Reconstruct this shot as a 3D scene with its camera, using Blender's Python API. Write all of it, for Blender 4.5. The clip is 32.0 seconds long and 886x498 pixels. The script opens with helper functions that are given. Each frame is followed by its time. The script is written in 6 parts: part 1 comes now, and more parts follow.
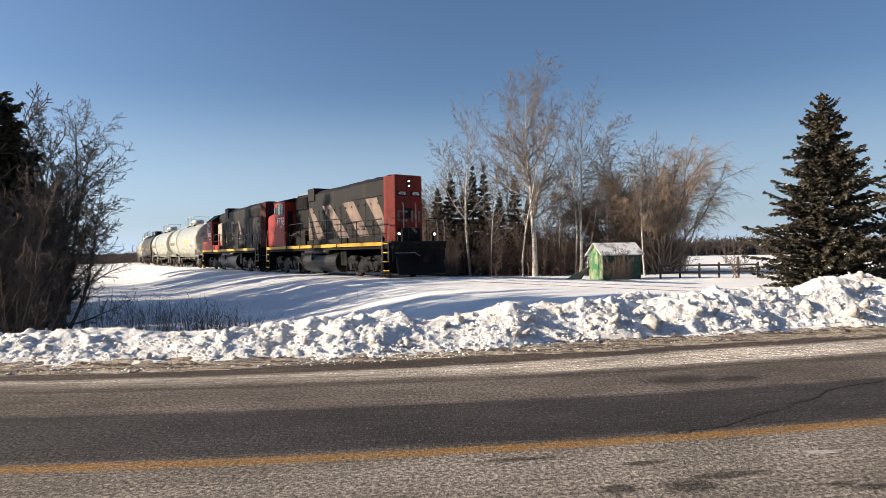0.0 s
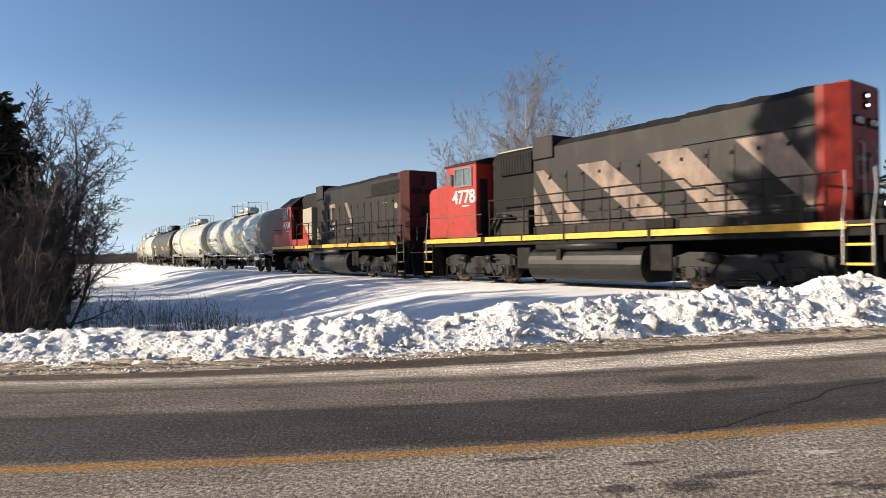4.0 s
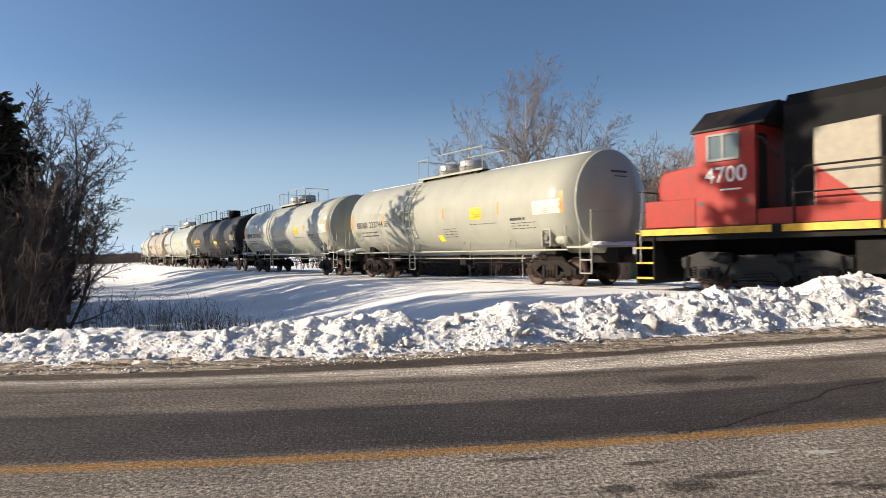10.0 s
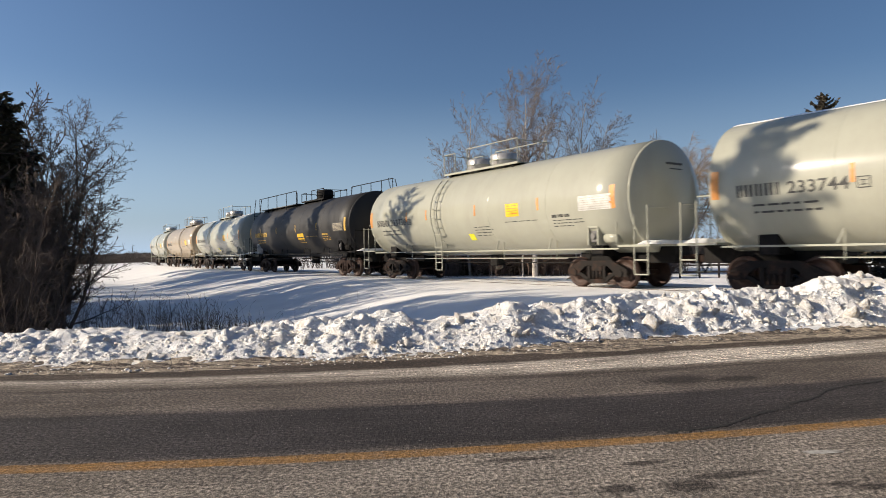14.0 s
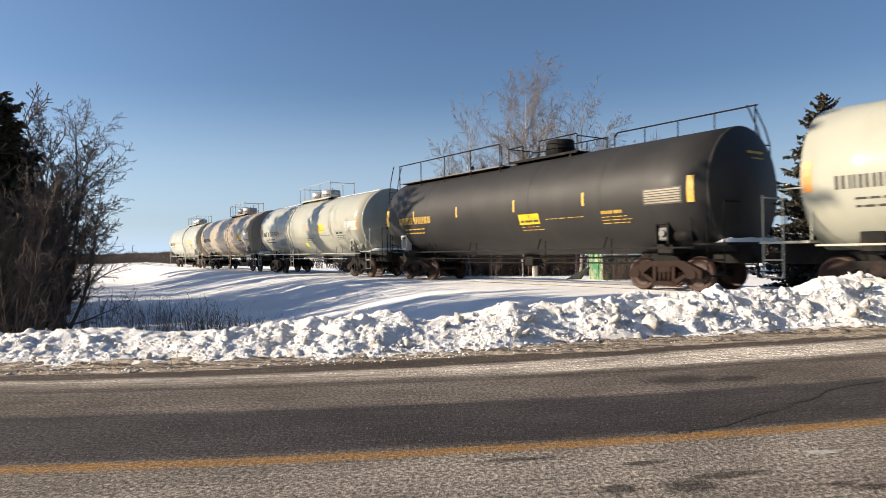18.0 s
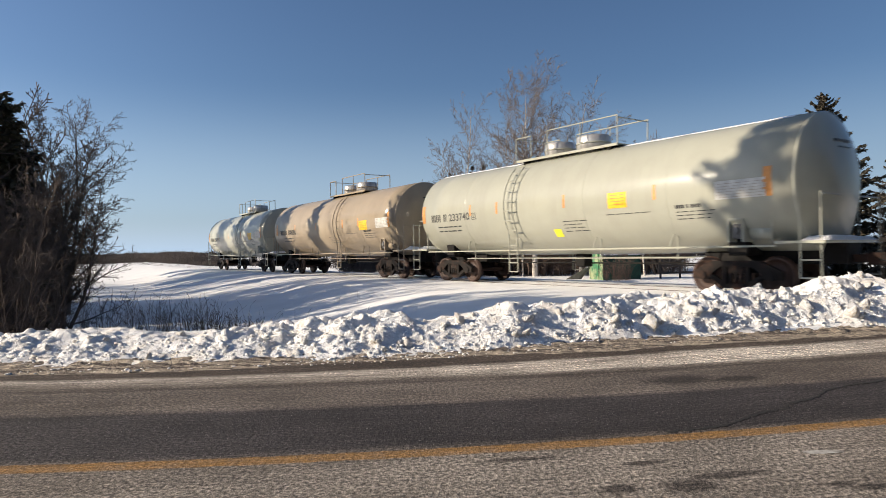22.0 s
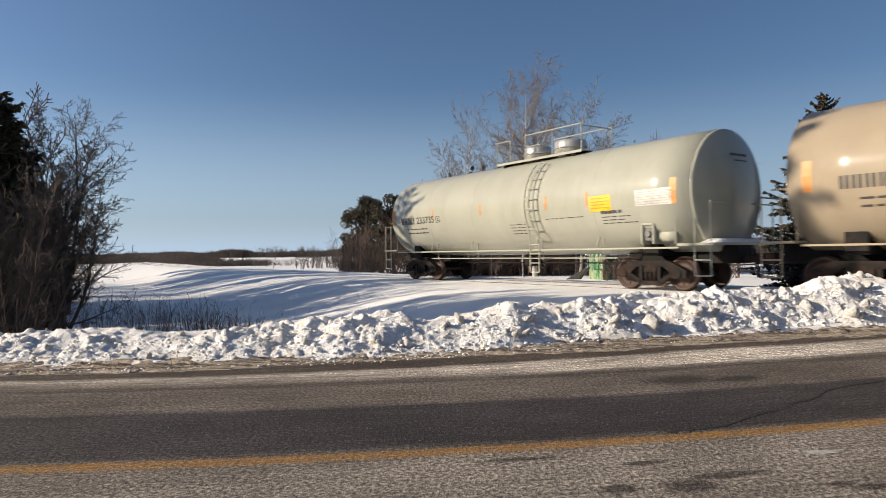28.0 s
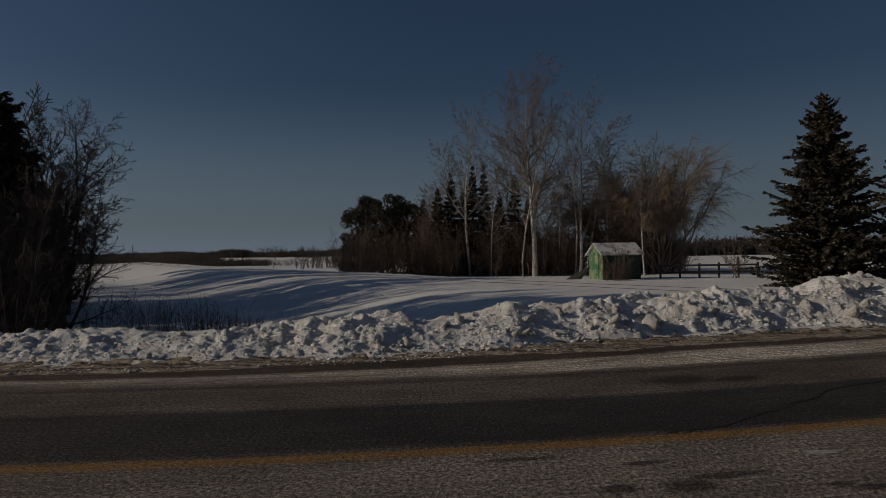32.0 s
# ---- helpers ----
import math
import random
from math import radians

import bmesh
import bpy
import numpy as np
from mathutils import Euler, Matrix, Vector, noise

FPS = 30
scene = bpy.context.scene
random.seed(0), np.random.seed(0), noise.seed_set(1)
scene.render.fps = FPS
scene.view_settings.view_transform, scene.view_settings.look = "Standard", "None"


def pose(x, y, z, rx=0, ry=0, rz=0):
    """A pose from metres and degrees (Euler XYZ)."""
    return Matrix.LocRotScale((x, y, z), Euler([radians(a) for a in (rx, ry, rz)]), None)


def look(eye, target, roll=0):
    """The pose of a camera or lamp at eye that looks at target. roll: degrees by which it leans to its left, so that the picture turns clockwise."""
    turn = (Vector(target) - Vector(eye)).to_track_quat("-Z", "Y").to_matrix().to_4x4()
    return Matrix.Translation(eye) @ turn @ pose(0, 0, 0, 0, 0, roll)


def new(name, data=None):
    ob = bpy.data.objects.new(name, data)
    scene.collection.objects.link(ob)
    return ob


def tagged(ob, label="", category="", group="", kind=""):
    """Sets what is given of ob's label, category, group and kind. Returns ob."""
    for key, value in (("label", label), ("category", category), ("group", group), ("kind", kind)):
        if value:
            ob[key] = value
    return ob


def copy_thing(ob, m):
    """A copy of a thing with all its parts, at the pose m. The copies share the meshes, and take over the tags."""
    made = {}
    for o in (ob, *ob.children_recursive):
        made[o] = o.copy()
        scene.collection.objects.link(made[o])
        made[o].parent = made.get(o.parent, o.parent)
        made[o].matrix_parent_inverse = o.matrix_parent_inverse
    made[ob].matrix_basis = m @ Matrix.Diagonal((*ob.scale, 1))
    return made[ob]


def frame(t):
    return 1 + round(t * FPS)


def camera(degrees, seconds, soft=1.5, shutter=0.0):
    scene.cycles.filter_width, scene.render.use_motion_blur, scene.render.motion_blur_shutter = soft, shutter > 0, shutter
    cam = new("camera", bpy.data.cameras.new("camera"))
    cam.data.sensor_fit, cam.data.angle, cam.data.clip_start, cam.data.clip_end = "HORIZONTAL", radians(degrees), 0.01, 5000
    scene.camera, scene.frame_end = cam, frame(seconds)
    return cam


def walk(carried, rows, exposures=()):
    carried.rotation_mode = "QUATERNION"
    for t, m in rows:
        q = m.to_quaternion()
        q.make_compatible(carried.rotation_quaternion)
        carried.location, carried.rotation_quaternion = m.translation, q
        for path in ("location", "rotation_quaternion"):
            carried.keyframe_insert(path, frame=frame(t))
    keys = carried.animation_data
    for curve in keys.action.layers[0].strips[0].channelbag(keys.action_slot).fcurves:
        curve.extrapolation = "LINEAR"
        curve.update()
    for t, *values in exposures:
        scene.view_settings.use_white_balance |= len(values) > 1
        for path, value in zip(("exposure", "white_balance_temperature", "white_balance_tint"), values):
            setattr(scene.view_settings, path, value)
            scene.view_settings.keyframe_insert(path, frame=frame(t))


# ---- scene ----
cam = camera(69.0, 32.0, soft=0.8, shutter=0.5)
EYE = (0, 0, 1.2)
STAND = look(EYE, (0, 100, 1.81), -0.843)
walk(cam, [(0, STAND), (32, STAND)],
     exposures=[(t, e, k, 12) for t, e, k in ((0, 0, 6420), (2, 0.05, 6420), (6, 0.1, 6400), (8, 0.08, 6400), (9.5, 0.04, 6380), (10.7, -0.22, 6300), (12, -0.34, 6300), (13, -0.35, 6300), (14.5, -0.30, 6300), (18, 0.04, 6420), (20, 0.02, 6400),
                                              (22.5, -0.25, 6300), (24, -0.27, 6330), (28, -0.30, 6380), (30, -0.35, 6400), (30.5, -0.42, 6400), (31, -1.05, 6400), (31.5, -1.65, 6400), (32, -2.55, 6400))])

# ---- world and sun ----
SUN_ELEV, SUN_TURN = radians(21), radians(6)
SUN_GO = Vector((math.cos(SUN_TURN) * math.cos(SUN_ELEV), math.sin(SUN_TURN) * math.cos(SUN_ELEV), -math.sin(SUN_ELEV)))


def build_world():
    w = bpy.data.worlds.new("world")
    scene.world = w
    w.use_nodes = True
    nt = w.node_tree
    bg = nt.nodes["Background"]
    sky = nt.nodes.new("ShaderNodeTexSky")
    sky.sky_type, sky.sun_disc = "NISHITA", False
    sky.sun_elevation = SUN_ELEV
    sky.sun_rotation = math.atan2(-SUN_GO.x, -SUN_GO.y)
    sky.altitude, sky.air_density, sky.dust_density, sky.ozone_density = 300, 1.0, 1.3, 4.2
    # pale winter haze low over the land
    tc = nt.nodes.new("ShaderNodeTexCoord").outputs["Generated"]
    sep = nt.nodes.new("ShaderNodeSeparateXYZ")
    nt.links.new(tc, sep.inputs[0])
    r = nt.nodes.new("ShaderNodeValToRGB")
    e = r.color_ramp.elements
    e.new(0.5)
    for el, (at, v) in zip(e, ((0.0, 0.95), (0.06, 0.5), (0.26, 0.0))):
        el.position, el.color = at, (v, v, v, 1)
    r.color_ramp.interpolation = "EASE"
    nt.links.new(sep.outputs[2], r.inputs[0])
    m = nt.nodes.new("ShaderNodeMix")
    m.data_type = "RGBA"
    nt.links.new(r.outputs[0], m.inputs[0])
    nt.links.new(sky.outputs[0], m.inputs[6])
    m.inputs[7].default_value = (4.9, 6.3, 7.7, 1)
    # the sky is brighter towards the sun's side and deeper away from it
    side = nt.nodes.new("ShaderNodeMapRange")
    side.inputs["From Min"].default_value, side.inputs["From Max"].default_value = -1.0, 1.0
    side.inputs["To Min"].default_value, side.inputs["To Max"].default_value = 1.24, 0.78
    nt.links.new(sep.outputs[0], side.inputs[0])
    deep = nt.nodes.new("ShaderNodeVectorMath")
    deep.operation = "SCALE"
    nt.links.new(m.outputs[2], deep.inputs[0])
    nt.links.new(side.outputs[0], deep.inputs["Scale"])
    nt.links.new(deep.outputs[0], bg.inputs[0])
    bg.inputs[1].default_value = 0.114
    sun = new("sun", bpy.data.lights.new("sun", "SUN"))
    sun.data.energy, sun.data.angle, sun.data.color = 8.4, radians(0.53), (1.0, 0.86, 0.66)
    sun.matrix_world = look((0, 0, 50), Vector((0, 0, 50)) + SUN_GO)


build_world()

# ---- the track's line ----
RAIL_Z = 0.077
TS = np.linspace(-420, 120, 5401)
_tc = np.clip(TS, -200, 60)
TH = 0.96271 - 0.00114383 * _tc + 1.965e-6 * _tc * _tc
_st = TS[1] - TS[0]
TX = np.concatenate([[0], np.cumsum((np.cos(TH)[1:] + np.cos(TH)[:-1]) / 2 * _st)])
TY = np.concatenate([[0], np.cumsum(-(np.sin(TH)[1:] + np.sin(TH)[:-1]) / 2 * _st)])
TX -= np.interp(0, TS, TX)
TY += 28.0181 - np.interp(0, TS, TY)


def track(s):
    """Place and heading of the track at s metres along it."""
    return np.interp(s, TS, TX), np.interp(s, TS, TY), np.interp(s, TS, TH)


# small surges about the even pull, every four seconds
SURGE = (-0.941, -0.344, 0.253, 0.348, 0.207, -0.195, -0.571, -0.312, 0.544, 0.53, 0.52)


def travelled(t):
    """How far the train is ahead of its place at 14 s."""
    t = min(max(t, 0.0), 32.0)
    i = min(7, int(t / 4))
    u = t / 4 - i
    a, b, c, d = SURGE[i:i + 4]
    surge = b + 0.5 * u * (c - a + u * (2 * a - 5 * b + 4 * c - d + u * (3 * (b - c) + d - a)))
    return 4.91793 * (t - 14) + 0.0099696 * (t - 14) ** 2 + surge


def on_track(s):
    x, y, th = track(s)
    return pose(x, y, RAIL_Z, 0, 0, -math.degrees(th))


def track_offset(x, y):
    """Signed distance from the track, positive on the road's side."""
    sx, sy, sth = TX[::20], TY[::20], TH[::20]
    x, y = np.asarray(x, float).ravel(), np.asarray(y, float).ravel()
    out = np.empty(len(x))
    for i in range(0, len(x), 4000):
        dx, dy = x[i:i + 4000, None] - sx, y[i:i + 4000, None] - sy
        k = np.argmin(dx * dx + dy * dy, axis=1)
        r = np.arange(len(k))
        out[i:i + 4000] = -np.sin(sth[k]) * dx[r, k] - np.cos(sth[k]) * dy[r, k]
    return out


# ---- noise on arrays ----
def lattice(ix, iy, seed):
    h = np.sin(ix * 127.1 + iy * 311.7 + seed * 74.7) * 43758.5453
    return h - np.floor(h)


def vnoise(x, y, seed=0):
    ix, iy = np.floor(x), np.floor(y)
    fx, fy = x - ix, y - iy
    fx, fy = fx * fx * (3 - 2 * fx), fy * fy * (3 - 2 * fy)
    a, b = lattice(ix, iy, seed), lattice(ix + 1, iy, seed)
    c, d = lattice(ix, iy + 1, seed), lattice(ix + 1, iy + 1, seed)
    return (a + (b - a) * fx) * (1 - fy) + (c + (d - c) * fx) * fy - 0.5


def fbm(x, y, seed=0, octaves=4):
    return sum(vnoise(x * 2 ** k, y * 2 ** k, seed + k) / 2 ** k for k in range(octaves))


def lumps(x, y, seed=0):
    """Rounded clods: 1 at a clod's middle, 0 in the gaps, each with its own height."""
    ix, iy = np.floor(x), np.floor(y)
    best = np.zeros_like(x)
    for a in (-1, 0, 1):
        for b in (-1, 0, 1):
            cx, cy = ix + a, iy + b
            px, py = cx + lattice(cx, cy, seed), cy + lattice(cx, cy, seed + 9)
            size = 0.35 + 0.65 * lattice(cx, cy, seed + 5)
            d2 = ((x - px) ** 2 + (y - py) ** 2) / (0.75 * size) ** 2
            best = np.maximum(best, size * np.sqrt(np.clip(1 - d2, 0, 1)))
    return best


def smooth(a, b, v):
    t = np.clip((v - a) / (b - a), 0, 1)
    return t * t * (3 - 2 * t)


# ---- materials ----
def ramp(nt, fac, stops):
    r = nt.nodes.new("ShaderNodeValToRGB")
    e = r.color_ramp.elements
    while len(e) < len(stops):
        e.new(0.5)
    for el, (p, c) in zip(e, stops):
        el.position, el.color = p, (*c, 1)
    nt.links.new(fac, r.inputs[0])
    return r.outputs[0]


def noise_node(nt, coord, scale, detail=6, rough=0.6, stretch=None):
    if stretch:
        m = nt.nodes.new("ShaderNodeMapping")
        m.inputs["Scale"].default_value = stretch
        nt.links.new(coord, m.inputs[0])
        coord = m.outputs[0]
    n = nt.nodes.new("ShaderNodeTexNoise")
    n.inputs["Scale"].default_value, n.inputs["Detail"].default_value, n.inputs["Roughness"].default_value = scale, detail, rough
    nt.links.new(coord, n.inputs["Vector"])
    return n.outputs[0]


def mix(nt, kind, fac, a, b):
    m = nt.nodes.new("ShaderNodeMix")
    m.data_type, m.blend_type = "RGBA", kind
    for sock, v in ((m.inputs[0], fac), (m.inputs[6], a), (m.inputs[7], b)):
        if isinstance(v, bpy.types.NodeSocket):
            nt.links.new(v, sock)
        elif isinstance(v, (int, float)):
            sock.default_value = v
        else:
            sock.default_value = (*v, 1)
    return m.outputs[2]


def material(name, base, rough=0.7, metal=0.0, vary=0.25, scale=4.0, grain=60.0, bump=0.1, bump_dist=0.01,
             stain=None, stain_at=(0.5, 0.75), stain_scale=1.2, stain_stretch=None, coords="Object", spec=0.5, vary_object=0.0, coat=0.0):
    """A painted or natural surface: base colour varied at two scales, stains, and fine relief."""
    m = bpy.data.materials.new(name)
    m.use_nodes = True
    nt = m.node_tree
    p = nt.nodes["Principled BSDF"]
    tc = nt.nodes.new("ShaderNodeTexCoord").outputs[coords]
    n1 = noise_node(nt, tc, scale)
    lo, hi = [c * (1 - vary) for c in base], [min(1, c * (1 + vary)) for c in base]
    col = ramp(nt, n1, [(0.3, lo), (0.7, hi)])
    n2 = noise_node(nt, tc, grain, 3)
    col = mix(nt, "MULTIPLY", 1.0, col, ramp(nt, n2, [(0.25, (1 - vary * 0.7,) * 3), (0.75, (1,) * 3)]))
    if stain:
        s = noise_node(nt, tc, stain_scale, 8, 0.65, stain_stretch)
        f = ramp(nt, s, [(stain_at[0], (0, 0, 0)), (stain_at[1], (1, 1, 1))])
        col = mix(nt, "MIX", f, col, stain)
    if vary_object:
        oi = nt.nodes.new("ShaderNodeObjectInfo").outputs["Random"]
        col = mix(nt, "MULTIPLY", 1.0, col, ramp(nt, oi, [(0, (1 - vary_object,) * 3), (1, (1,) * 3)]))
    nt.links.new(col, p.inputs["Base Color"])
    rr = ramp(nt, n1, [(0.2, (max(0, rough - 0.1),) * 3), (0.8, (min(1, rough + 0.1),) * 3)])
    nt.links.new(rr, p.inputs["Roughness"])
    p.inputs["Metallic"].default_value = metal
    p.inputs["Specular IOR Level"].default_value = spec
    p.inputs["Coat Weight"].default_value, p.inputs["Coat Roughness"].default_value = coat, 0.15
    if bump:
        b = nt.nodes.new("ShaderNodeBump")
        b.inputs["Strength"].default_value, b.inputs["Distance"].default_value = bump, bump_dist
        nt.links.new(n2, b.inputs["Height"])
        nt.links.new(b.outputs[0], p.inputs["Normal"])
    return m


def glowing(name, colour, strength):
    m = bpy.data.materials.new(name)
    m.use_nodes = True
    p = m.node_tree.nodes["Principled BSDF"]
    p.inputs["Base Color"].default_value = (*colour, 1)
    p.inputs["Emission Color"].default_value = (*colour, 1)
    p.inputs["Emission Strength"].default_value = strength
    return m


def glass(name, tint=(0.25, 0.33, 0.36)):
    m = bpy.data.materials.new(name)
    m.use_nodes = True
    p = m.node_tree.nodes["Principled BSDF"]
    p.inputs["Base Color"].default_value = (*tint, 1)
    p.inputs["Roughness"].default_value = 0.06
    p.inputs["Transmission Weight"].default_value = 0.6
    p.inputs["IOR"].default_value = 1.45
    return m


def snow_material(name, dirt=0.0):
    m = bpy.data.materials.new(name)
    m.use_nodes = True
    nt = m.node_tree
    p = nt.nodes["Principled BSDF"]
    tc = nt.nodes.new("ShaderNodeTexCoord").outputs["Object"]
    n1, n2, n3 = noise_node(nt, tc, 0.8, 8), noise_node(nt, tc, 9, 6), noise_node(nt, tc, 30, 6, 0.75)
    col = ramp(nt, n1, [(0.3, (0.84, 0.825, 0.80)), (0.7, (0.93, 0.915, 0.885))])
    if dirt:
        f = ramp(nt, noise_node(nt, tc, 3.5, 6, 0.7), [(0.46, (0, 0, 0)), (0.68, (0.75 * dirt,) * 3)])
        col = mix(nt, "MIX", f, col, (0.70, 0.58, 0.42))
        f2 = ramp(nt, n3, [(0.56, (0, 0, 0)), (0.70, (0.28 * dirt,) * 3)])
        col = mix(nt, "MIX", f2, col, (0.45, 0.37, 0.28))
    nt.links.new(col, p.inputs["Base Color"])
    p.inputs["Roughness"].default_value = 0.75
    p.inputs["Specular IOR Level"].default_value = 0.25
    add = nt.nodes.new("ShaderNodeMath")
    add.operation = "ADD"
    nt.links.new(n2, add.inputs[0])
    nt.links.new(n3, add.inputs[1])
    b = nt.nodes.new("ShaderNodeBump")
    b.inputs["Strength"].default_value, b.inputs["Distance"].default_value = (0.85 if dirt else 0.5), 0.03
    nt.links.new(add.outputs[0], b.inputs["Height"])
    nt.links.new(b.outputs[0], p.inputs["Normal"])
    return m


def road_material():
    """Worn asphalt in lengthwise bands: the map's y is the distance from the centre line."""
    m = bpy.data.materials.new("asphalt")
    m.use_nodes = True
    nt = m.node_tree
    p = nt.nodes["Principled BSDF"]
    uv = nt.nodes.new("ShaderNodeTexCoord").outputs["UV"]
    sep = nt.nodes.new("ShaderNodeSeparateXYZ")
    nt.links.new(uv, sep.inputs[0])
    wob = noise_node(nt, uv, 2.2, 6, 0.6, (0.25, 1.6, 1))
    wob2 = noise_node(nt, uv, 7.0, 6, 0.7, (0.5, 1.5, 1))
    ma = nt.nodes.new("ShaderNodeMath")
    ma.operation = "MULTIPLY_ADD"
    nt.links.new(wob, ma.inputs[0])
    ma.inputs[1].default_value = 0.26
    nt.links.new(sep.outputs[1], ma.inputs[2])
    mb = nt.nodes.new("ShaderNodeMath")
    mb.operation = "MULTIPLY_ADD"
    nt.links.new(wob2, mb.inputs[0])
    mb.inputs[1].default_value = 0.16
    nt.links.new(ma.outputs[0], mb.inputs[2])
    mr = nt.nodes.new("ShaderNodeMapRange")
    mr.inputs["From Min"].default_value, mr.inputs["From Max"].default_value = -4.0 + 0.21, 5.0 + 0.21
    nt.links.new(mb.outputs[0], mr.inputs[0])
    dark, mid, pale, salt, wet = (0.045, 0.038, 0.036), (0.142, 0.118, 0.095), (0.228, 0.195, 0.158), (0.52, 0.465, 0.39), (0.068, 0.051, 0.038)

    def at(v):
        return (v + 4.0) / 9.0
    pebble, grey, brown = (0.20, 0.172, 0.142), (0.155, 0.128, 0.104), (0.075, 0.060, 0.048)
    near = [(at(-3.0), pale), (at(-0.25), pale), (at(-0.03), pebble), (at(0.18), dark), (at(1.20), dark), (at(1.30), grey), (at(2.05), grey), (at(2.18), brown), (at(2.30), mid)]
    past = [(at(2.98), wet), (at(3.42), wet), (at(3.6), (0.30, 0.24, 0.18)), (at(3.9), (0.50, 0.43, 0.35))]
    col = ramp(nt, mr.outputs[0], near + [(at(2.42), salt), (at(2.84), salt)] + past)
    # less salt lies on the road's far stretch before the bend
    thin = ramp(nt, mr.outputs[0], near + [(at(2.56), (0.20, 0.17, 0.14)), (at(2.80), (0.36, 0.32, 0.265))] + past)
    along = nt.nodes.new("ShaderNodeMapRange")
    along.inputs["From Min"].default_value, along.inputs["From Max"].default_value = -3.5, 1.0
    nt.links.new(sep.outputs[0], along.inputs[0])
    col = mix(nt, "MIX", along.outputs[0], thin, col)
    # the salt and slush lie in thin broken threads along the wheels' way
    thread = noise_node(nt, uv, 4.0, 9, 0.78, (0.22, 9.0, 1))
    lane = nt.nodes.new("ShaderNodeMapRange")
    lane.inputs["From Min"].default_value, lane.inputs["From Max"].default_value = 1.95, 2.5
    nt.links.new(sep.outputs[1], lane.inputs[0])
    threads = mix(nt, "MIX", lane.outputs[0], (1.0, 1.0, 1.0), ramp(nt, thread, [(0.37, (0.26, 0.235, 0.22)), (0.49, (1.0, 0.98, 0.96)), (0.62, (2.1, 2.1, 2.1))]))
    col = mix(nt, "MULTIPLY", 1.0, col, threads)
    s1, s2 = noise_node(nt, uv, 36, 2, 0.75), noise_node(nt, uv, 120, 2, 0.7)
    grit = mix(nt, "MULTIPLY", 1.0, ramp(nt, s1, [(0.34, (0.32,) * 3), (0.5, (0.88,) * 3), (0.64, (1.85,) * 3)]), ramp(nt, s2, [(0.3, (0.5,) * 3), (0.7, (1.45,) * 3)]))
    # streaks left by wheels and the plough
    streak = noise_node(nt, uv, 3.0, 8, 0.7, (0.35, 7.0, 1))
    grit = mix(nt, "MULTIPLY", 1.0, grit, ramp(nt, streak, [(0.34, (0.74,) * 3), (0.6, (1.16,) * 3)]))
    col = mix(nt, "MULTIPLY", 1.0, col, grit)
    big = noise_node(nt, uv, 1.3, 7, 0.65)
    col = mix(nt, "MULTIPLY", 1.0, col, ramp(nt, big, [(0.3, (0.72,) * 3), (0.7, (1.18,) * 3)]))
    patch = noise_node(nt, uv, 0.55, 5, 0.6, (0.6, 1.6, 1))
    col = mix(nt, "MULTIPLY", 1.0, col, ramp(nt, patch, [(0.36, (0.68, 0.66, 0.64)), (0.58, (1.12, 1.12, 1.12))]))
    # old dark stains, soft at their edges: place along and across the road, half sizes
    ragged = noise_node(nt, uv, 14, 5, 0.7)
    stained = None
    for x, o, a, b in ((0.88, -0.78, 0.10, 0.06), (1.24, -0.80, 0.14, 0.085), (1.50, -0.70, 0.22, 0.045), (0.43, -0.22, 0.22, 0.03), (2.00, -0.95, 0.07, 0.03), (2.14, -1.01, 0.10, 0.035),
                       (2.17, 1.70, 0.32, 0.17), (2.70, 1.60, 0.24, 0.11), (1.12, -0.42, 0.12, 0.03), (0.55, -0.95, 0.12, 0.035)):
        v1, v2, v3 = (nt.nodes.new("ShaderNodeVectorMath") for _ in range(3))
        v1.operation, v2.operation, v3.operation = "SUBTRACT", "MULTIPLY", "LENGTH"
        nt.links.new(uv, v1.inputs[0])
        v1.inputs[1].default_value = (x, o, 0)
        nt.links.new(v1.outputs[0], v2.inputs[0])
        v2.inputs[1].default_value = (1 / a, 1 / b, 0)
        nt.links.new(v2.outputs[0], v3.inputs[0])
        w = nt.nodes.new("ShaderNodeMath")
        w.operation = "MULTIPLY_ADD"
        nt.links.new(ragged, w.inputs[0])
        w.inputs[1].default_value = 1.7
        nt.links.new(v3.outputs["Value"], w.inputs[2])
        spot_f = ramp(nt, w.outputs[0], [(0.0, (1, 1, 1)), (0.93, (1, 1, 1)), (1.0, (0, 0, 0))])
        sc = spot_f.node.inputs[0].links[0].from_node
        dv = nt.nodes.new("ShaderNodeMath")
        dv.operation = "DIVIDE"
        nt.links.new(sc.outputs[0], dv.inputs[0])
        dv.inputs[1].default_value = 2.3
        spot_f.node.color_ramp.elements[1].position = 0.66
        nt.links.new(dv.outputs[0], spot_f.node.inputs[0])
        stained = spot_f if stained is None else mix(nt, "LIGHTEN", 1.0, stained, spot_f)
    col = mix(nt, "MIX", stained, col, mix(nt, "MULTIPLY", 1.0, col, (0.30, 0.29, 0.29)))
    # the worn yellow line, ragged and rubbed thin in places
    ab = nt.nodes.new("ShaderNodeMath")
    ab.operation = "ABSOLUTE"
    nt.links.new(sep.outputs[1], ab.inputs[0])
    ad = nt.nodes.new("ShaderNodeMath")
    ad.operation = "MULTIPLY_ADD"
    nt.links.new(noise_node(nt, uv, 11, 7, 0.75, (0.6, 1.4, 1)), ad.inputs[0])
    ad.inputs[1].default_value = 0.09
    nt.links.new(ab.outputs[0], ad.inputs[2])
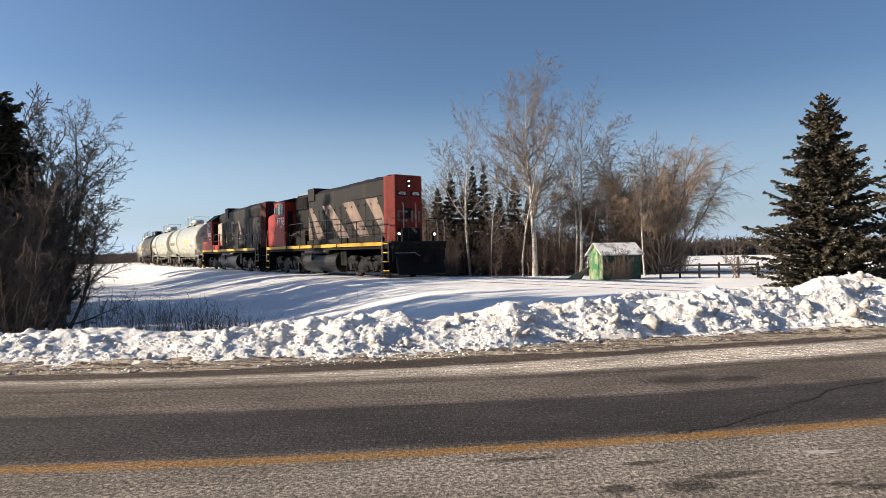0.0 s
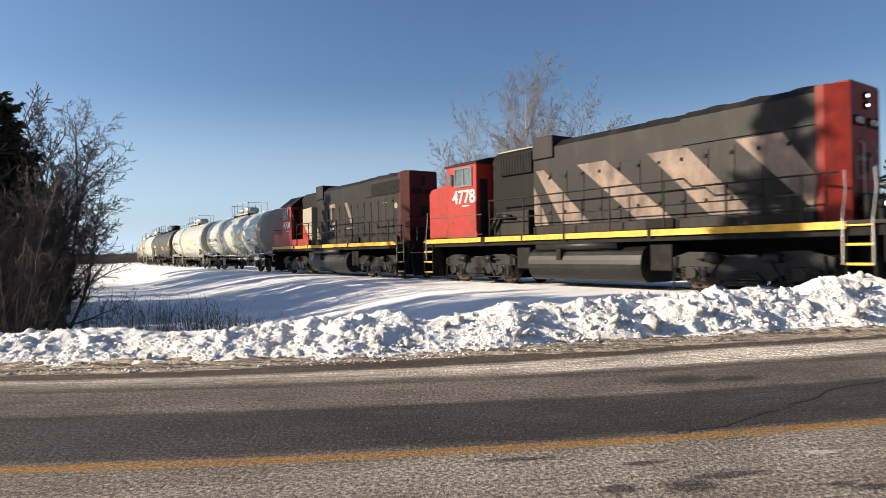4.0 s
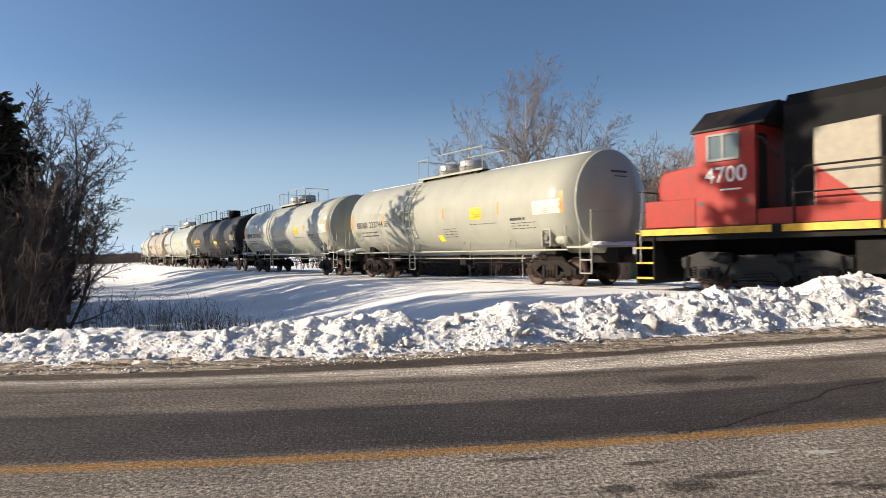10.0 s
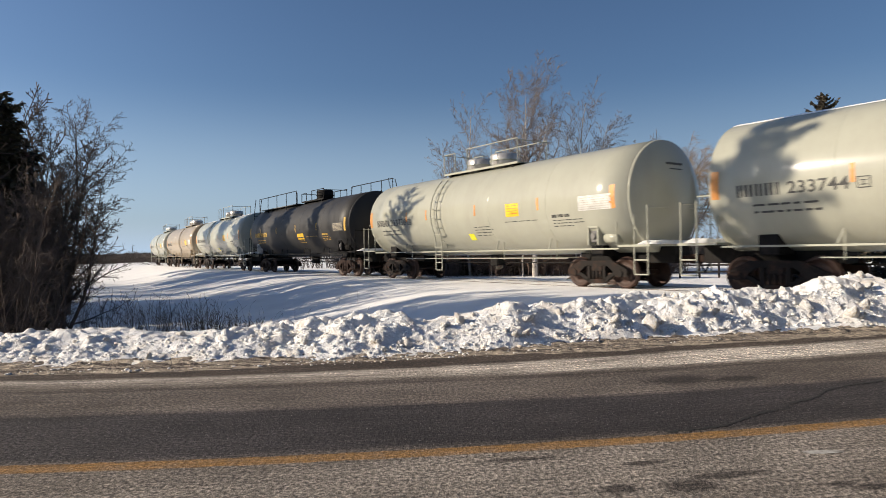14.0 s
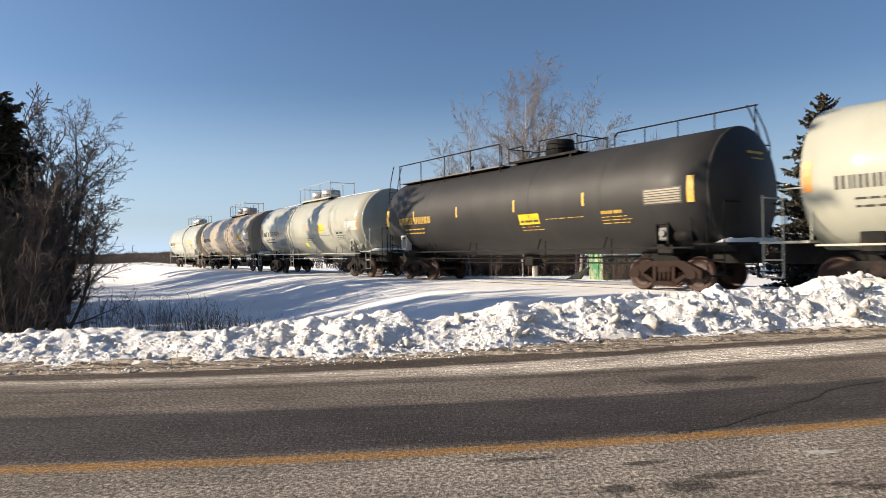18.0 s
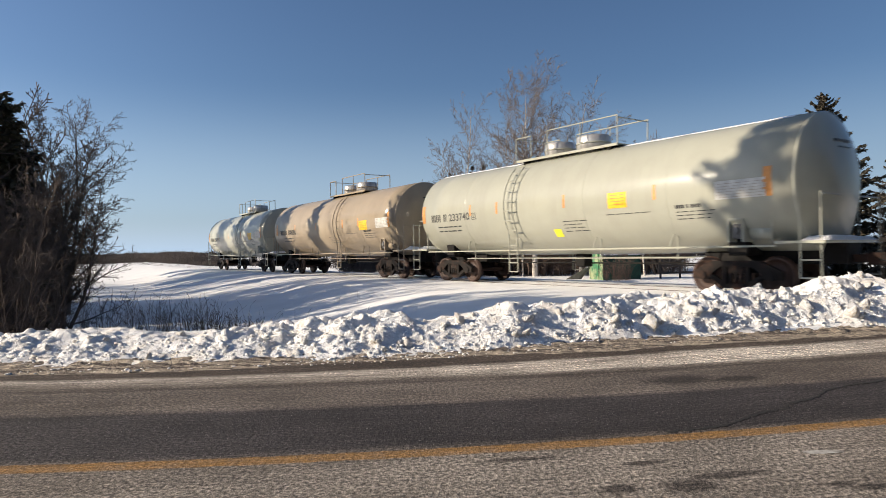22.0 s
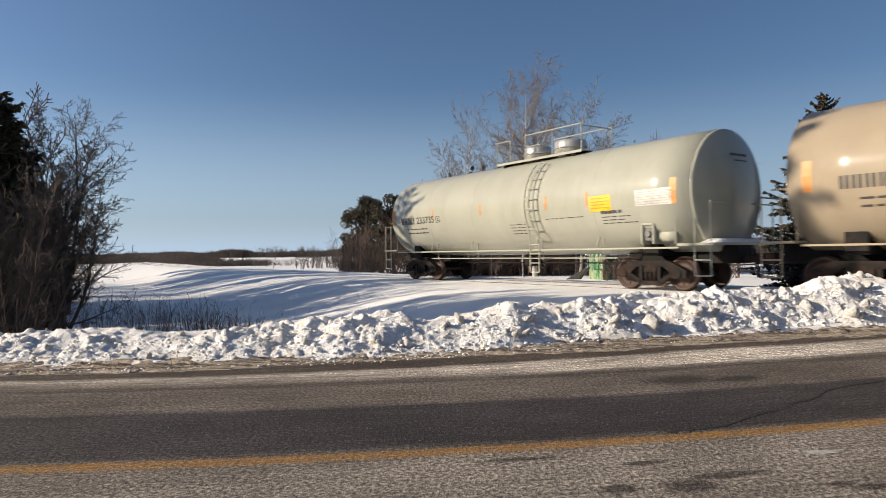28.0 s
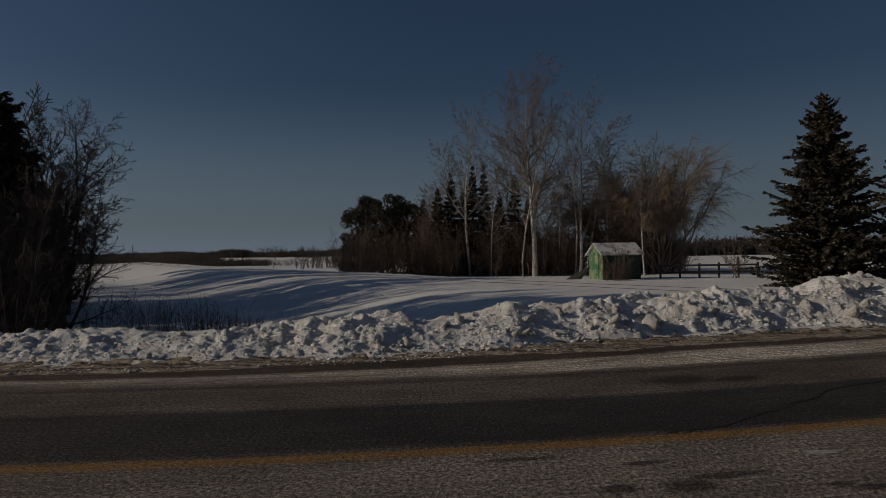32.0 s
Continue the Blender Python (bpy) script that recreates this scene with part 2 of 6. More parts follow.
    line = ramp(nt, ad.outputs[0], [(0.0, (0.9,) * 3), (0.105, (0.9,) * 3), (0.13, (0, 0, 0))])
    rub = ramp(nt, noise_node(nt, uv, 6, 7, 0.75), [(0.38, (1, 1, 1)), (0.66, (0.5,) * 3)])
    line = mix(nt, "MULTIPLY", 1.0, line, rub)
    col = mix(nt, "MIX", line, col, mix(nt, "MULTIPLY", 0.55, (0.30, 0.150, 0.03), grit))
    fine = noise_node(nt, uv, 55, 4, 0.7)
    f = ramp(nt, fine, [(0.62, (0, 0, 0)), (0.72, (0.5,) * 3)])
    col = mix(nt, "MIX", f, col, (0.42, 0.39, 0.35))
    crumbs = ramp(nt, noise_node(nt, uv, 75, 2, 0.5), [(0.70, (0, 0, 0)), (0.74, (0.8,) * 3)])
    col = mix(nt, "MIX", crumbs, col, (0.60, 0.56, 0.50))
    nt.links.new(col, p.inputs["Base Color"])
    p.inputs["Roughness"].default_value = 0.85
    p.inputs["Specular IOR Level"].default_value = 0.3
    b = nt.nodes.new("ShaderNodeBump")
    b.inputs["Strength"].default_value, b.inputs["Distance"].default_value = 0.7, 0.016
    nt.links.new(s1, b.inputs["Height"])
    nt.links.new(b.outputs[0], p.inputs["Normal"])
    return m


SNOW = snow_material("snow")
BANK_SNOW = snow_material("ploughed_snow", 0.65)
DIRTY_SNOW = snow_material("sandy_ploughed_snow", 1.3)
SLUSH = material("brown_slush", (0.50, 0.41, 0.30), 0.75, vary=0.5, scale=9, grain=34, bump=0.9, bump_dist=0.03, stain=(0.085, 0.062, 0.046), stain_at=(0.45, 0.58), stain_scale=3.4, stain_stretch=(0.22, 4.0, 1))
ASPHALT = road_material()
WHITE_MARK = material("worn_white_mark", (0.5, 0.47, 0.42), 0.8, stain=(0.2, 0.18, 0.15), stain_at=(0.45, 0.65), stain_scale=20)
CRACK = material("crack", (0.02, 0.018, 0.016), 0.9)
RAIL_STEEL = material("rail_steel", (0.13, 0.085, 0.06), 0.5, 0.6)
BIRCH = material("birch_bark", (0.58, 0.53, 0.47), 0.75, stain=(0.09, 0.075, 0.065), stain_at=(0.52, 0.66), stain_scale=3.0, stain_stretch=(1, 1, 2.2), grain=30)
TWIG = material("brown_twigs", (0.155, 0.108, 0.084), 0.85)
PALE_TWIG = material("pale_twigs", (0.22, 0.186, 0.168), 0.85)
BIRCH_LIMB = material("birch_limbs", (0.36, 0.315, 0.275), 0.8, stain=(0.12, 0.10, 0.085), stain_at=(0.5, 0.66), stain_scale=2.5, grain=30)
WILLOW_TWIG = material("willow_twigs", (0.34, 0.245, 0.165), 0.8)
BARK = material("grey_bark", (0.16, 0.13, 0.11), 0.9, grain=25, bump=0.5)
DARK_BARK = material("dark_bark", (0.125, 0.093, 0.074), 0.9)
NEEDLES = material("spruce_needles", (0.100, 0.088, 0.060), 0.8, vary=0.5, scale=2.5, stain=(0.13, 0.098, 0.07), stain_at=(0.5, 0.7), stain_scale=3.0, spec=0.25)
CEDAR = material("cedar_needles", (0.090, 0.083, 0.056), 0.8, vary=0.5, scale=2.0, stain=(0.10, 0.078, 0.05), stain_at=(0.5, 0.7), spec=0.2)
DRY_GRASS = material("dry_grass", (0.18, 0.13, 0.085), 0.9, vary=0.4)
FAR_WOOD = material("far_woods", (0.105, 0.085, 0.075), 0.95, vary=0.35, scale=0.3, grain=2.0, bump=0)
# one green in two tones: sunlit gable, pale-streaked, and walls painted as shaded
LIT_BOARD = material("lit_green_board", (0.035, 0.17, 0.075), 0.75, stain=(0.30, 0.34, 0.19), stain_at=(0.42, 0.56), stain_scale=1.6, vary=0.3)
SHADED_BOARD = material("shaded_green_board", (0.02, 0.07, 0.047), 0.8, vary=0.4)
ROOF_GREY = material("shed_roof_felt", (0.40, 0.36, 0.33), 0.85, vary=0.4, scale=3, stain=(0.80, 0.78, 0.75), stain_at=(0.44, 0.52), stain_scale=1.8)
FENCE_WOOD = material("weathered_fence", (0.065, 0.053, 0.047), 0.9)
PLANK = material("grey_planks", (0.26, 0.23, 0.20), 0.9, vary=0.35, vary_object=0.4)
# the train's
RED = material("red_paint", (0.32, 0.026, 0.016), 0.5, vary=0.15, spec=0.25, stain=(0.14, 0.025, 0.02), stain_at=(0.5, 0.8), stain_scale=0.9, stain_stretch=(1, 1, 0.4))
# darker copy of RED: the hood end's shade is put into its colour
RED_SHADED = material("shaded_red_paint", (0.19, 0.018, 0.012), 0.55, vary=0.25, spec=0.2, stain=(0.07, 0.016, 0.013), stain_at=(0.5, 0.8), stain_scale=1.1, stain_stretch=(1, 1, 0.4))
RED_SOOT = material("sooty_red_paint", (0.075, 0.011, 0.008), 0.6, vary=0.3, spec=0.2, stain=(0.03, 0.014, 0.012), stain_at=(0.45, 0.75), stain_scale=0.9, stain_stretch=(1, 1, 0.4))
BLACK = material("sooty_black_paint", (0.015, 0.0125, 0.011), 0.55, vary=0.45, scale=1.2, stain=(0.045, 0.033, 0.026), stain_at=(0.5, 0.8), stain_scale=0.8, stain_stretch=(2.2, 1, 0.5), spec=0.2)
HOOD_GREY = material("grimy_grey_black_paint", (0.0135, 0.011, 0.0085), 0.6, vary=0.5, scale=1.0, stain=(0.032, 0.026, 0.021), stain_at=(0.45, 0.75), stain_scale=0.7, stain_stretch=(2.5, 1, 0.5), spec=0.2)
CREAM = material("faded_cream_stripe", (0.225, 0.155, 0.115), 0.65, vary=0.3, scale=2, stain=(0.06, 0.04, 0.031), stain_at=(0.43, 0.66), stain_scale=1.4, stain_stretch=(1.5, 1, 0.6))
PANEL_TAN = material("tan_panel", (0.30, 0.26, 0.19), 0.6, vary=0.2)
YELLOW = material("yellow_sill_stripe", (0.66, 0.36, 0.012), 0.5, stain=(0.30, 0.17, 0.03), stain_at=(0.56, 0.72), stain_scale=3)
WHITE = material("white_lettering", (0.78, 0.74, 0.68), 0.6, stain=(0.4, 0.33, 0.28), stain_at=(0.55, 0.75), stain_scale=6)
UNDER = material("grimy_underframe", (0.0085, 0.0075, 0.007), 0.75, vary=0.4, scale=3, stain=(0.03, 0.024, 0.019), stain_at=(0.5, 0.8), stain_scale=2.5, spec=0.2)
TRUCK_GREY = material("dusty_truck_casting", (0.009, 0.008, 0.007), 0.55, vary=0.4, scale=3, stain=(0.03, 0.026, 0.023), stain_at=(0.56, 0.74), stain_scale=4.5, spec=0.3)
TANK_GREY = material("fuel_tank_paint", (0.012, 0.0105, 0.010), 0.45, vary=0.3, scale=1.5, spec=0.3, stain=(0.024, 0.02, 0.018), stain_at=(0.5, 0.75), stain_scale=1.6)
GRILLE = material("dark_grille", (0.008, 0.0075, 0.007), 0.75, spec=0.2)
WHEEL = material("wheel_steel", (0.048, 0.023, 0.015), 0.65, 0.1, vary=0.3)
CAR_TRUCK = material("dark_car_bogie", (0.017, 0.0135, 0.0115), 0.8, vary=0.4, scale=4, stain=(0.055, 0.027, 0.017), stain_at=(0.52, 0.72), stain_scale=3, spec=0.2)
RUST = material("rusty_truck", (0.032, 0.0145, 0.009), 0.8, vary=0.5, scale=4, spec=0.2, stain=(0.02, 0.015, 0.013), stain_at=(0.45, 0.65), stain_scale=4)
STEEL = material("bare_steel", (0.45, 0.42, 0.39), 0.35, 0.8)
WINDOW_GREY = material("dull_window_frame", (0.13, 0.125, 0.12), 0.5, 0.3)
GLASS = glass("cab_glass")
LAMP = glowing("headlight", (1.0, 0.97, 0.9), 7)
TANK_WHITE = material("off_white_tank_paint", (0.372, 0.368, 0.298), 0.6, vary=0.05, scale=0.8, coat=0.7, spec=0.12, stain=(0.32, 0.312, 0.252), stain_at=(0.5, 0.8), stain_scale=0.8, stain_stretch=(1.5, 1, 0.3), grain=40, bump=0.03)
TANK_TAN = material("tan_tank_paint", (0.335, 0.272, 0.190), 0.6, vary=0.07, scale=0.8, coat=0.55, spec=0.12, stain=(0.28, 0.22, 0.15), stain_at=(0.5, 0.8), stain_scale=0.8, stain_stretch=(1.5, 1, 0.3), grain=40, bump=0.03)
TANK_BLACK = material("dull_black_tank_paint", (0.026, 0.0245, 0.023), 0.56, vary=0.2, scale=0.8, spec=0.3, stain=(0.038, 0.035, 0.031), stain_at=(0.5, 0.85), stain_scale=0.7, stain_stretch=(1.5, 1, 0.3), grain=40, bump=0.03)
ORANGE = material("orange_reflector", (0.62, 0.26, 0.06), 0.5, grain=20)
SIGN_YELLOW = material("yellow_placard", (0.85, 0.50, 0.01), 0.5)
SIGN_LIME = material("lime_tag", (0.75, 0.72, 0.03), 0.5)
PATCH_WHITE = material("white_panel", (0.56, 0.55, 0.51), 0.5)
INK = material("black_lettering", (0.05, 0.048, 0.045), 0.6)
INK_YELLOW = material("yellow_lettering", (0.55, 0.34, 0.05), 0.6)
DOME_STEEL = material("dull_dome_steel", (0.56, 0.54, 0.51), 0.34, 0.4, stain=(0.36, 0.34, 0.32), stain_at=(0.45, 0.6), stain_scale=3, stain_stretch=(3, 3, 0.2))


# ---- mesh helpers ----
def part(name, bm, mat, parent=None, label=""):
    me = bpy.data.meshes.new(name)
    bm.to_mesh(me)
    bm.free()
    me.materials.append(mat)
    ob = new(name, me)
    ob.parent = parent
    return tagged(ob, label)


def mesh_of(name, verts, faces, mat, parent=None, label="", smooth_faces=False):
    me = bpy.data.meshes.new(name)
    verts, faces = np.asarray(verts, np.float32), np.asarray(faces, np.int32)
    k = faces.shape[1]
    me.vertices.add(len(verts))
    me.vertices.foreach_set("co", verts.ravel())
    me.loops.add(faces.size)
    me.loops.foreach_set("vertex_index", faces.ravel())
    me.polygons.add(len(faces))
    me.polygons.foreach_set("loop_start", np.arange(0, faces.size, k, dtype=np.int32))
    me.update(calc_edges=True)
    if smooth_faces:
        me.shade_smooth()
    me.materials.append(mat)
    ob = new(name, me)
    ob.parent = parent
    return tagged(ob, label)


def holder(name, label, category, group="", m=None, kind=""):
    ob = new(name)
    ob.empty_display_size = 0.2
    if m is not None:
        ob.matrix_world = m
    return tagged(ob, label, category, group, kind)


def box(bm, x0, x1, y0, y1, z0, z1, bevel=0.0):
    vs = [bm.verts.new((x, y, z)) for x in (x0, x1) for y in (y0, y1) for z in (z0, z1)]
    fs = [bm.faces.new([vs[i] for i in q]) for q in ((0, 1, 3, 2), (4, 6, 7, 5), (0, 4, 5, 1), (2, 3, 7, 6), (0, 2, 6, 4), (1, 5, 7, 3))]
    if bevel:
        es = list({e for f in fs for e in f.edges})
        bmesh.ops.bevel(bm, geom=es, offset=bevel, segments=2, profile=0.5, affect="EDGES")


def boxes(*specs, bevel=0.0):
    bm = bmesh.new()
    for s in specs:
        box(bm, *s, bevel=bevel)
    return bm


def rod(bm, a, b, r, sides=8):
    a, b = Vector(a), Vector(b)
    q = (b - a).to_track_quat("Z", "Y").to_matrix()
    ring = [q @ Vector((r * math.cos(2 * math.pi * i / sides), r * math.sin(2 * math.pi * i / sides), 0)) for i in range(sides)]
    lo, hi = [bm.verts.new(a + v) for v in ring], [bm.verts.new(b + v) for v in ring]
    for i in range(sides):
        f = bm.faces.new((lo[i], lo[(i + 1) % sides], hi[(i + 1) % sides], hi[i]))
        f.smooth = sides > 6
    bm.faces.new(lo[::-1])
    bm.faces.new(hi)


def bar(points, r, sides=6):
    bm = bmesh.new()
    for a, b in zip(points, points[1:]):
        rod(bm, a, b, r, sides)
    return bm


def slab(bm, outline, y0, y1):
    """An outline in x and z, thick from y0 to y1."""
    lo, hi = [bm.verts.new((x, y0, z)) for x, z in outline], [bm.verts.new((x, y1, z)) for x, z in outline]
    n = len(outline)
    bm.faces.new(lo)
    bm.faces.new(hi[::-1])
    for i in range(n):
        bm.faces.new((lo[i], hi[i], hi[(i + 1) % n], lo[(i + 1) % n]))
    bmesh.ops.recalc_face_normals(bm, faces=bm.faces[:])


def prism(bm, outline, x0, x1):
    """An outline in y and z, long from x0 to x1."""
    lo, hi = [bm.verts.new((x0, y, z)) for y, z in outline], [bm.verts.new((x1, y, z)) for y, z in outline]
    n = len(outline)
    bm.faces.new(lo)
    bm.faces.new(hi[::-1])
    for i in range(n):
        bm.faces.new((lo[i], hi[i], hi[(i + 1) % n], lo[(i + 1) % n]))
    bmesh.ops.recalc_face_normals(bm, faces=bm.faces[:])


def lathe(bm, profile, sides=32, axis="x", centre=(0, 0, 0)):
    """Turns a profile of (along, radius) about an axis."""
    rings = []
    for a, r in profile:
        ring = []
        for i in range(sides):
            w = 2 * math.pi * i / sides
            c, s = r * math.cos(w), r * math.sin(w)
            v = {"x": (a, c, s), "y": (c, a, s), "z": (c, s, a)}[axis]
            ring.append(bm.verts.new(Vector(centre) + Vector(v)))
        rings.append(ring)
    for p, q in zip(rings, rings[1:]):
        for i in range(sides):
            f = bm.faces.new((p[i], p[(i + 1) % sides], q[(i + 1) % sides], q[i]))
            f.smooth = True
    bm.faces.new(rings[0])
    bm.faces.new(rings[-1])
    bmesh.ops.recalc_face_normals(bm, faces=bm.faces[:])


def writing(text, size, mat, parent, m, label):
    """Letters of the built-in font as a flat mesh; m is the pose of their middle."""
    cu = bpy.data.curves.new("letters", "FONT")
    cu.body, cu.size, cu.align_x, cu.align_y, cu.extrude, cu.offset = text, size, "CENTER", "CENTER", 0.003, 0.012 * size
    ob = new("tmp", cu)
    bpy.context.view_layer.update()
    me = bpy.data.meshes.new_from_object(ob.evaluated_get(bpy.context.evaluated_depsgraph_get()))
    bpy.data.objects.remove(ob)
    me.name = "number"
    me.materials.clear()
    me.materials.append(mat)
    o = new("number", me)
    o.parent, o.matrix_basis = parent, m
    return tagged(o, label)


# ---- segments to tubes, for branches ----
def tubes(segs, sides=3):
    """segs: rows of x0 y0 z0 x1 y1 z1 r0 r1."""
    s = np.asarray(segs, float)
    a, b = s[:, 0:3], s[:, 3:6]
    d = b - a
    d /= np.linalg.norm(d, axis=1)[:, None] + 1e-9
    ref = np.where(np.abs(d[:, 2:3]) > 0.9, [[1.0, 0, 0]], [[0, 0, 1.0]])
    u = np.cross(d, ref)
    u /= np.linalg.norm(u, axis=1)[:, None] + 1e-9
    v = np.cross(d, u)
    vs, n = [], len(s)
    for end, r in ((a, s[:, 6:7]), (b, s[:, 7:8])):
        for i in range(sides):
            w = 2 * math.pi * i / sides
            vs.append(end + r * (math.cos(w) * u + math.sin(w) * v))
    verts = np.stack(vs, 1).reshape(-1, 3)
    o = (np.arange(n) * 2 * sides)[:, None]
    faces = np.concatenate([np.concatenate([o + i, o + (i + 1) % sides, o + sides + (i + 1) % sides, o + sides + i], 1) for i in range(sides)])
    return verts, faces


def grow(rng, p, d, length, r, level, out, spec):
    """One branch, and those that leave it. out[level] takes the segments."""
    n = max(2, int(spec["steps"][level]))
    step = length / n
    pts = [p.copy()]
    for i in range(n):
        d = d + np.array([rng.gauss(0, 1), rng.gauss(0, 1), rng.gauss(0, 0.6)]) * spec["wander"][level] + np.array([0, 0, spec["rise"][level]]) * (i / n if spec["rise"][level] < 0 else 1)
        d /= np.linalg.norm(d)
        q = p + d * step
        tp = spec["thick"][level] if "thick" in spec else 0.85
        ra, rb = r * (1 - tp * i / n), r * (1 - tp * (i + 1) / n)
        out[min(level, len(out) - 1)].append((*p, *q, max(ra, spec["thin"]), max(rb, spec["thin"])))
        p = q
        pts.append(p.copy())
        if level + 1 < len(spec["count"]) and (i + 1) / n > spec["bare"][level]:
            share = (1 - spec["bare"][level])
            kids = spec["count"][level] / (n * share)
            for _ in range(int(kids) + (rng.random() < kids % 1)):
                side = np.array([rng.gauss(0, 1), rng.gauss(0, 1), rng.gauss(0, 1)])
                side -= d * side.dot(d)
                side /= np.linalg.norm(side) + 1e-9
                ang = radians(rng.uniform(*spec["angle"][level]))
                nd = d * math.cos(ang) + side * math.sin(ang)
                fr = (i + 1) / n
                ln = length * spec["ratio"][level] * rng.uniform(0.6, 1.15) * (1 - spec["taper"] * fr)
                grow(rng, p - d * step * rng.random() * 0.8, nd, ln, max(rb * 0.6, spec["thin"]), level + 1, out, spec)


BROADLEAF = dict(steps=(10, 6, 4, 3), wander=(0.05, 0.07, 0.09, 0.12), rise=(0.04, 0.05, 0.03, 0.0), count=(22, 11, 7, 0), bare=(0.30, 0.12, 0.1, 1),
                 angle=((32, 62), (28, 60), (25, 60), (20, 50)), ratio=(0.34, 0.40, 0.40, 0.5), taper=0.55, thin=0.006)
SHADE_TREE = dict(BROADLEAF, steps=(8, 5, 3, 2), count=(22, 8, 3, 0), bare=(0.25, 0.1, 0.1, 1))
BIG_BIRCH = dict(steps=(14, 10, 6, 4), wander=(0.034, 0.10, 0.13, 0.14), rise=(0.03, 0.07, 0.02, 0.0), count=(36, 22, 12, 0), bare=(0.30, 0.16, 0.1, 1),
                 angle=((34, 72), (28, 66), (28, 70), (20, 50)), ratio=(0.47, 0.36, 0.36, 0.5), taper=0.42, thin=0.006, thick=(0.97, 0.88, 0.85, 0.85))
OPEN_TREE = dict(steps=(9, 7, 5, 3), wander=(0.08, 0.12, 0.15, 0.18), rise=(0.03, 0.04, 0.02, 0.0), count=(17, 14, 9, 0), bare=(0.2, 0.12, 0.1, 1),
                 angle=((28, 62), (28, 65), (28, 65), (20, 50)), ratio=(0.44, 0.44, 0.40, 0.5), taper=0.5, thin=0.0045)
SHRUB = dict(steps=(6, 5, 4, 3), wander=(0.10, 0.15, 0.2, 0.2), rise=(0.05, 0.06, 0.0, 0.0), count=(8, 5, 3, 0), bare=(0.15, 0.1, 0.1, 1),
             angle=((20, 55), (25, 60), (25, 65), (20, 50)), ratio=(0.5, 0.5, 0.5, 0.5), taper=0.5, thin=0.004)


def bare_tree(name, x, y, z, height, r, lean, seed, spec, bark, twig, label, category="tree", group="", forks=1, thin=None, spread=0.16, limb=None):
    rng = random.Random(seed)
    spec = dict(spec)

    def off_axis():
        return max(-1.5, min(1.5, rng.gauss(0, 1))) * spread if forks > 1 else 0
    if thin:
        spec["thin"] = thin
    out = [[], [], []]
    for f in range(forks):
        d = np.array([lean[0] + off_axis(), lean[1] + off_axis(), 1.0])
        off = np.array([rng.gauss(0, 0.12), rng.gauss(0, 0.12), 0]) * (forks > 1)
        grow(rng, off, d / np.linalg.norm(d), height * (1 if f == 0 else rng.uniform(0.7, 1)), r, 0, out, spec)
    ob = holder(name, label, category, group, pose(x, y, z))
    v, f = tubes(out[0] + out[1], 6)
    tr = mesh_of("trunk", v, f, bark, ob, "", True)
    if limb:
        # the limbs' bark is greyer than the stem's
        tr.data.materials.append(limb)
        tr.data.polygons.foreach_set("material_index", np.tile(np.repeat([0, 1], [len(out[0]), len(out[1])]), 6).astype(np.int32))
    if out[2]:
        v, f = tubes(out[2], 3)
        mesh_of("crown", v, f, twig, ob)
    return ob


def weeping_tree(name, x, y, z, height, reach, seed, bark, twig, label):
    """Stems that fan out from the foot to a dome, branches along them, and long thin twigs that arch over and hang."""
    rng = np.random.RandomState(seed)
    stems, fine = [], []

    def curve(out, a, v, sag, length, n, r0, r1):
        t = np.linspace(0, 1, n + 1)[:, None]
        pts = a + v * length * t + np.array([0, 0, -1.0]) * sag * length * t * t + np.cumsum(rng.randn(n + 1, 3), 0) * 0.016 * length
        pts -= pts[0] - a
        rr = r0 + (r1 - r0) * t[:, 0]
        out += [(*p, *q, ra, rb) for p, q, ra, rb in zip(pts, pts[1:], rr, rr[1:])]
        return pts

    for k in range(30):
        az, lean = 2.4 * k + rng.rand() * 0.6, 0.08 + 0.62 * rng.rand() ** 0.8
        top = np.array([math.cos(az) * math.sin(lean), math.sin(az) * math.sin(lean), math.cos(lean)])
        ln = 0.92 * (height * math.cos(lean) + reach * 0.9 * math.sin(lean)) * rng.uniform(0.8, 1.0)
        pts = curve(stems, np.array([rng.randn() * 0.2, rng.randn() * 0.2, 0]), top, 0.10, ln, 10, 0.07 * rng.uniform(0.6, 1.2), 0.012)
        for _ in range(20):
            i = rng.randint(4, 11)
            d = top + rng.randn(3) * 0.5
            d /= np.linalg.norm(d)
            sub = curve(stems, pts[i], d, 0.28, ln * 0.27 * rng.uniform(0.6, 1.1), 5, 0.012, 0.008)
            for _ in range(19):
                j = rng.randint(1, 6)
                out = sub[j] * [1, 1, 0.25] - [0, 0, 0.5]
                e = d * 0.7 + out / (np.linalg.norm(out) + 0.1) * 0.5 + rng.randn(3) * 0.4
                e /= np.linalg.norm(e)
                curve(fine, sub[j], e, rng.uniform(0.3, 0.8), rng.uniform(0.5, 1.25) * min(1.0, 0.35 + 0.8 * sub[j][2] / height), 5, 0.0085, 0.0065)
    ob = holder(name, label, "tree", "", pose(x, y, z))
    v, f = tubes(stems, 5)
    mesh_of("trunk", v, f, bark, ob, "", True)
    v, f = tubes(fine, 3)
    mesh_of("crown", v, f, twig, ob)
    return ob


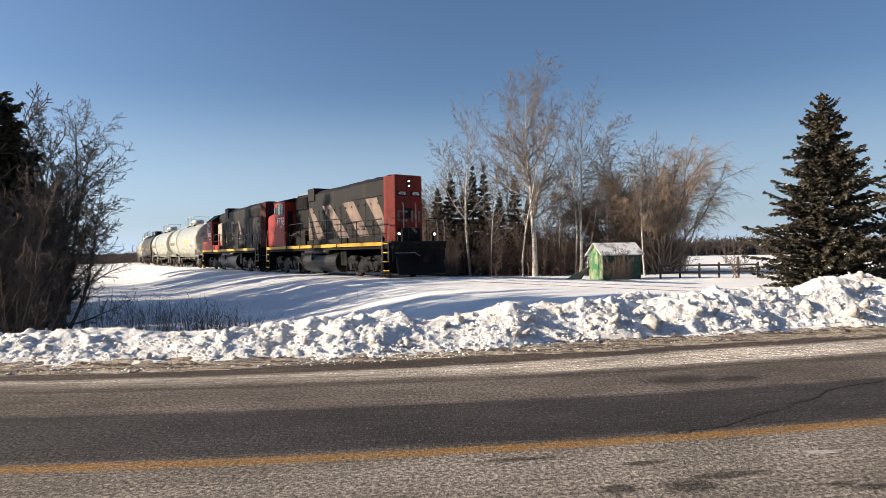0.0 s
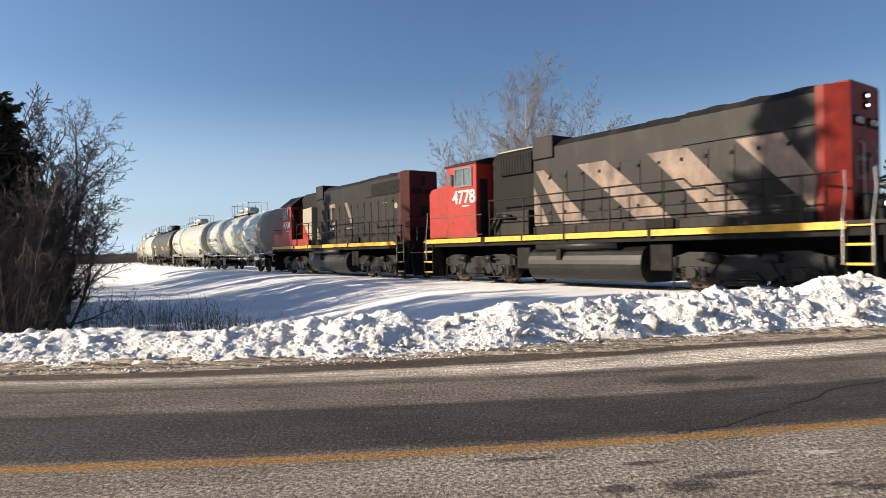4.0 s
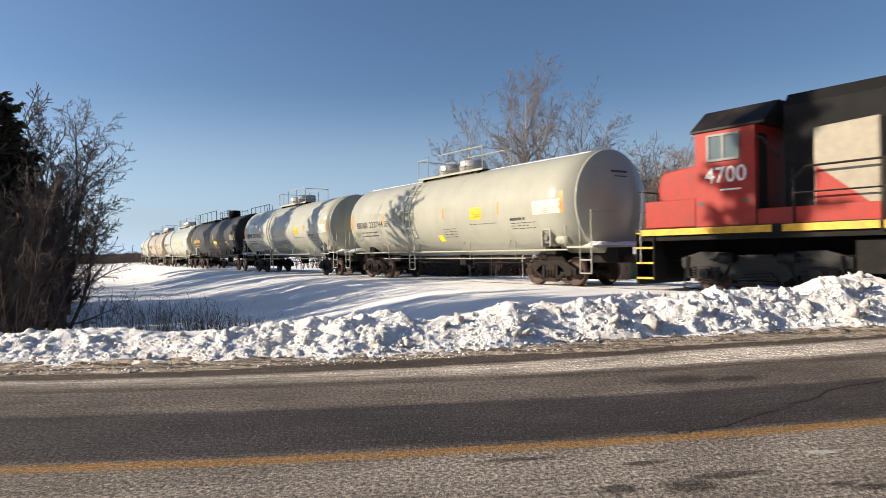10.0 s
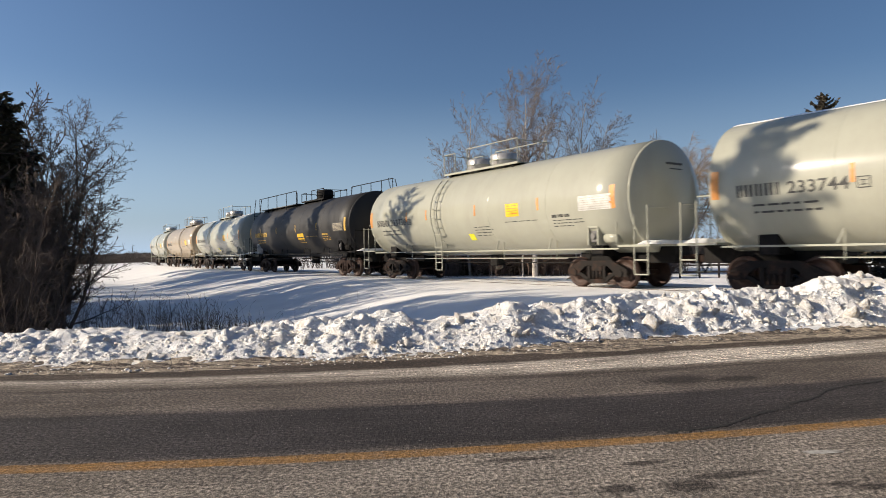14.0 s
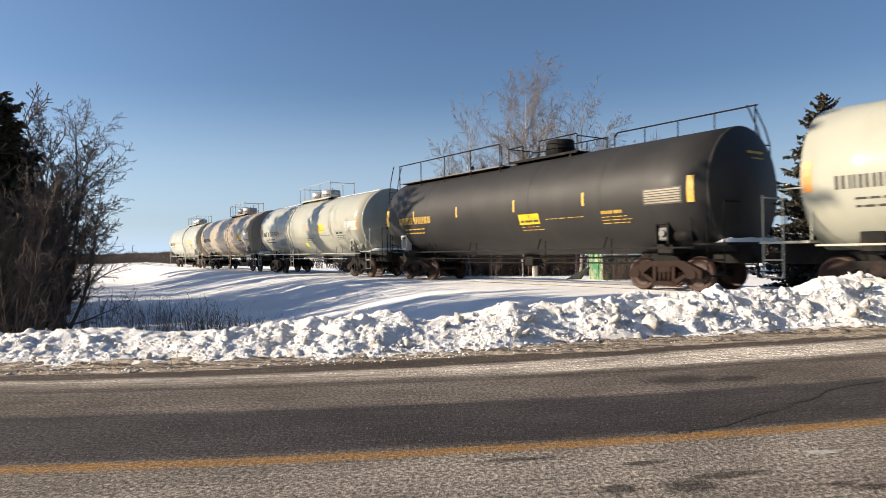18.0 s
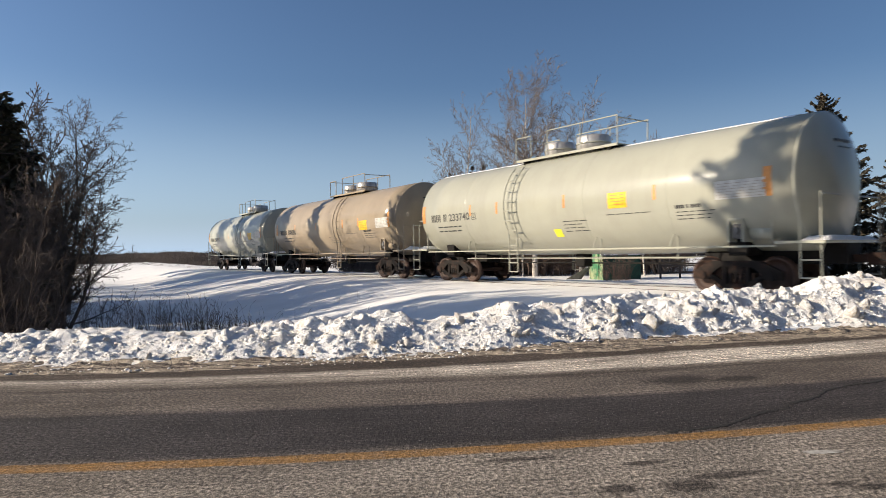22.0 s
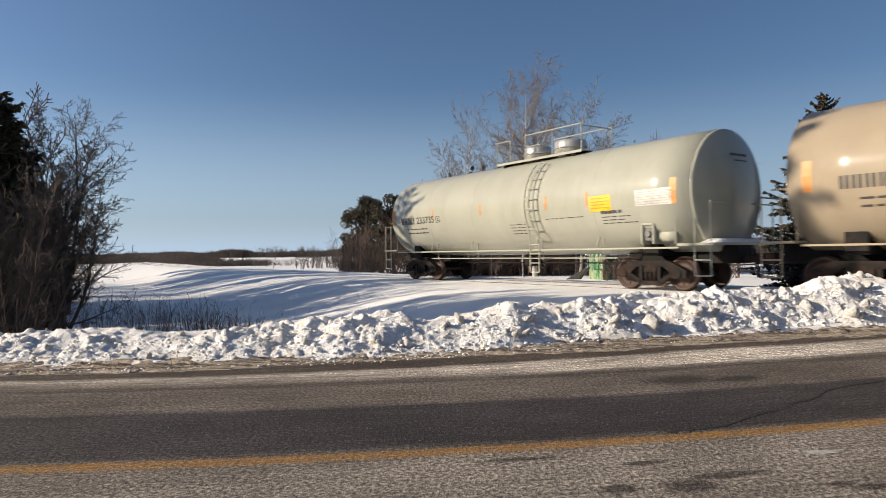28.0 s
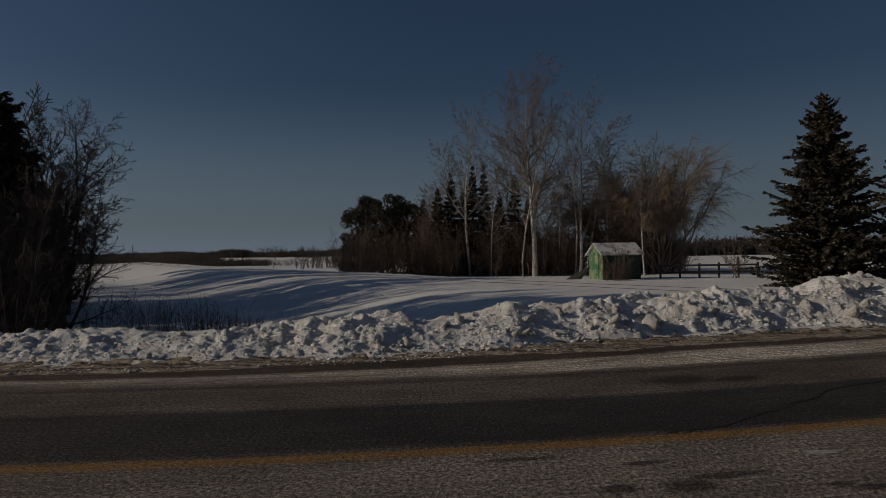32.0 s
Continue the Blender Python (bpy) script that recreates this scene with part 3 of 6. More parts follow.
def conifer(name, x, y, z, height, radius, seed, mat, label, group="", levels=34, per=9, bushy=1.0, power=0.85, base=0.05, spray=0.22, droop=0.35, snow=0.0, sway=1.0):
    """A trunk with whorls of boughs, each set with small flat sprays of needles."""
    rng = np.random.RandomState(seed)
    segs = [(0, 0, 0, 0, 0, height * 0.97, height * 0.018, 0.01)]
    sv = []
    for i in range(levels):
        h = min(0.985, base + (1 - base) * (i + rng.rand() * 1.4 - 0.2) / levels)
        reach = radius * (1 - h) ** power * (0.75 + 0.4 * rng.rand()) + 0.06
        n = max(4, int(per * (0.5 + 0.5 * (1 - h)) + rng.rand()))
        a0 = rng.rand() * 6.28
        for k in range(n):
            a = a0 + 6.283 * (k + 0.5 * rng.rand()) / n
            ln = reach * (0.5 + 0.75 * rng.rand() ** 1.3)
            hz = h * height + rng.uniform(-0.5, 0.5) * height / levels
            m = max(3, int(ln / 0.22))
            o = np.array([math.cos(a), math.sin(a), 0.0])
            tip_rise = (0.30 if h > 0.8 else 0.05) - droop * (1 - h) + rng.uniform(-0.12, 0.12) * sway
            t = np.linspace(0, 1, m + 1)[:, None]
            pts = np.array([0, 0, hz]) + o * ln * t + np.array([0, 0, 1]) * ln * (tip_rise * t + 0.16 * t * t)
            for p, q, tt in zip(pts, pts[1:], t[:, 0]):
                segs.append((*p, *q, 0.018 * (1 - tt) + 0.006, 0.018 * (1 - tt) + 0.004))
            c = int((5 + 15 * ln) * bushy)
            tt = 0.15 + 0.85 * rng.rand(c) ** 0.7
            sp = np.stack([np.interp(tt, t[:, 0], pts[:, j]) for j in range(3)], 1)
            side = np.array([-math.sin(a), math.cos(a), 0])
            dirs = o * (0.7 * rng.rand(c, 1) + 0.15) + side * (rng.rand(c, 1) * 2 - 1) * 0.9 + np.array([0, 0, 1]) * (rng.rand(c, 1) - 0.68) * 0.9
            dirs /= np.linalg.norm(dirs, axis=1)[:, None]
            ls = spray * (0.5 + rng.rand(c, 1)) * (1.1 - 0.5 * tt[:, None]) * (0.45 + 0.55 * min(1, (1 - h) * 6))
            nrm = rng.randn(c, 3) * 0.5 + [0, 0, 1]
            wv = np.cross(dirs, nrm)
            wv *= 0.26 * ls / (np.linalg.norm(wv, axis=1)[:, None] + 1e-9)
            sv.append(np.stack([sp, sp + dirs * ls * 0.45 + wv, sp + dirs * ls, sp + dirs * ls * 0.45 - wv], 1))
    ob = holder(name, label, "tree", group, pose(x, y, z))
    v, f = tubes(segs, 4)
    mesh_of("trunk", v, f, DARK_BARK, ob)
    if snow:
        al = np.concatenate(sv)
        low = al[(al[:, 2, 2] < height * 0.55) & (rng.rand(len(al)) < snow)]
        v = (low + [0, 0, 0.035]).reshape(-1, 3)
        tagged(mesh_of("bough_snow", v, np.arange(len(v)).reshape(-1, 4), SNOW, ob, "crusts of snow on the boughs"), kind="stuff")
    v = np.concatenate(sv).reshape(-1, 3)
    mesh_of("crown", v, np.arange(len(v)).reshape(-1, 4), mat, ob)
    return ob


def round_cedar(name, x, y, z, height, radius, seed, mat, label, group=""):
    """A bushy evergreen with a lobed, rounded crown: a stem with limbs, and clumps of small flat sprays at their ends."""
    rng = np.random.RandomState(seed)
    segs = [(0, 0, 0, 0, 0, height * 0.9, height * 0.02, 0.02)]
    sv = []
    for k in range(46):
        h = 0.10 + 0.86 * rng.rand()
        reach = radius * math.sqrt(max(0.02, 1 - ((h - 0.36) / 0.64) ** 2)) * (0.35 + 0.65 * rng.rand() ** 0.5)
        a = 6.283 * rng.rand()
        c = np.array([math.cos(a) * reach, math.sin(a) * reach, h * height])
        root = np.array([0, 0, max(0.1, h * height - reach * 0.7)])
        segs.append((*root, *c, 0.03, 0.012))
        lobe = radius * rng.uniform(0.24, 0.42)
        n = 250
        d = rng.randn(n, 3)
        d /= np.linalg.norm(d, axis=1)[:, None]
        sp = c + d * lobe * (0.45 + 0.6 * rng.rand(n, 1)) * [1, 1, 0.85]
        out = d + rng.randn(n, 3) * 0.5 + [0, 0, 0.1]
        out /= np.linalg.norm(out, axis=1)[:, None]
        ls = rng.uniform(0.10, 0.24, (n, 1))
        wv = np.cross(out, rng.randn(n, 3))
        wv *= 0.24 * ls / (np.linalg.norm(wv, axis=1)[:, None] + 1e-9)
        sv.append(np.stack([sp, sp + out * ls * 0.45 + wv, sp + out * ls, sp + out * ls * 0.45 - wv], 1))
    ob = holder(name, label, "tree", group, pose(x, y, z))
    v, f = tubes(segs, 4)
    mesh_of("trunk", v, f, DARK_BARK, ob)
    v = np.concatenate(sv).reshape(-1, 3)
    mesh_of("crown", v, np.arange(len(v)).reshape(-1, 4), mat, ob)
    return ob


# ---- ground, road, snow bank ----
def road_mid(x):
    """The road's centre line: y at x, a gentle bend before the camera and straight beyond it."""
    x = np.asarray(x, float)
    c = np.clip(x, -4.5, 4.5)
    return 3.90 + 0.128 * c + 0.0162 * c * c + (0.128 + 0.0324 * c) * (x - c)


BANK_OUT = 6.4


def bank_in(x):
    """Offset of the bank's foot from the road's middle."""
    return 3.72 + 0.11 * np.clip(x, -4, 3)


def bank_height(x):
    """The ridge of ploughed snow grows from the open side towards the crossing."""
    return 0.21 + 0.14 * smooth(-4, 1.5, x) + 0.27 * smooth(1.5, 7.5, x)


def ground_z(x, y):
    x, y = np.asarray(x, float), np.asarray(y, float)
    d = track_offset(x, y).reshape(x.shape)
    v = y - road_mid(x)
    left = 1 - smooth(-6, 2.5, x)
    z = 0.05 + 0.05 * fbm(x * 0.25, y * 0.25, 3) + 0.05 * fbm(x * 0.06, y * 0.06, 8)
    z -= 0.95 * (0.12 + 0.88 * left) * smooth(2.3, 9.0, d) * smooth(4.0, 7.5, v)
    z -= 0.55 * smooth(2.2, 7.0, -d)
    bed = 1 - smooth(1.4, 2.6, np.abs(d))
    z = z * (1 - bed) + 0.068 * bed
    onroad = 1 - smooth(3.6, 4.6, v)
    z = z * (1 - onroad) - 0.03 * onroad
    far = smooth(300, 1800, np.hypot(x, y))
    return z + far * 2.0 * fbm(x * 0.002, y * 0.002, 5, 2)


def build_ground():
    def axis(fine0, fine1, step, lo, hi):
        mid = np.arange(fine0, fine1, step)
        up = fine1 + (hi - fine1) * np.linspace(0, 1, 70) ** 3.2
        down = fine0 - (fine0 - lo) * np.linspace(0, 1, 60)[1:] ** 3.2
        return np.concatenate([down[::-1], mid, up])
    xs, ys = axis(-34, 22, 0.2, -2500, 2500), axis(6, 48, 0.2, -300, 4200)
    gx, gy = np.meshgrid(xs, ys)
    gz = ground_z(gx, gy)
    v = np.stack([gx, gy, gz], -1).reshape(-1, 3)
    w = len(xs)
    i = (np.arange(len(ys) - 1)[:, None] * w + np.arange(w - 1)).ravel()
    ob = mesh_of("ground", v, np.stack([i, i + 1, i + w + 1, i + w], 1), SNOW, None, "snow-covered fields, ditch and low railway embankment", True)
    tagged(ob, category="ground", kind="structure")


def strip(name, mat, x0, x1, step, offsets, z, label, category="road", parent=None, wob=0.0, seed=0):
    """A band that follows the road: offsets are distances from its centre line."""
    xs = np.arange(x0, x1 + step / 2, step)
    rows = []
    for k, o in enumerate(offsets):
        jog = wob * fbm(xs * 3, xs * 0 + k, seed) if wob else 0
        rows.append(np.stack([xs, road_mid(xs) + o + jog, np.full_like(xs, z)], 1))
    n = len(xs)
    v = np.concatenate(rows)
    i = (np.arange(len(offsets) - 1)[:, None] * n + np.arange(n - 1)).ravel()
    f = np.stack([i, i + 1, i + n + 1, i + n], 1)
    ob = mesh_of(name, v, f, mat, parent, label)
    uv = ob.data.uv_layers.new(name="map")
    off = v[:, 1] - road_mid(v[:, 0])
    off -= 0.11 * np.clip(v[:, 0], -4, 3) * smooth(2.1, 3.3, off)
    uv.data.foreach_set("uv", np.stack([v[f.ravel(), 0], off[f.ravel()]], 1).astype(np.float32).ravel())
    return ob


def build_road():
    road = strip("road", ASPHALT, -160, 160, 0.25, (-4.5, -2, 0, 1, 2, 2.3, 2.6, 2.9, 3.2, 3.5, 4.0, 4.7), 0.0, "worn grey asphalt road, salt-stained, with a dark wheel band")
    tagged(road, category="road", kind="structure")
    # a crack that runs off the centre line across the far lane
    pts = [(1.45, 0.13), (1.86, 0.16), (2.1, 0.30), (2.3, 0.42), (2.52, 0.47), (2.66, 0.62), (2.95, 0.72), (3.2, 0.95), (3.55, 1.06), (4.1, 1.12), (5.2, 1.2)]
    rng = random.Random(5)
    v, fine = [], []
    for (xa, oa), (xb, ob_) in zip(pts, pts[1:]):
        for k in range(8):
            fine.append((xa + (xb - xa) * k / 8, oa + (ob_ - oa) * k / 8 + rng.gauss(0, 0.012)))
    for x, o in fine:
        w = 0.008 + 0.015 * rng.random()
        y = float(road_mid(x)) + o
        v += [(x, y - w, 0.004), (x, y + w, 0.004)]
    f = [(2 * i, 2 * i + 2, 2 * i + 3, 2 * i + 1) for i in range(len(fine) - 1)]
    mesh_of("crack", v, f, CRACK, road, "dark crack in the asphalt")
    bm = bmesh.new()
    bm.faces.new([bm.verts.new((x, y, 0.004)) for x, y in ((2.08, 3.755), (2.18, 3.74), (2.31, 3.765), (2.315, 3.81), (2.18, 3.815), (2.09, 3.80))])
    part("white_mark", bm, WHITE_MARK, road, "worn white paint mark")


def build_bank():
    xs = np.concatenate([np.arange(-60, -9, 0.3), np.arange(-9, 12, 0.024), np.arange(12, 60, 0.3)])
    us = np.linspace(0, 1, 130)
    gx, gu = np.meshgrid(xs, us)
    toe = bank_in(gx) + 0.20 * fbm(gx * 0.8, gx * 0, 21)
    off = toe + (BANK_OUT + 0.6 * smooth(0, 7, gx) - toe) * gu
    gy = road_mid(gx) + off
    prof = np.where(gu < 0.42, np.sin(np.clip(gu / 0.42, 0, 1) * math.pi / 2) ** 1.25, 1 - smooth(0.42, 1.0, gu))
    h = bank_height(gx) * (1 + 0.55 * fbm(gx * 0.9, gy * 0.6, 31)) * prof
    env = np.clip(np.minimum(gu / 0.10, (1 - gu) / 0.2), 0, 1)
    rough = 0.68 + 0.32 * smooth(-1.5, 4, gx)
    patchy = smooth(-0.08, 0.25, fbm(gx * 0.9, gy * 0.9, 41))
    wx, wy = gx + 0.10 * fbm(gx * 2.5, gy * 2.5, 71), gy + 0.10 * fbm(gx * 2.5, gy * 2.5, 72)
    grain = sum(0.62 ** k * vnoise(wx * 1.3 * 2 ** k + 3.1 * k, wy * 1.6 * 2 ** k, 80 + k) for k in range(7))
    clods = lumps(wx * 3.0, wy * 3.4, 12) ** 1.5 * 0.10 + lumps(wx * 6.5, wy * 6.5, 13) * 0.055
    clods = clods + lumps(wx * 1.7 + 0.3, wy * 2.0, 14) ** 1.3 * 0.13 * smooth(0, 4, gx)
    small = lumps(wx * 11, wy * 11, 22) * 0.026 + lumps(wx * 19, wy * 19, 23) * 0.014 + 0.016 * fbm(wx * 16, wy * 16, 24, 2)
    crest = 0.25 + 0.75 * smooth(0.06, 0.26, gu)
    z = h + env * (0.14 * grain * rough + clods * (0.2 + 0.8 * patchy) * rough * crest + small * (0.3 + 0.7 * patchy))
    base = ground_z(gx, gy)
    z = np.where(gu < 0.5, 0.0, base * smooth(0.5, 1.0, gu)) + z - 0.02 * (gu < 0.01) - 0.06 * smooth(0.97, 1.0, gu)
    v = np.stack([gx, gy, z], -1).reshape(-1, 3)
    n = len(xs)
    i = (np.arange(len(us) - 1)[:, None] * n + np.arange(n - 1)).ravel()
    ob = mesh_of("snow_bank", v, np.stack([i, i + 1, i + n + 1, i + n], 1), BANK_SNOW, None, "ridge of ploughed, lumpy, dirt-flecked snow along the road", True)
    tagged(ob, category="snow bank", kind="structure")
    sx = np.concatenate([np.arange(-40, -9, 0.3), np.arange(-9, 12, 0.04), np.arange(12, 40, 0.3)])
    so = np.linspace(-0.75, 0.35, 40)
    gx2, go = np.meshgrid(sx, so)
    go = go + bank_in(gx2)
    edge = 0.22 * fbm(gx2 * 0.7, go * 0, 61) + 0.12 * fbm(gx2 * 4, go * 4, 62)
    start = go - bank_in(gx2) + 0.22 + 0.26 * smooth(-0.5, 3, gx2) - edge
    hh = 0.035 * smooth(0.0, 0.55, start) * (0.6 + 0.9 * lumps(gx2 * 5, go * 9, 63)) + 0.02 * lumps(gx2 * 14, go * 18, 64) * smooth(-0.02, 0.1, start) - 0.01 * (1 - smooth(-0.03, 0.03, start))
    v2 = np.stack([gx2, road_mid(gx2) + go, hh], -1).reshape(-1, 3)
    n2 = len(sx)
    i2 = (np.arange(len(so) - 1)[:, None] * n2 + np.arange(n2 - 1)).ravel()
    mesh_of("slush", v2, np.stack([i2, i2 + 1, i2 + n2 + 1, i2 + n2], 1), SLUSH, ob, "frozen brown slush at the foot of the bank", True)
    # loose clods on the ridge and at its foot
    rng = random.Random(8)
    shapes = []
    for k in range(5):
        bm = bmesh.new()
        bmesh.ops.create_icosphere(bm, subdivisions=2, radius=1)
        for p in bm.verts:
            p.co *= 0.8 + 0.5 * noise.noise(p.co * 1.4 + Vector((k * 7, 0, 0)))
            p.co.z *= 0.75
        me = bpy.data.meshes.new("snow_clod")
        bm.to_mesh(me)
        bm.free()
        me.shade_smooth()
        me.materials.append(DIRTY_SNOW if k > 1 else BANK_SNOW)
        shapes.append(me)
    # crumbs of snow and sand strewn over the slope and the slush
    bm = bmesh.new()
    bmesh.ops.create_icosphere(bm, subdivisions=1, radius=1)
    ico = np.array([p.co[:] for p in bm.verts])
    icf = np.array([[q.index for q in f.verts] for f in bm.faces])
    bm.free()
    for mat, count, seed, lo_u, hi_u in ((BANK_SNOW, 2600, 51, -0.02, 0.30), (DIRTY_SNOW, 1300, 52, -0.12, 0.14)):
        rs = np.random.RandomState(seed)
        cx = rs.uniform(-6.5, 9.0, count)
        cu = lo_u + (hi_u - lo_u) * rs.rand(count)
        ii, jj = np.searchsorted(xs, cx), np.clip((cu * 129).astype(int), 0, 129)
        size = np.minimum(0.042, 0.007 + rs.exponential(0.008, count)) * np.where(cu < 0, 0.6, 1.0)
        cy = np.where(cu >= 0, gy[jj, ii], gy[0, ii] + cu * 2.6)
        cz = np.where(cu >= 0, z[jj, ii], 0.012) + size * 0.1
        pts = np.stack([cx, cy, cz], 1)[:, None] + (ico * [1.3, 1.0, 0.65])[None] * size[:, None, None] * rs.uniform(0.7, 1.3, (count, len(ico), 1))
        fs = (icf[None] + (np.arange(count) * len(ico))[:, None, None]).reshape(-1, 3)
        tagged(mesh_of("snow_crumbs", pts.reshape(-1, 3), fs, mat, ob, "loose crumbs of snow and sand", True), kind="stuff")
    for _ in range(300):
        x = rng.uniform(-6.5, 9.5)
        u = abs(rng.gauss(0.22, 0.17)) if rng.random() < 0.75 else rng.uniform(0.0, 0.04)
        i, j = int(np.searchsorted(xs, x)), min(129, int(u * 129))
        s = (rng.uniform(0.07, 0.14) if rng.random() < 0.10 else min(0.13, 0.014 + rng.expovariate(1 / 0.024))) * (0.5 + 0.8 * smooth(-2, 5, x)) * (1 if u > 0.05 else 0.5)
        c = new("snow_clod", rng.choice(shapes))
        c.parent = ob
        c.matrix_basis = Matrix.LocRotScale((x, gy[j, i], z[j, i] + s * 0.25), Euler((rng.random(), rng.random(), rng.random() * 6)), (s * rng.uniform(0.8, 1.5), s, s * rng.uniform(0.7, 1.0)))


def build_rails():
    prof = [(-0.036, 0.0), (0.036, 0.0), (0.036, -0.03), (0.01, -0.05), (0.01, -0.14), (-0.01, -0.14), (-0.01, -0.05), (-0.036, -0.03)]
    for side in (-0.755, 0.755):
        ss = np.concatenate([np.arange(-400, -60, 5), np.arange(-60, 60, 1.0)])
        x, y, th = track(ss)
        rows = []
        for w, h in prof:
            o = side + w
            rows.append(np.stack([x - o * np.sin(th), y - o * np.cos(th), np.full_like(x, RAIL_Z + h)], 1))
        v = np.concatenate(rows)
        n, k = len(ss), len(prof)
        f = np.concatenate([np.stack([np.arange(n - 1) + a * n, np.arange(n - 1) + a * n + 1, np.arange(n - 1) + (a + 1) % k * n + 1, np.arange(n - 1) + (a + 1) % k * n], 1) for a in range(k)])
        ob = mesh_of("rail", v, f, RAIL_STEEL, None, "steel rail half buried in the snow")
        tagged(ob, category="rail", group="rails of the track", kind="structure")


# ---- plants, shed, fence, distance ----
def gz(x, y):
    return float(ground_z(np.array([x]), np.array([y]))[0])


def spot(px, depth):
    """The x that lies px-wise across the view at that depth: a sight line's slope times the depth."""
    return (px - 784) / 1140.6 * depth


def build_grove():
    # evergreens at the back of the grove
    for px, dep, h, r, sd in ((632, 55, 5.7, 1.35, 1), (655, 57, 6.9, 1.4, 2), (676, 54, 6.2, 1.2, 3), (697, 56, 6.9, 1.4, 4), (722, 58, 6.4, 1.3, 5), (745, 56, 5.6, 1.2, 6)):
        x = spot(px, dep)
        round_cedar("cedar", x, dep, gz(x, dep) - 0.1, h, r, sd, CEDAR, "dark green bushy cedar at the edge of the grove", "cedars of the grove")
    for px, dep, h, r, sd in ((776, 47, 6.5, 2.0, 11), (799, 47.5, 7.6, 2.1, 12), (838, 47, 8.2, 1.8, 13), (858, 47.5, 8.3, 1.8, 14), (912, 47, 7.4, 1.9, 15), (885, 50, 6.4, 1.9, 16), (750, 50, 6.0, 2.0, 17), (820, 51, 6.8, 2.0, 18), (935, 50, 5.8, 1.9, 19)):
        x = spot(px, dep)
        conifer("spruce", x, dep, gz(x, dep) - 0.1, h, r, sd, NEEDLES, "slim dark spruce among bare birches", "spruces of the grove", levels=40, per=9, bushy=5.5, power=1.15, spray=0.2)
    # birches: place across, depth, height, radius, lean, seed, forks
    for px, dep, h, r, lean, sd, fk in ((832, 46, 11.6, 0.13, (-0.085, 0), 23, 1),
                                        (786, 47, 8.2, 0.085, (-0.14, 0), 24, 1), (1026, 44, 12.2, 0.11, (0.06, 0), 25, 1), (1018, 45, 10.2, 0.085, (0.03, 0.02), 26, 1),
                                        (795, 48, 9.5, 0.07, (-0.06, 0), 27, 1), (905, 47, 11.6, 0.09, (-0.03, 0), 28, 1), (1040, 47, 11.0, 0.08, (0.08, 0), 29, 1),
                                        (870, 45, 7.2, 0.05, (-0.12, 0), 30, 1), (990, 46, 9.6, 0.07, (0.05, 0), 31, 1), (1140, 42, 8.4, 0.06, (0.01, 0), 32, 1), (1075, 46, 9.0, 0.07, (0.05, 0), 33, 1),
                                        (765, 50, 7.0, 0.05, (-0.05, 0), 34, 1), (925, 44.5, 10.5, 0.08, (-0.04, 0), 35, 1)):
        x = spot(px, dep)
        bare_tree("birch", x, dep, gz(x, dep) - 0.1, h, r, lean, sd, dict(BROADLEAF, count=(22, 9, 6, 0), ratio=(0.44, 0.44, 0.44, 0.5)), BIRCH, PALE_TWIG, "bare white-barked birch with fine pale twigs", group="birches of the grove", thin=0.0075, limb=BIRCH_LIMB)
    for px, dep, h, r, lean, sd in ((946, 44, 12.9, 0.21, (0.04, 0), 223),):
        x = spot(px, dep)
        bare_tree("birch", x, dep, gz(x, dep) - 0.1, h, r, lean, sd, BIG_BIRCH, BIRCH, PALE_TWIG, "tall bare white-barked birch with a broad twiggy crown", group="birches of the grove", limb=BIRCH_LIMB)
    for px, dep, h, w, sd, twig, label in ((1168, 45, 9.4, 3.9, 44, WILLOW_TWIG, "bare willow with arching golden-brown drooping twigs"), (1100, 48, 8.0, 3.2, 49, TWIG, "bare brown willow with a dense tangle of twigs")):
        x = spot(px, dep)
        weeping_tree("willow", x, dep, gz(x, dep) - 0.1, h, w, sd, BARK, twig, label)
    x = spot(1304, 37)
    bare_tree("shrub", x, 37, gz(x, 37) - 0.05, 1.9, 0.03, (0, 0), 58, SHRUB, TWIG, TWIG, "small bare brown shrub by the fence", "shrub", forks=4, thin=0.008, spread=0.3)
    # undergrowth: thin stems and brush under the trees
    rng = random.Random(77)
    out = [[], [], []]
    for k in range(1250):
        px, dep = (rng.uniform(600, 1035) if k < 640 else rng.uniform(860, 1035)) if k < 900 else rng.uniform(1050, 1215), rng.uniform(44.8, 58)
        x = spot(px, dep)
        p = np.array([x, dep, gz(x, dep) - 0.1])
        d = np.array([rng.gauss(0, 0.14), rng.gauss(0, 0.14), 1.0])
        grow(rng, p, d / np.linalg.norm(d), rng.uniform(1.0, 3.6) * (1.7 if rng.random() < 0.2 else 1), 0.02, 0, out, dict(SHRUB, count=(7, 4, 0, 0), thin=0.0085))
    for k in range(110):
        px, dep = rng.uniform(735, 1030), rng.uniform(44.0, 46.5)
        x = spot(px, dep)
        d = np.array([rng.gauss(0, 0.12), rng.gauss(0, 0.12), 1.0])
        grow(rng, np.array([x, dep, gz(x, dep) - 0.1]), d / np.linalg.norm(d), rng.uniform(1.6, 4.2), 0.02, 0, out, dict(SHRUB, count=(9, 4, 0, 0), thin=0.008))
    for k in range(24):
        px = rng.uniform(1068, 1116)
        x, dep = spot(px, 36.4), rng.uniform(35.8, 36.6)
        d = np.array([rng.gauss(0, 0.14), rng.gauss(0, 0.14), 1.0])
        grow(rng, np.array([x, dep, gz(x, dep) - 0.1]), d / np.linalg.norm(d), rng.uniform(0.6, 1.9), 0.014, 0, out, dict(SHRUB, count=(7, 4, 0, 0), thin=0.007))
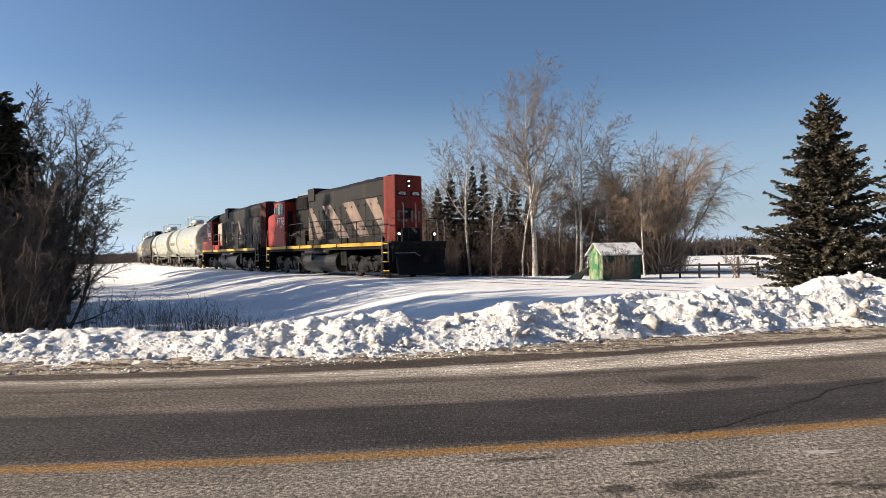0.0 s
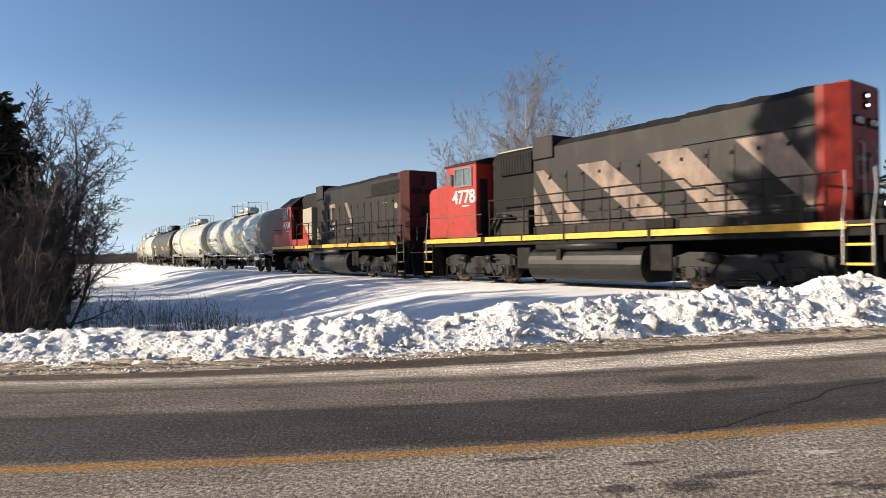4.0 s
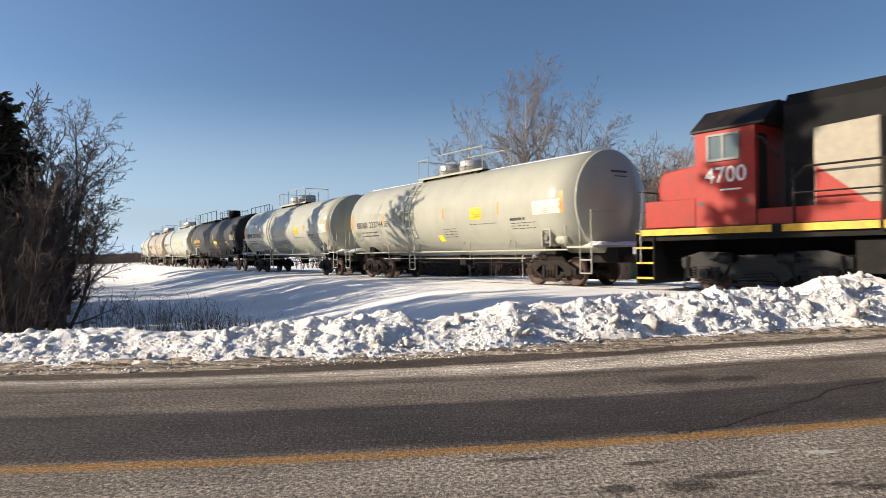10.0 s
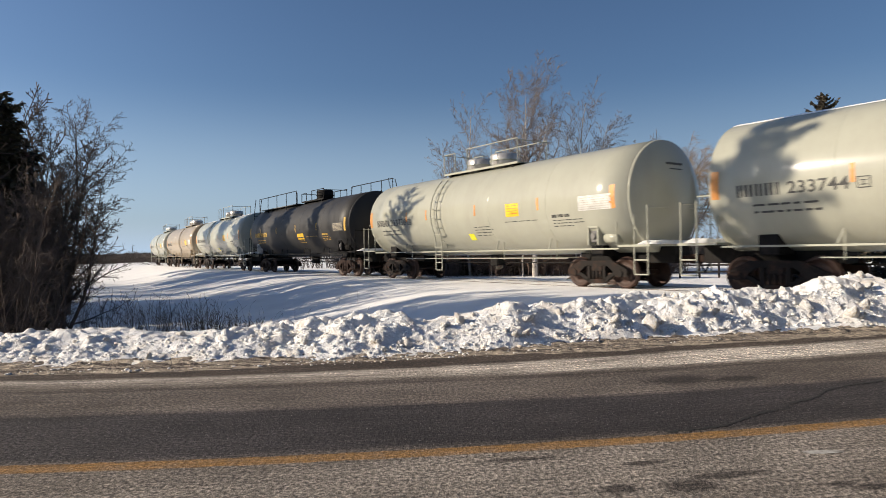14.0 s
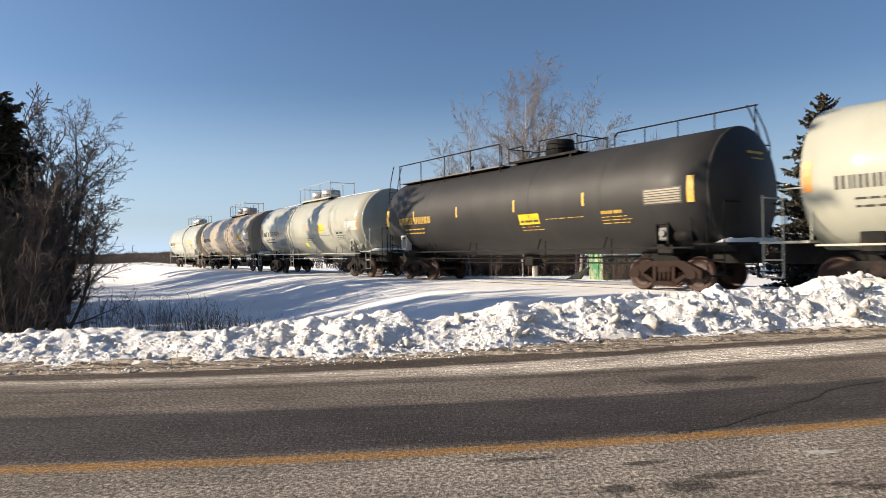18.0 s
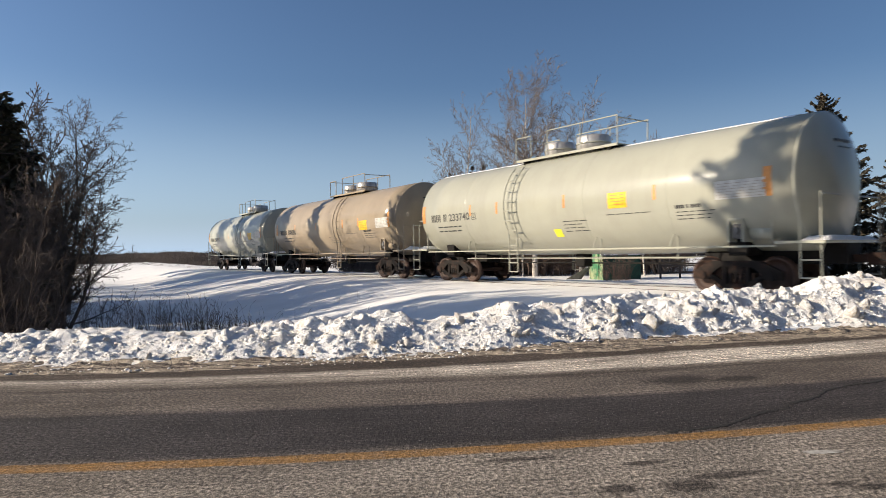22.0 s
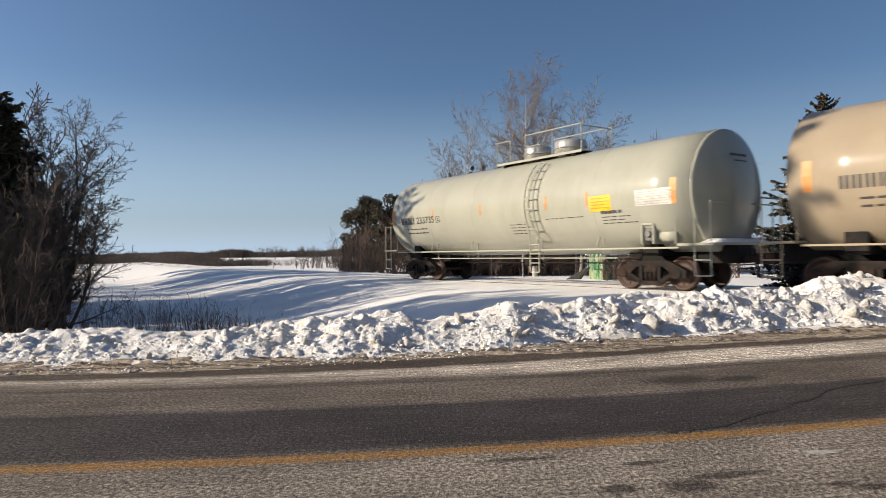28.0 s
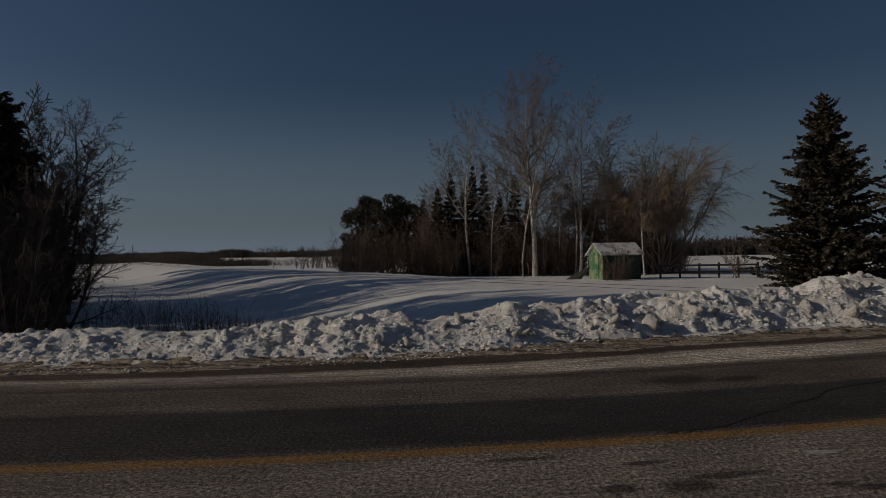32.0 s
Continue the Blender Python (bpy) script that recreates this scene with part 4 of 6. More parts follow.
    v, f = tubes(out[0] + out[1] + out[2], 3)
    tagged(mesh_of("undergrowth", v, f, TWIG, None, "tangle of bare brown brush and saplings under the trees"), category="brush", kind="stuff")


def build_right_spruces():
    conifer("spruce", spot(1462, 24), 24, gz(13, 24) - 0.1, 7.5, 2.8, 61, NEEDLES, "broad blue-green spruce beside the track with snow on its lower boughs", "spruces by the crossing", levels=54, per=12, bushy=5.5, power=0.78, spray=0.2, droop=0.2, snow=0.012, sway=3.0)
    conifer("spruce", spot(1645, 25), 25, gz(19, 25) - 0.1, 6.6, 3.6, 62, NEEDLES, "broad blue-green spruce beside the track", "spruces by the crossing", levels=50, per=12, bushy=5, power=0.9, spray=0.18, droop=0.12, sway=2.0)


def build_left_hedge():
    """The dark trees beside the ditch: an evergreen by the road, a bare tree and a tangle of stems, going on out of sight."""
    conifer("spruce", -15.4, 12.65, gz(-15.4, 12.65) - 0.1, 16.5, 3.25, 71, CEDAR, "tall dark evergreen at the roadside ditch", "evergreens of the hedgerow", levels=46, per=12, bushy=2.6, power=0.7, spray=0.32, droop=0.1)
    for x, y, h, r, sd in ((-19.9, 25.9, 12.3, 3.0, 72), (-16.0, 24.0, 7.2, 1.7, 73), (-10.25, 14.9, 6.1, 1.45, 74), (-22, 25.5, 8.4, 2.4, 75), (-10.2, 13.4, 3.6, 1.4, 76)):
        conifer("cedar", x, y, gz(x, y) - 0.1, h, r, sd, CEDAR, "dense dark evergreen in the hedgerow", "evergreens of the hedgerow", levels=34, per=11, bushy=3.6, power=0.5, spray=0.24, droop=-0.2)
    for x, y, h, r, lean, sd, fk in ((-9.1, 15.2, 5.0, 0.05, (0.10, 0), 94, 5), (-9.7, 16.0, 5.6, 0.06, (0.05, 0), 86, 4), (-11.4, 16.2, 5.2, 0.08, (0.0, 0), 83, 3),
                                     (-14.2, 24.4, 7.6, 0.09, (0.0, 0), 84, 2), (-17.5, 20, 8.0, 0.10, (0, 0), 85, 2), (-20.5, 24, 8.2, 0.1, (0, 0), 86, 2),
                                     (-24, 17, 9.0, 0.11, (0, 0), 87, 2), (-27.5, 22, 9.0, 0.11, (0, 0), 88, 2), (-19, 13.5, 8.0, 0.1, (0, 0), 89, 2), (-31, 18, 9.5, 0.12, (0, 0), 90, 2)):
        bare_tree("bare_tree", x, y, gz(x, y) - 0.1, h, r, lean, sd, OPEN_TREE if x > -13 else SHADE_TREE, DARK_BARK, DARK_BARK, "dark leafless tree with dense fine twigs", group="bare trees of the hedgerow", forks=fk, thin=0.0038 if x > -13 else 0.015)
    # the pair at x -14.6 and -13.7 is added unseen to shade the thicket
    for x, y, h, r, sd in ((-20, 16.5, 10.0, 2.2, 101), (-25, 20.5, 9.5, 1.8, 102), (-29, 27, 10.5, 2.0, 103), (-23, 29.5, 8.5, 1.5, 104), (-33, 33, 10, 1.9, 105), (-14.6, 12.4, 6.4, 2.2, 108), (-13.7, 15.4, 5.6, 1.9, 109), (-18.5, 20.5, 7.0, 1.2, 106), (-21, 23.2, 7.6, 1.1, 107)):
        conifer("cedar", x, y, gz(x, y) - 0.1, h, r, sd, CEDAR, "dense dark evergreen in the hedgerow", "evergreens of the hedgerow", levels=30, per=9, bushy=1.6, power=0.6, spray=0.36, droop=-0.1)
    for k, (x, y, h, r) in enumerate(((-26.0, 33.6, 13.2, 1.1), (-29.2, 37.6, 13.8, 1.5), (-32.2, 41.6, 14.8, 2.2), (-35.8, 45.4, 15.4, 2.3), (-38.6, 49.4, 15.4, 2.5), (-41.2, 53.4, 15.4, 2.4), (-33.5, 38.2, 13.4, 2.3), (-37.0, 42.6, 14.2, 2.4))):
        conifer("pine", x, y, gz(x, y) - 0.1, h, r, 120 + k, CEDAR, "tall dark pine with a bare lower trunk", "evergreens of the hedgerow", levels=26, per=9, bushy=2.4, power=0.4, spray=0.45, droop=-0.1, base=0.5)
    # the slim wood that goes on beyond the hedge
    poles = dict(BROADLEAF, steps=(8, 5, 3, 2), count=(13, 5, 0, 0), bare=(0.42, 0.15, 1, 1), ratio=(0.30, 0.4, 0.4, 0.5))
    stock = [bare_tree("bare_tree", x, y, gz(x, y) - 0.1, h, r, (0, 0), sd, poles, DARK_BARK, DARK_BARK, "slim leafless tree of the dark wood beside the track", group="bare trees of the wood", thin=0.014)
             for x, y, h, r, sd in ((-22.5, 19.5, 6.4, 0.13, 140), (-26.0, 22.0, 7.2, 0.14, 141), (-30.5, 26.5, 11.0, 0.15, 142), (-27.5, 29.0, 12.5, 0.16, 143))]
    rng = random.Random(98)
    for k in range(150):
        y = rng.uniform(13.5, 25) if k < 90 else rng.uniform(26, 45)
        x = -0.68 * y - 1.0 - rng.uniform(0, 9) if y < 25.5 else -0.76 * y - 2.0 - rng.uniform(0, 15)
        copy_thing(stock[rng.randint(0, 1) if y < 25.5 else rng.randint(2, 3)], pose(x, y, gz(x, y) - 0.1, 0, 0, rng.uniform(0, 360)))
    rng = random.Random(99)
    out = [[], [], []]
    for k in range(520):
        x = rng.uniform(-13, -7.6)
        y = rng.uniform(11.5, 16)
        if x > -0.632 * y:
            continue
        p = np.array([x, y, gz(x, y) - 0.05])
        d = np.array([rng.gauss(0.03, 0.16), rng.gauss(0, 0.16), 1.0])
        grow(rng, p, d / np.linalg.norm(d), rng.uniform(1.2, 3.6), 0.018, 0, out, dict(SHRUB, thin=0.0045))
    v, f = tubes(out[0] + out[1] + out[2], 3)
    tagged(mesh_of("thicket", v, f, DARK_BARK, None, "dense dark tangle of bare shrub stems"), category="shrub", kind="stuff")
    # dry weeds in the ditch
    segs = []
    for k in range(600):
        cx, cy, sp, tall = ((-9.3, 17.6, 0.9, 1.0), (-8.4, 19.5, 1.0, 0.7), (-6.9, 16.6, 0.55, 0.8), (-6.0, 17.0, 0.45, 0.6), (-7.6, 18.0, 2.2, 0.45), (-5.0, 16.2, 0.35, 0.5))[(k * 7 % 13) % 6]
        x, y = rng.gauss(cx, sp), rng.gauss(cy, sp)
        if y < 13.5 or x < -12:
            continue
        z, h = gz(x, y), rng.uniform(0.3, 1.0) * tall
        a = np.array([x, y, z])
        dx, dy = rng.gauss(0, 0.12), rng.gauss(0, 0.12)
        b = a + np.array([dx * h, dy * h, h * 0.7])
        c = b + np.array([dx * h * 1.5, dy * h * 1.5, h * 0.3])
        segs += [(*a, *b, 0.004, 0.003), (*b, *c, 0.004, 0.005)]
    out = [[], [], []]
    for k in range(70):
        cx, cy, sp, tall = ((-9.0, 17.4, 1.0, 1.1), (-8.2, 19.2, 1.2, 0.8), (-6.8, 17.4, 0.9, 0.9), (-5.6, 17.2, 0.6, 0.6))[k % 4]
        x, y = rng.gauss(cx, sp), max(14.5, rng.gauss(cy, sp))
        d = np.array([rng.gauss(0, 0.2), rng.gauss(0, 0.2), 1.0])
        grow(rng, np.array([x, y, gz(x, y) - 0.03]), d / np.linalg.norm(d), rng.uniform(0.5, 1.2) * tall, 0.008, 0, out, dict(SHRUB, count=(6, 4, 0, 0), thin=0.0035))
    segs += out[0] + out[1]
    v, f = tubes(segs, 3)
    tagged(mesh_of("dry_weeds", v, f, DRY_GRASS, None, "dry brown weeds standing out of the snow"), category="grass", kind="stuff")


def build_shed():
    dep = 38.0
    x, y = spot(1054, dep), dep
    s = holder("shed", "small green board shed with a grey gable roof", "shed", m=pose(x, y, gz(x, y) - 0.12, 0, 0, 11))
    # local: gable end faces -x, long wall faces -y
    L, W, H, P = 2.35, 1.9, 1.64, 2.22
    n = 8
    # the sunward end gets the lit green, the other walls the shaded one
    for k in range(n):
        y0, y1 = -W / 2 + W * k / n, -W / 2 + W * (k + 1) / n - 0.02
        ym = (y0 + y1) / 2
        top = P - (P - H) * abs(ym) / (W / 2)
        part("board", boxes((0.0, 0.03, y0, y1, 0, top)), LIT_BOARD, s)
        part("board", boxes((L - 0.03, L, y0, y1, 0, top)), SHADED_BOARD, s)
    for k in range(12):
        x0, x1 = 0.03 + (L - 0.06) * k / 12, 0.03 + (L - 0.06) * (k + 1) / 12 - 0.015
        part("board", boxes((x0, x1, -W / 2, -W / 2 + 0.03, 0, H)), SHADED_BOARD, s)
        part("board", boxes((x0, x1, W / 2 - 0.03, W / 2, 0, H)), SHADED_BOARD, s)
    for sgn in (-1, 1):
        bm = bmesh.new()
        prism(bm, [(0, P), (sgn * (W / 2 + 0.18), H - 0.11), (sgn * (W / 2 + 0.18), H - 0.05), (0, P + 0.06)], -0.18, L + 0.18)
        part("roof_slope", bm, ROOF_GREY, s)
    part("corner_trim", boxes((-0.02, 0.0, -W / 2, -W / 2 + 0.09, 0, H)), LIT_BOARD, s)
    part("door", boxes((-0.03, 0.0, -0.4, 0.4, 0.02, 1.65)), LIT_BOARD, s)


def build_planks():
    """A few weathered boards that lean beside the shed's door end."""
    px, dep = 1014, 38.6
    x = spot(px, dep)
    st = holder("plank_stack", "grey weathered planks leaning beside the shed", "planks", m=pose(x, dep, gz(x, dep) - 0.05, 0, 0, 11))
    for k in range(5):
        p = part("plank", boxes((-0.07, 0.07, -0.012, 0.012, 0, 0.95 + 0.08 * (k % 3)), bevel=0.004), PLANK, st)
        p.matrix_basis = pose(-0.45 + 0.2 * k, 0.03 * (k % 2), 0, 0, 62 - 5 * k, 0)


def build_fence():
    dep = 38.0
    fc = holder("fence", "dark weathered post-and-rail fence in the snow", "fence", m=pose(spot(1168, dep), dep, gz(14, dep) - 0.05))
    n = 6
    step = 1.15
    for k in range(n):
        part("post", boxes((k * step - 0.05, k * step + 0.05, -0.05, 0.05, -0.1, 0.92 + (0.35 if k == 4 else 0.03 * (k % 2))), bevel=0.008), FENCE_WOOD, fc)
    for k in range(n - 1):
        for zz in (0.34, 0.74):
            part("rail", boxes((k * step, (k + 1) * step, -0.085, -0.052, zz, zz + 0.11), bevel=0.006), FENCE_WOOD, fc)


def far_row(name, pts, h0, h1, dens, seed, label, thick=0.05):
    """A distant belt of bare woods: many thin stems with forked tops along a line."""
    rng = random.Random(seed)
    segs = []
    for (xa, ya), (xb, yb) in zip(pts, pts[1:]):
        ln = math.hypot(xb - xa, yb - ya)
        for _ in range(int(ln * dens)):
            k = rng.random()
            x, y = xa + (xb - xa) * k + rng.gauss(0, 2), ya + (yb - ya) * k + rng.gauss(0, 3)
            h = rng.uniform(h0, h1) * (0.8 + 0.4 * noise.noise(Vector((x * 0.03, y * 0.03, seed))))
            z = -0.6
            a = np.array([x, y, z])
            for _ in range(3):
                b = a + np.array([rng.gauss(0, 0.22), rng.gauss(0, 0.2), 1]) * h * rng.uniform(0.5, 1)
                segs.append((*a, *b, thick, thick * 0.4))
                for _ in range(4):
                    c = a + (b - a) * rng.uniform(0.3, 1)
                    e = c + np.array([rng.gauss(0, 0.5), rng.gauss(0, 0.5), rng.uniform(0.1, 0.8)]) * h * 0.35
                    segs.append((*c, *e, thick * 0.7, thick * 0.4))
    v, f = tubes(segs, 3)
    tagged(mesh_of(name, v, f, FAR_WOOD, None, label), category="woods", kind="stuff")


def build_distance():
    far_row("hedge_far", [(-170, 235), (-125, 222), (-88, 190), (-50, 133)], 2.8, 3.3, 50, 1, "low brown hedge beyond the track", 0.04)
    far_row("hedge_far", [(-40.2, 110), (-31.2, 110)], 1.0, 1.5, 50, 2, "clump of low brown brush in the snowy field", 0.03)
    far_row("hedge_far", [(-27.8, 102), (-24.2, 102)], 0.8, 1.4, 9, 7, "sparse low brown shrubs in the snowy field", 0.02)
    far_row("woods_far", [(-600, 620), (-300, 600), (-60, 560), (120, 520), (330, 520), (520, 560)], 5, 8, 9, 3, "distant grey-brown belt of bare woods", 0.3)
    far_row("woods_far", [(50, 165), (80, 172), (110, 185), (160, 200)], 4.0, 6.0, 12, 4, "dark wooded rise behind the field", 0.10)
    # added behind the camera, unseen, to cut the light on the tank heads
    far_row("woods_behind", [(-25, -27), (20, -26), (60, -16), (95, 8)], 10, 15, 5, 9, "unseen belt of woods added to darken the tank heads", 0.16)
    far_row("trees_far", [(-117, 420), (-104, 418)], 8, 11, 1.6, 5, "round bare field trees far off", 0.14)
    far_row("trees_far", [(-98, 420), (-82, 418)], 7, 10, 1.8, 8, "round bare field trees far off", 0.14)
    far_row("trees_far", [(-17.5, 86), (-12.6, 82)], 2.4, 3.6, 10, 6, "grey-brown bushes at the edge of the grove", 0.025)


build_ground()
build_road()
build_bank()
build_rails()
build_grove()
build_right_spruces()
build_left_hedge()
build_shed()
build_planks()
build_fence()
build_distance()


# ---- the train ----
MOVERS = []   # things that ride the track: the object and its middle along the train
ROLLERS = []  # wheelsets: the object, its place on the bogie, its radius


def wheelset_mesh(r, name):
    bm = bmesh.new()
    rod(bm, (0, -0.95, 0), (0, 0.95, 0), 0.075, 10)
    for s in (-1, 1):
        prof = [(0.70, 0.10), (0.70, r * 0.42), (0.735, r * 0.5), (0.735, r * 0.82), (0.70, r * 0.86), (0.69, r + 0.025), (0.715, r + 0.025), (0.73, r), (0.82, r * 0.985), (0.82, r * 0.84), (0.775, r * 0.8), (0.775, r * 0.45), (0.84, r * 0.36), (0.84, 0.10)]
        lathe(bm, [(s * a, b) for a, b in prof], 28, "y")
        # lightening holes read as dark studs that show the turning
        for k in range(3):
            w = 2 * math.pi * k / 3
            rod(bm, (r * 0.62 * math.cos(w), s * 0.77, r * 0.62 * math.sin(w)), (r * 0.62 * math.cos(w), s * 0.79, r * 0.62 * math.sin(w)), 0.04, 8)
    me = bpy.data.meshes.new(name)
    bm.to_mesh(me)
    bm.free()
    me.materials.append(WHEEL)
    return me


CAR_WHEEL, LOCO_WHEEL = wheelset_mesh(0.457, "wheelset"), wheelset_mesh(0.508, "wheelset")


def add_wheelset(bogie, me, x, r):
    ob = new("wheelset", me)
    ob.parent = bogie
    ob.location = (x, 0, r)
    ROLLERS.append((ob, x, r))


def car_bogie(parent, x, mat):
    """A three-piece freight bogie: cast side frames, bolster, springs; its wheelsets turn."""
    bm = bmesh.new()
    for s in (-1, 1):
        y0, y1 = s * 0.93, s * 1.06
        slab(bm, [(-1.15, 0.56), (-1.15, 0.36), (-0.70, 0.36), (-0.62, 0.52), (-0.42, 0.66), (0.42, 0.66), (0.62, 0.52), (0.70, 0.36), (1.15, 0.36), (1.15, 0.56), (0.95, 0.66), (0.60, 0.82), (-0.60, 0.82), (-0.95, 0.66)], min(y0, y1), max(y0, y1))
        slab(bm, [(-0.72, 0.42), (-0.30, 0.14), (0.30, 0.14), (0.72, 0.42), (0.60, 0.46), (0.26, 0.26), (-0.26, 0.26), (-0.60, 0.46)], min(y0, y1), max(y0, y1))
        for k in (-0.30, 0.30):
            box(bm, k - 0.05, k + 0.05, min(y0, y1), max(y0, y1), 0.2, 0.7)
        for k in (-0.14, 0, 0.14):
            rod(bm, (k, s * 1.0, 0.26), (k, s * 1.0, 0.54), 0.06, 8)
        for k in (-0.89, 0.89):
            rod(bm, (k, s * 0.9, 0.457), (k, s * 1.1, 0.457), 0.12, 12)
    box(bm, -0.22, 0.22, -1.05, 1.05, 0.50, 0.74, bevel=0.03)
    lathe(bm, [(0.74, 0.3), (0.86, 0.3)], 16, "z")
    b = part("bogie", bm, mat, parent)
    b.location = (x, 0, 0)
    for k in (-0.89, 0.89):
        add_wheelset(b, CAR_WHEEL, k, 0.457)
    return b


def loco_bogie(parent, x):
    """A two-axle locomotive bogie: deep cast side frames, pedestal legs, springs, journal boxes, brake gear, motors between the wheels."""
    bm = bmesh.new()
    for s in (-1, 1):
        y0, y1 = sorted((s * 1.02, s * 1.16))
        slab(bm, [(-2.05, 0.90), (-2.05, 0.68), (-1.74, 0.62), (-1.70, 0.30), (-1.58, 0.30), (-1.56, 0.66), (-1.18, 0.66), (-1.16, 0.30), (-1.04, 0.30), (-0.95, 0.52), (-0.62, 0.34), (0.62, 0.34), (0.95, 0.52),
                  (1.04, 0.30), (1.16, 0.30), (1.18, 0.66), (1.56, 0.66), (1.58, 0.30), (1.70, 0.30), (1.74, 0.62), (2.05, 0.68), (2.05, 0.90), (1.5, 1.06), (0.85, 1.04), (0.5, 0.92), (-0.5, 0.92), (-0.85, 1.04), (-1.5, 1.06)], y0, y1)
        for k in (-1.37, 1.37):
            box(bm, k - 0.19, k + 0.19, *sorted((s * 1.0, s * 1.20)), 0.34, 0.68, bevel=0.03)
            rod(bm, (k, s * 1.18, 0.508), (k, s * 1.27, 0.508), 0.13, 14)
            for e in (-0.32, 0.32):
                for z in np.arange(0.40, 0.70, 0.06):
                    rod(bm, (k + e, s * 1.10, z), (k + e, s * 1.10, z + 0.035), 0.10, 10)
            # brake shoes and hangers
            for e in (-0.60, 0.60):
                rod(bm, (k + e, s * 1.0, 0.95), (k + e * 0.95, s * 1.0, 0.42), 0.035, 6)
                box(bm, k + e - 0.06, k + e + 0.06, *sorted((s * 0.72, s * 0.98)), 0.36, 0.66, bevel=0.02)
        rod(bm, (-0.46, s * 1.2, 0.30), (0.46, s * 1.2, 0.30), 0.05, 8)
        for k in range(6):
            box(bm, -0.48 + 0.03 * k, 0.48 - 0.03 * k, *sorted((s * 1.10, s * 1.24)), 0.36 + 0.035 * k, 0.385 + 0.035 * k)
        for k in (-0.74, 0.74):
            rod(bm, (k - 0.20, s * 1.25, 0.90), (k + 0.20, s * 1.25, 0.90), 0.12, 12)
            rod(bm, (k + math.copysign(0.2, k), s * 1.25, 0.90), (k + math.copysign(0.46, k), s * 1.25, 0.86), 0.03, 6)
            rod(bm, (k * 1.3, s * 1.18, 0.26), (k * 0.9, s * 1.18, 0.8), 0.03, 6)
        for w in (-1, 1):
            rod(bm, (w * 1.95, s * 1.22, 0.12), (w * 1.85, s * 1.22, 0.95), 0.025, 6)
            rod(bm, (w * 1.95, s * 1.22, 0.12), (w * 1.72, s * 0.80, 0.06), 0.02, 6)
        rod(bm, (-1.9, s * 1.21, 0.24), (1.9, s * 1.21, 0.24), 0.022, 6)
    for k in (-0.72, 0.72):
        box(bm, k - 0.42, k + 0.42, -0.62, 0.62, 0.16, 0.78, bevel=0.08)
    box(bm, -0.35, 0.35, -1.1, 1.1, 0.55, 0.98, bevel=0.03)
    for k in (-1.97, 1.97):
        box(bm, k - 0.08, k + 0.08, -1.1, 1.1, 0.62, 0.86)
    b = part("bogie", bm, TRUCK_GREY, parent, "dusty black cast bogie with springs and brake gear")
    b.location = (x, 0, 0)
    for k in (-1.37, 1.37):
        add_wheelset(b, LOCO_WHEEL, k, 0.508)
    return b


def coupler(parent, x, way, z=0.86):
    bm = bmesh.new()
    box(bm, *sorted((x - way * 0.6, x - way * 0.12)), -0.09, 0.09, z - 0.09, z + 0.09)
    box(bm, *sorted((x - way * 0.16, x + way * 0.10)), -0.15, 0.13, z - 0.14, z + 0.14, bevel=0.04)
    part("coupler", bm, RUST, parent, "rusty knuckle coupler")


def railing(parent, pts, z0, posts, r=0.026, mat=BLACK, foot=None, name="handrail"):
    """A handrail through pts with posts down to z0."""
    part(name, bar(pts, r, 6), mat, parent)
    for x, y, z in posts:
        part("stanchion", bar([(x, y, z0 if foot is None else foot), (x, y, z)], r, 6), mat, parent)


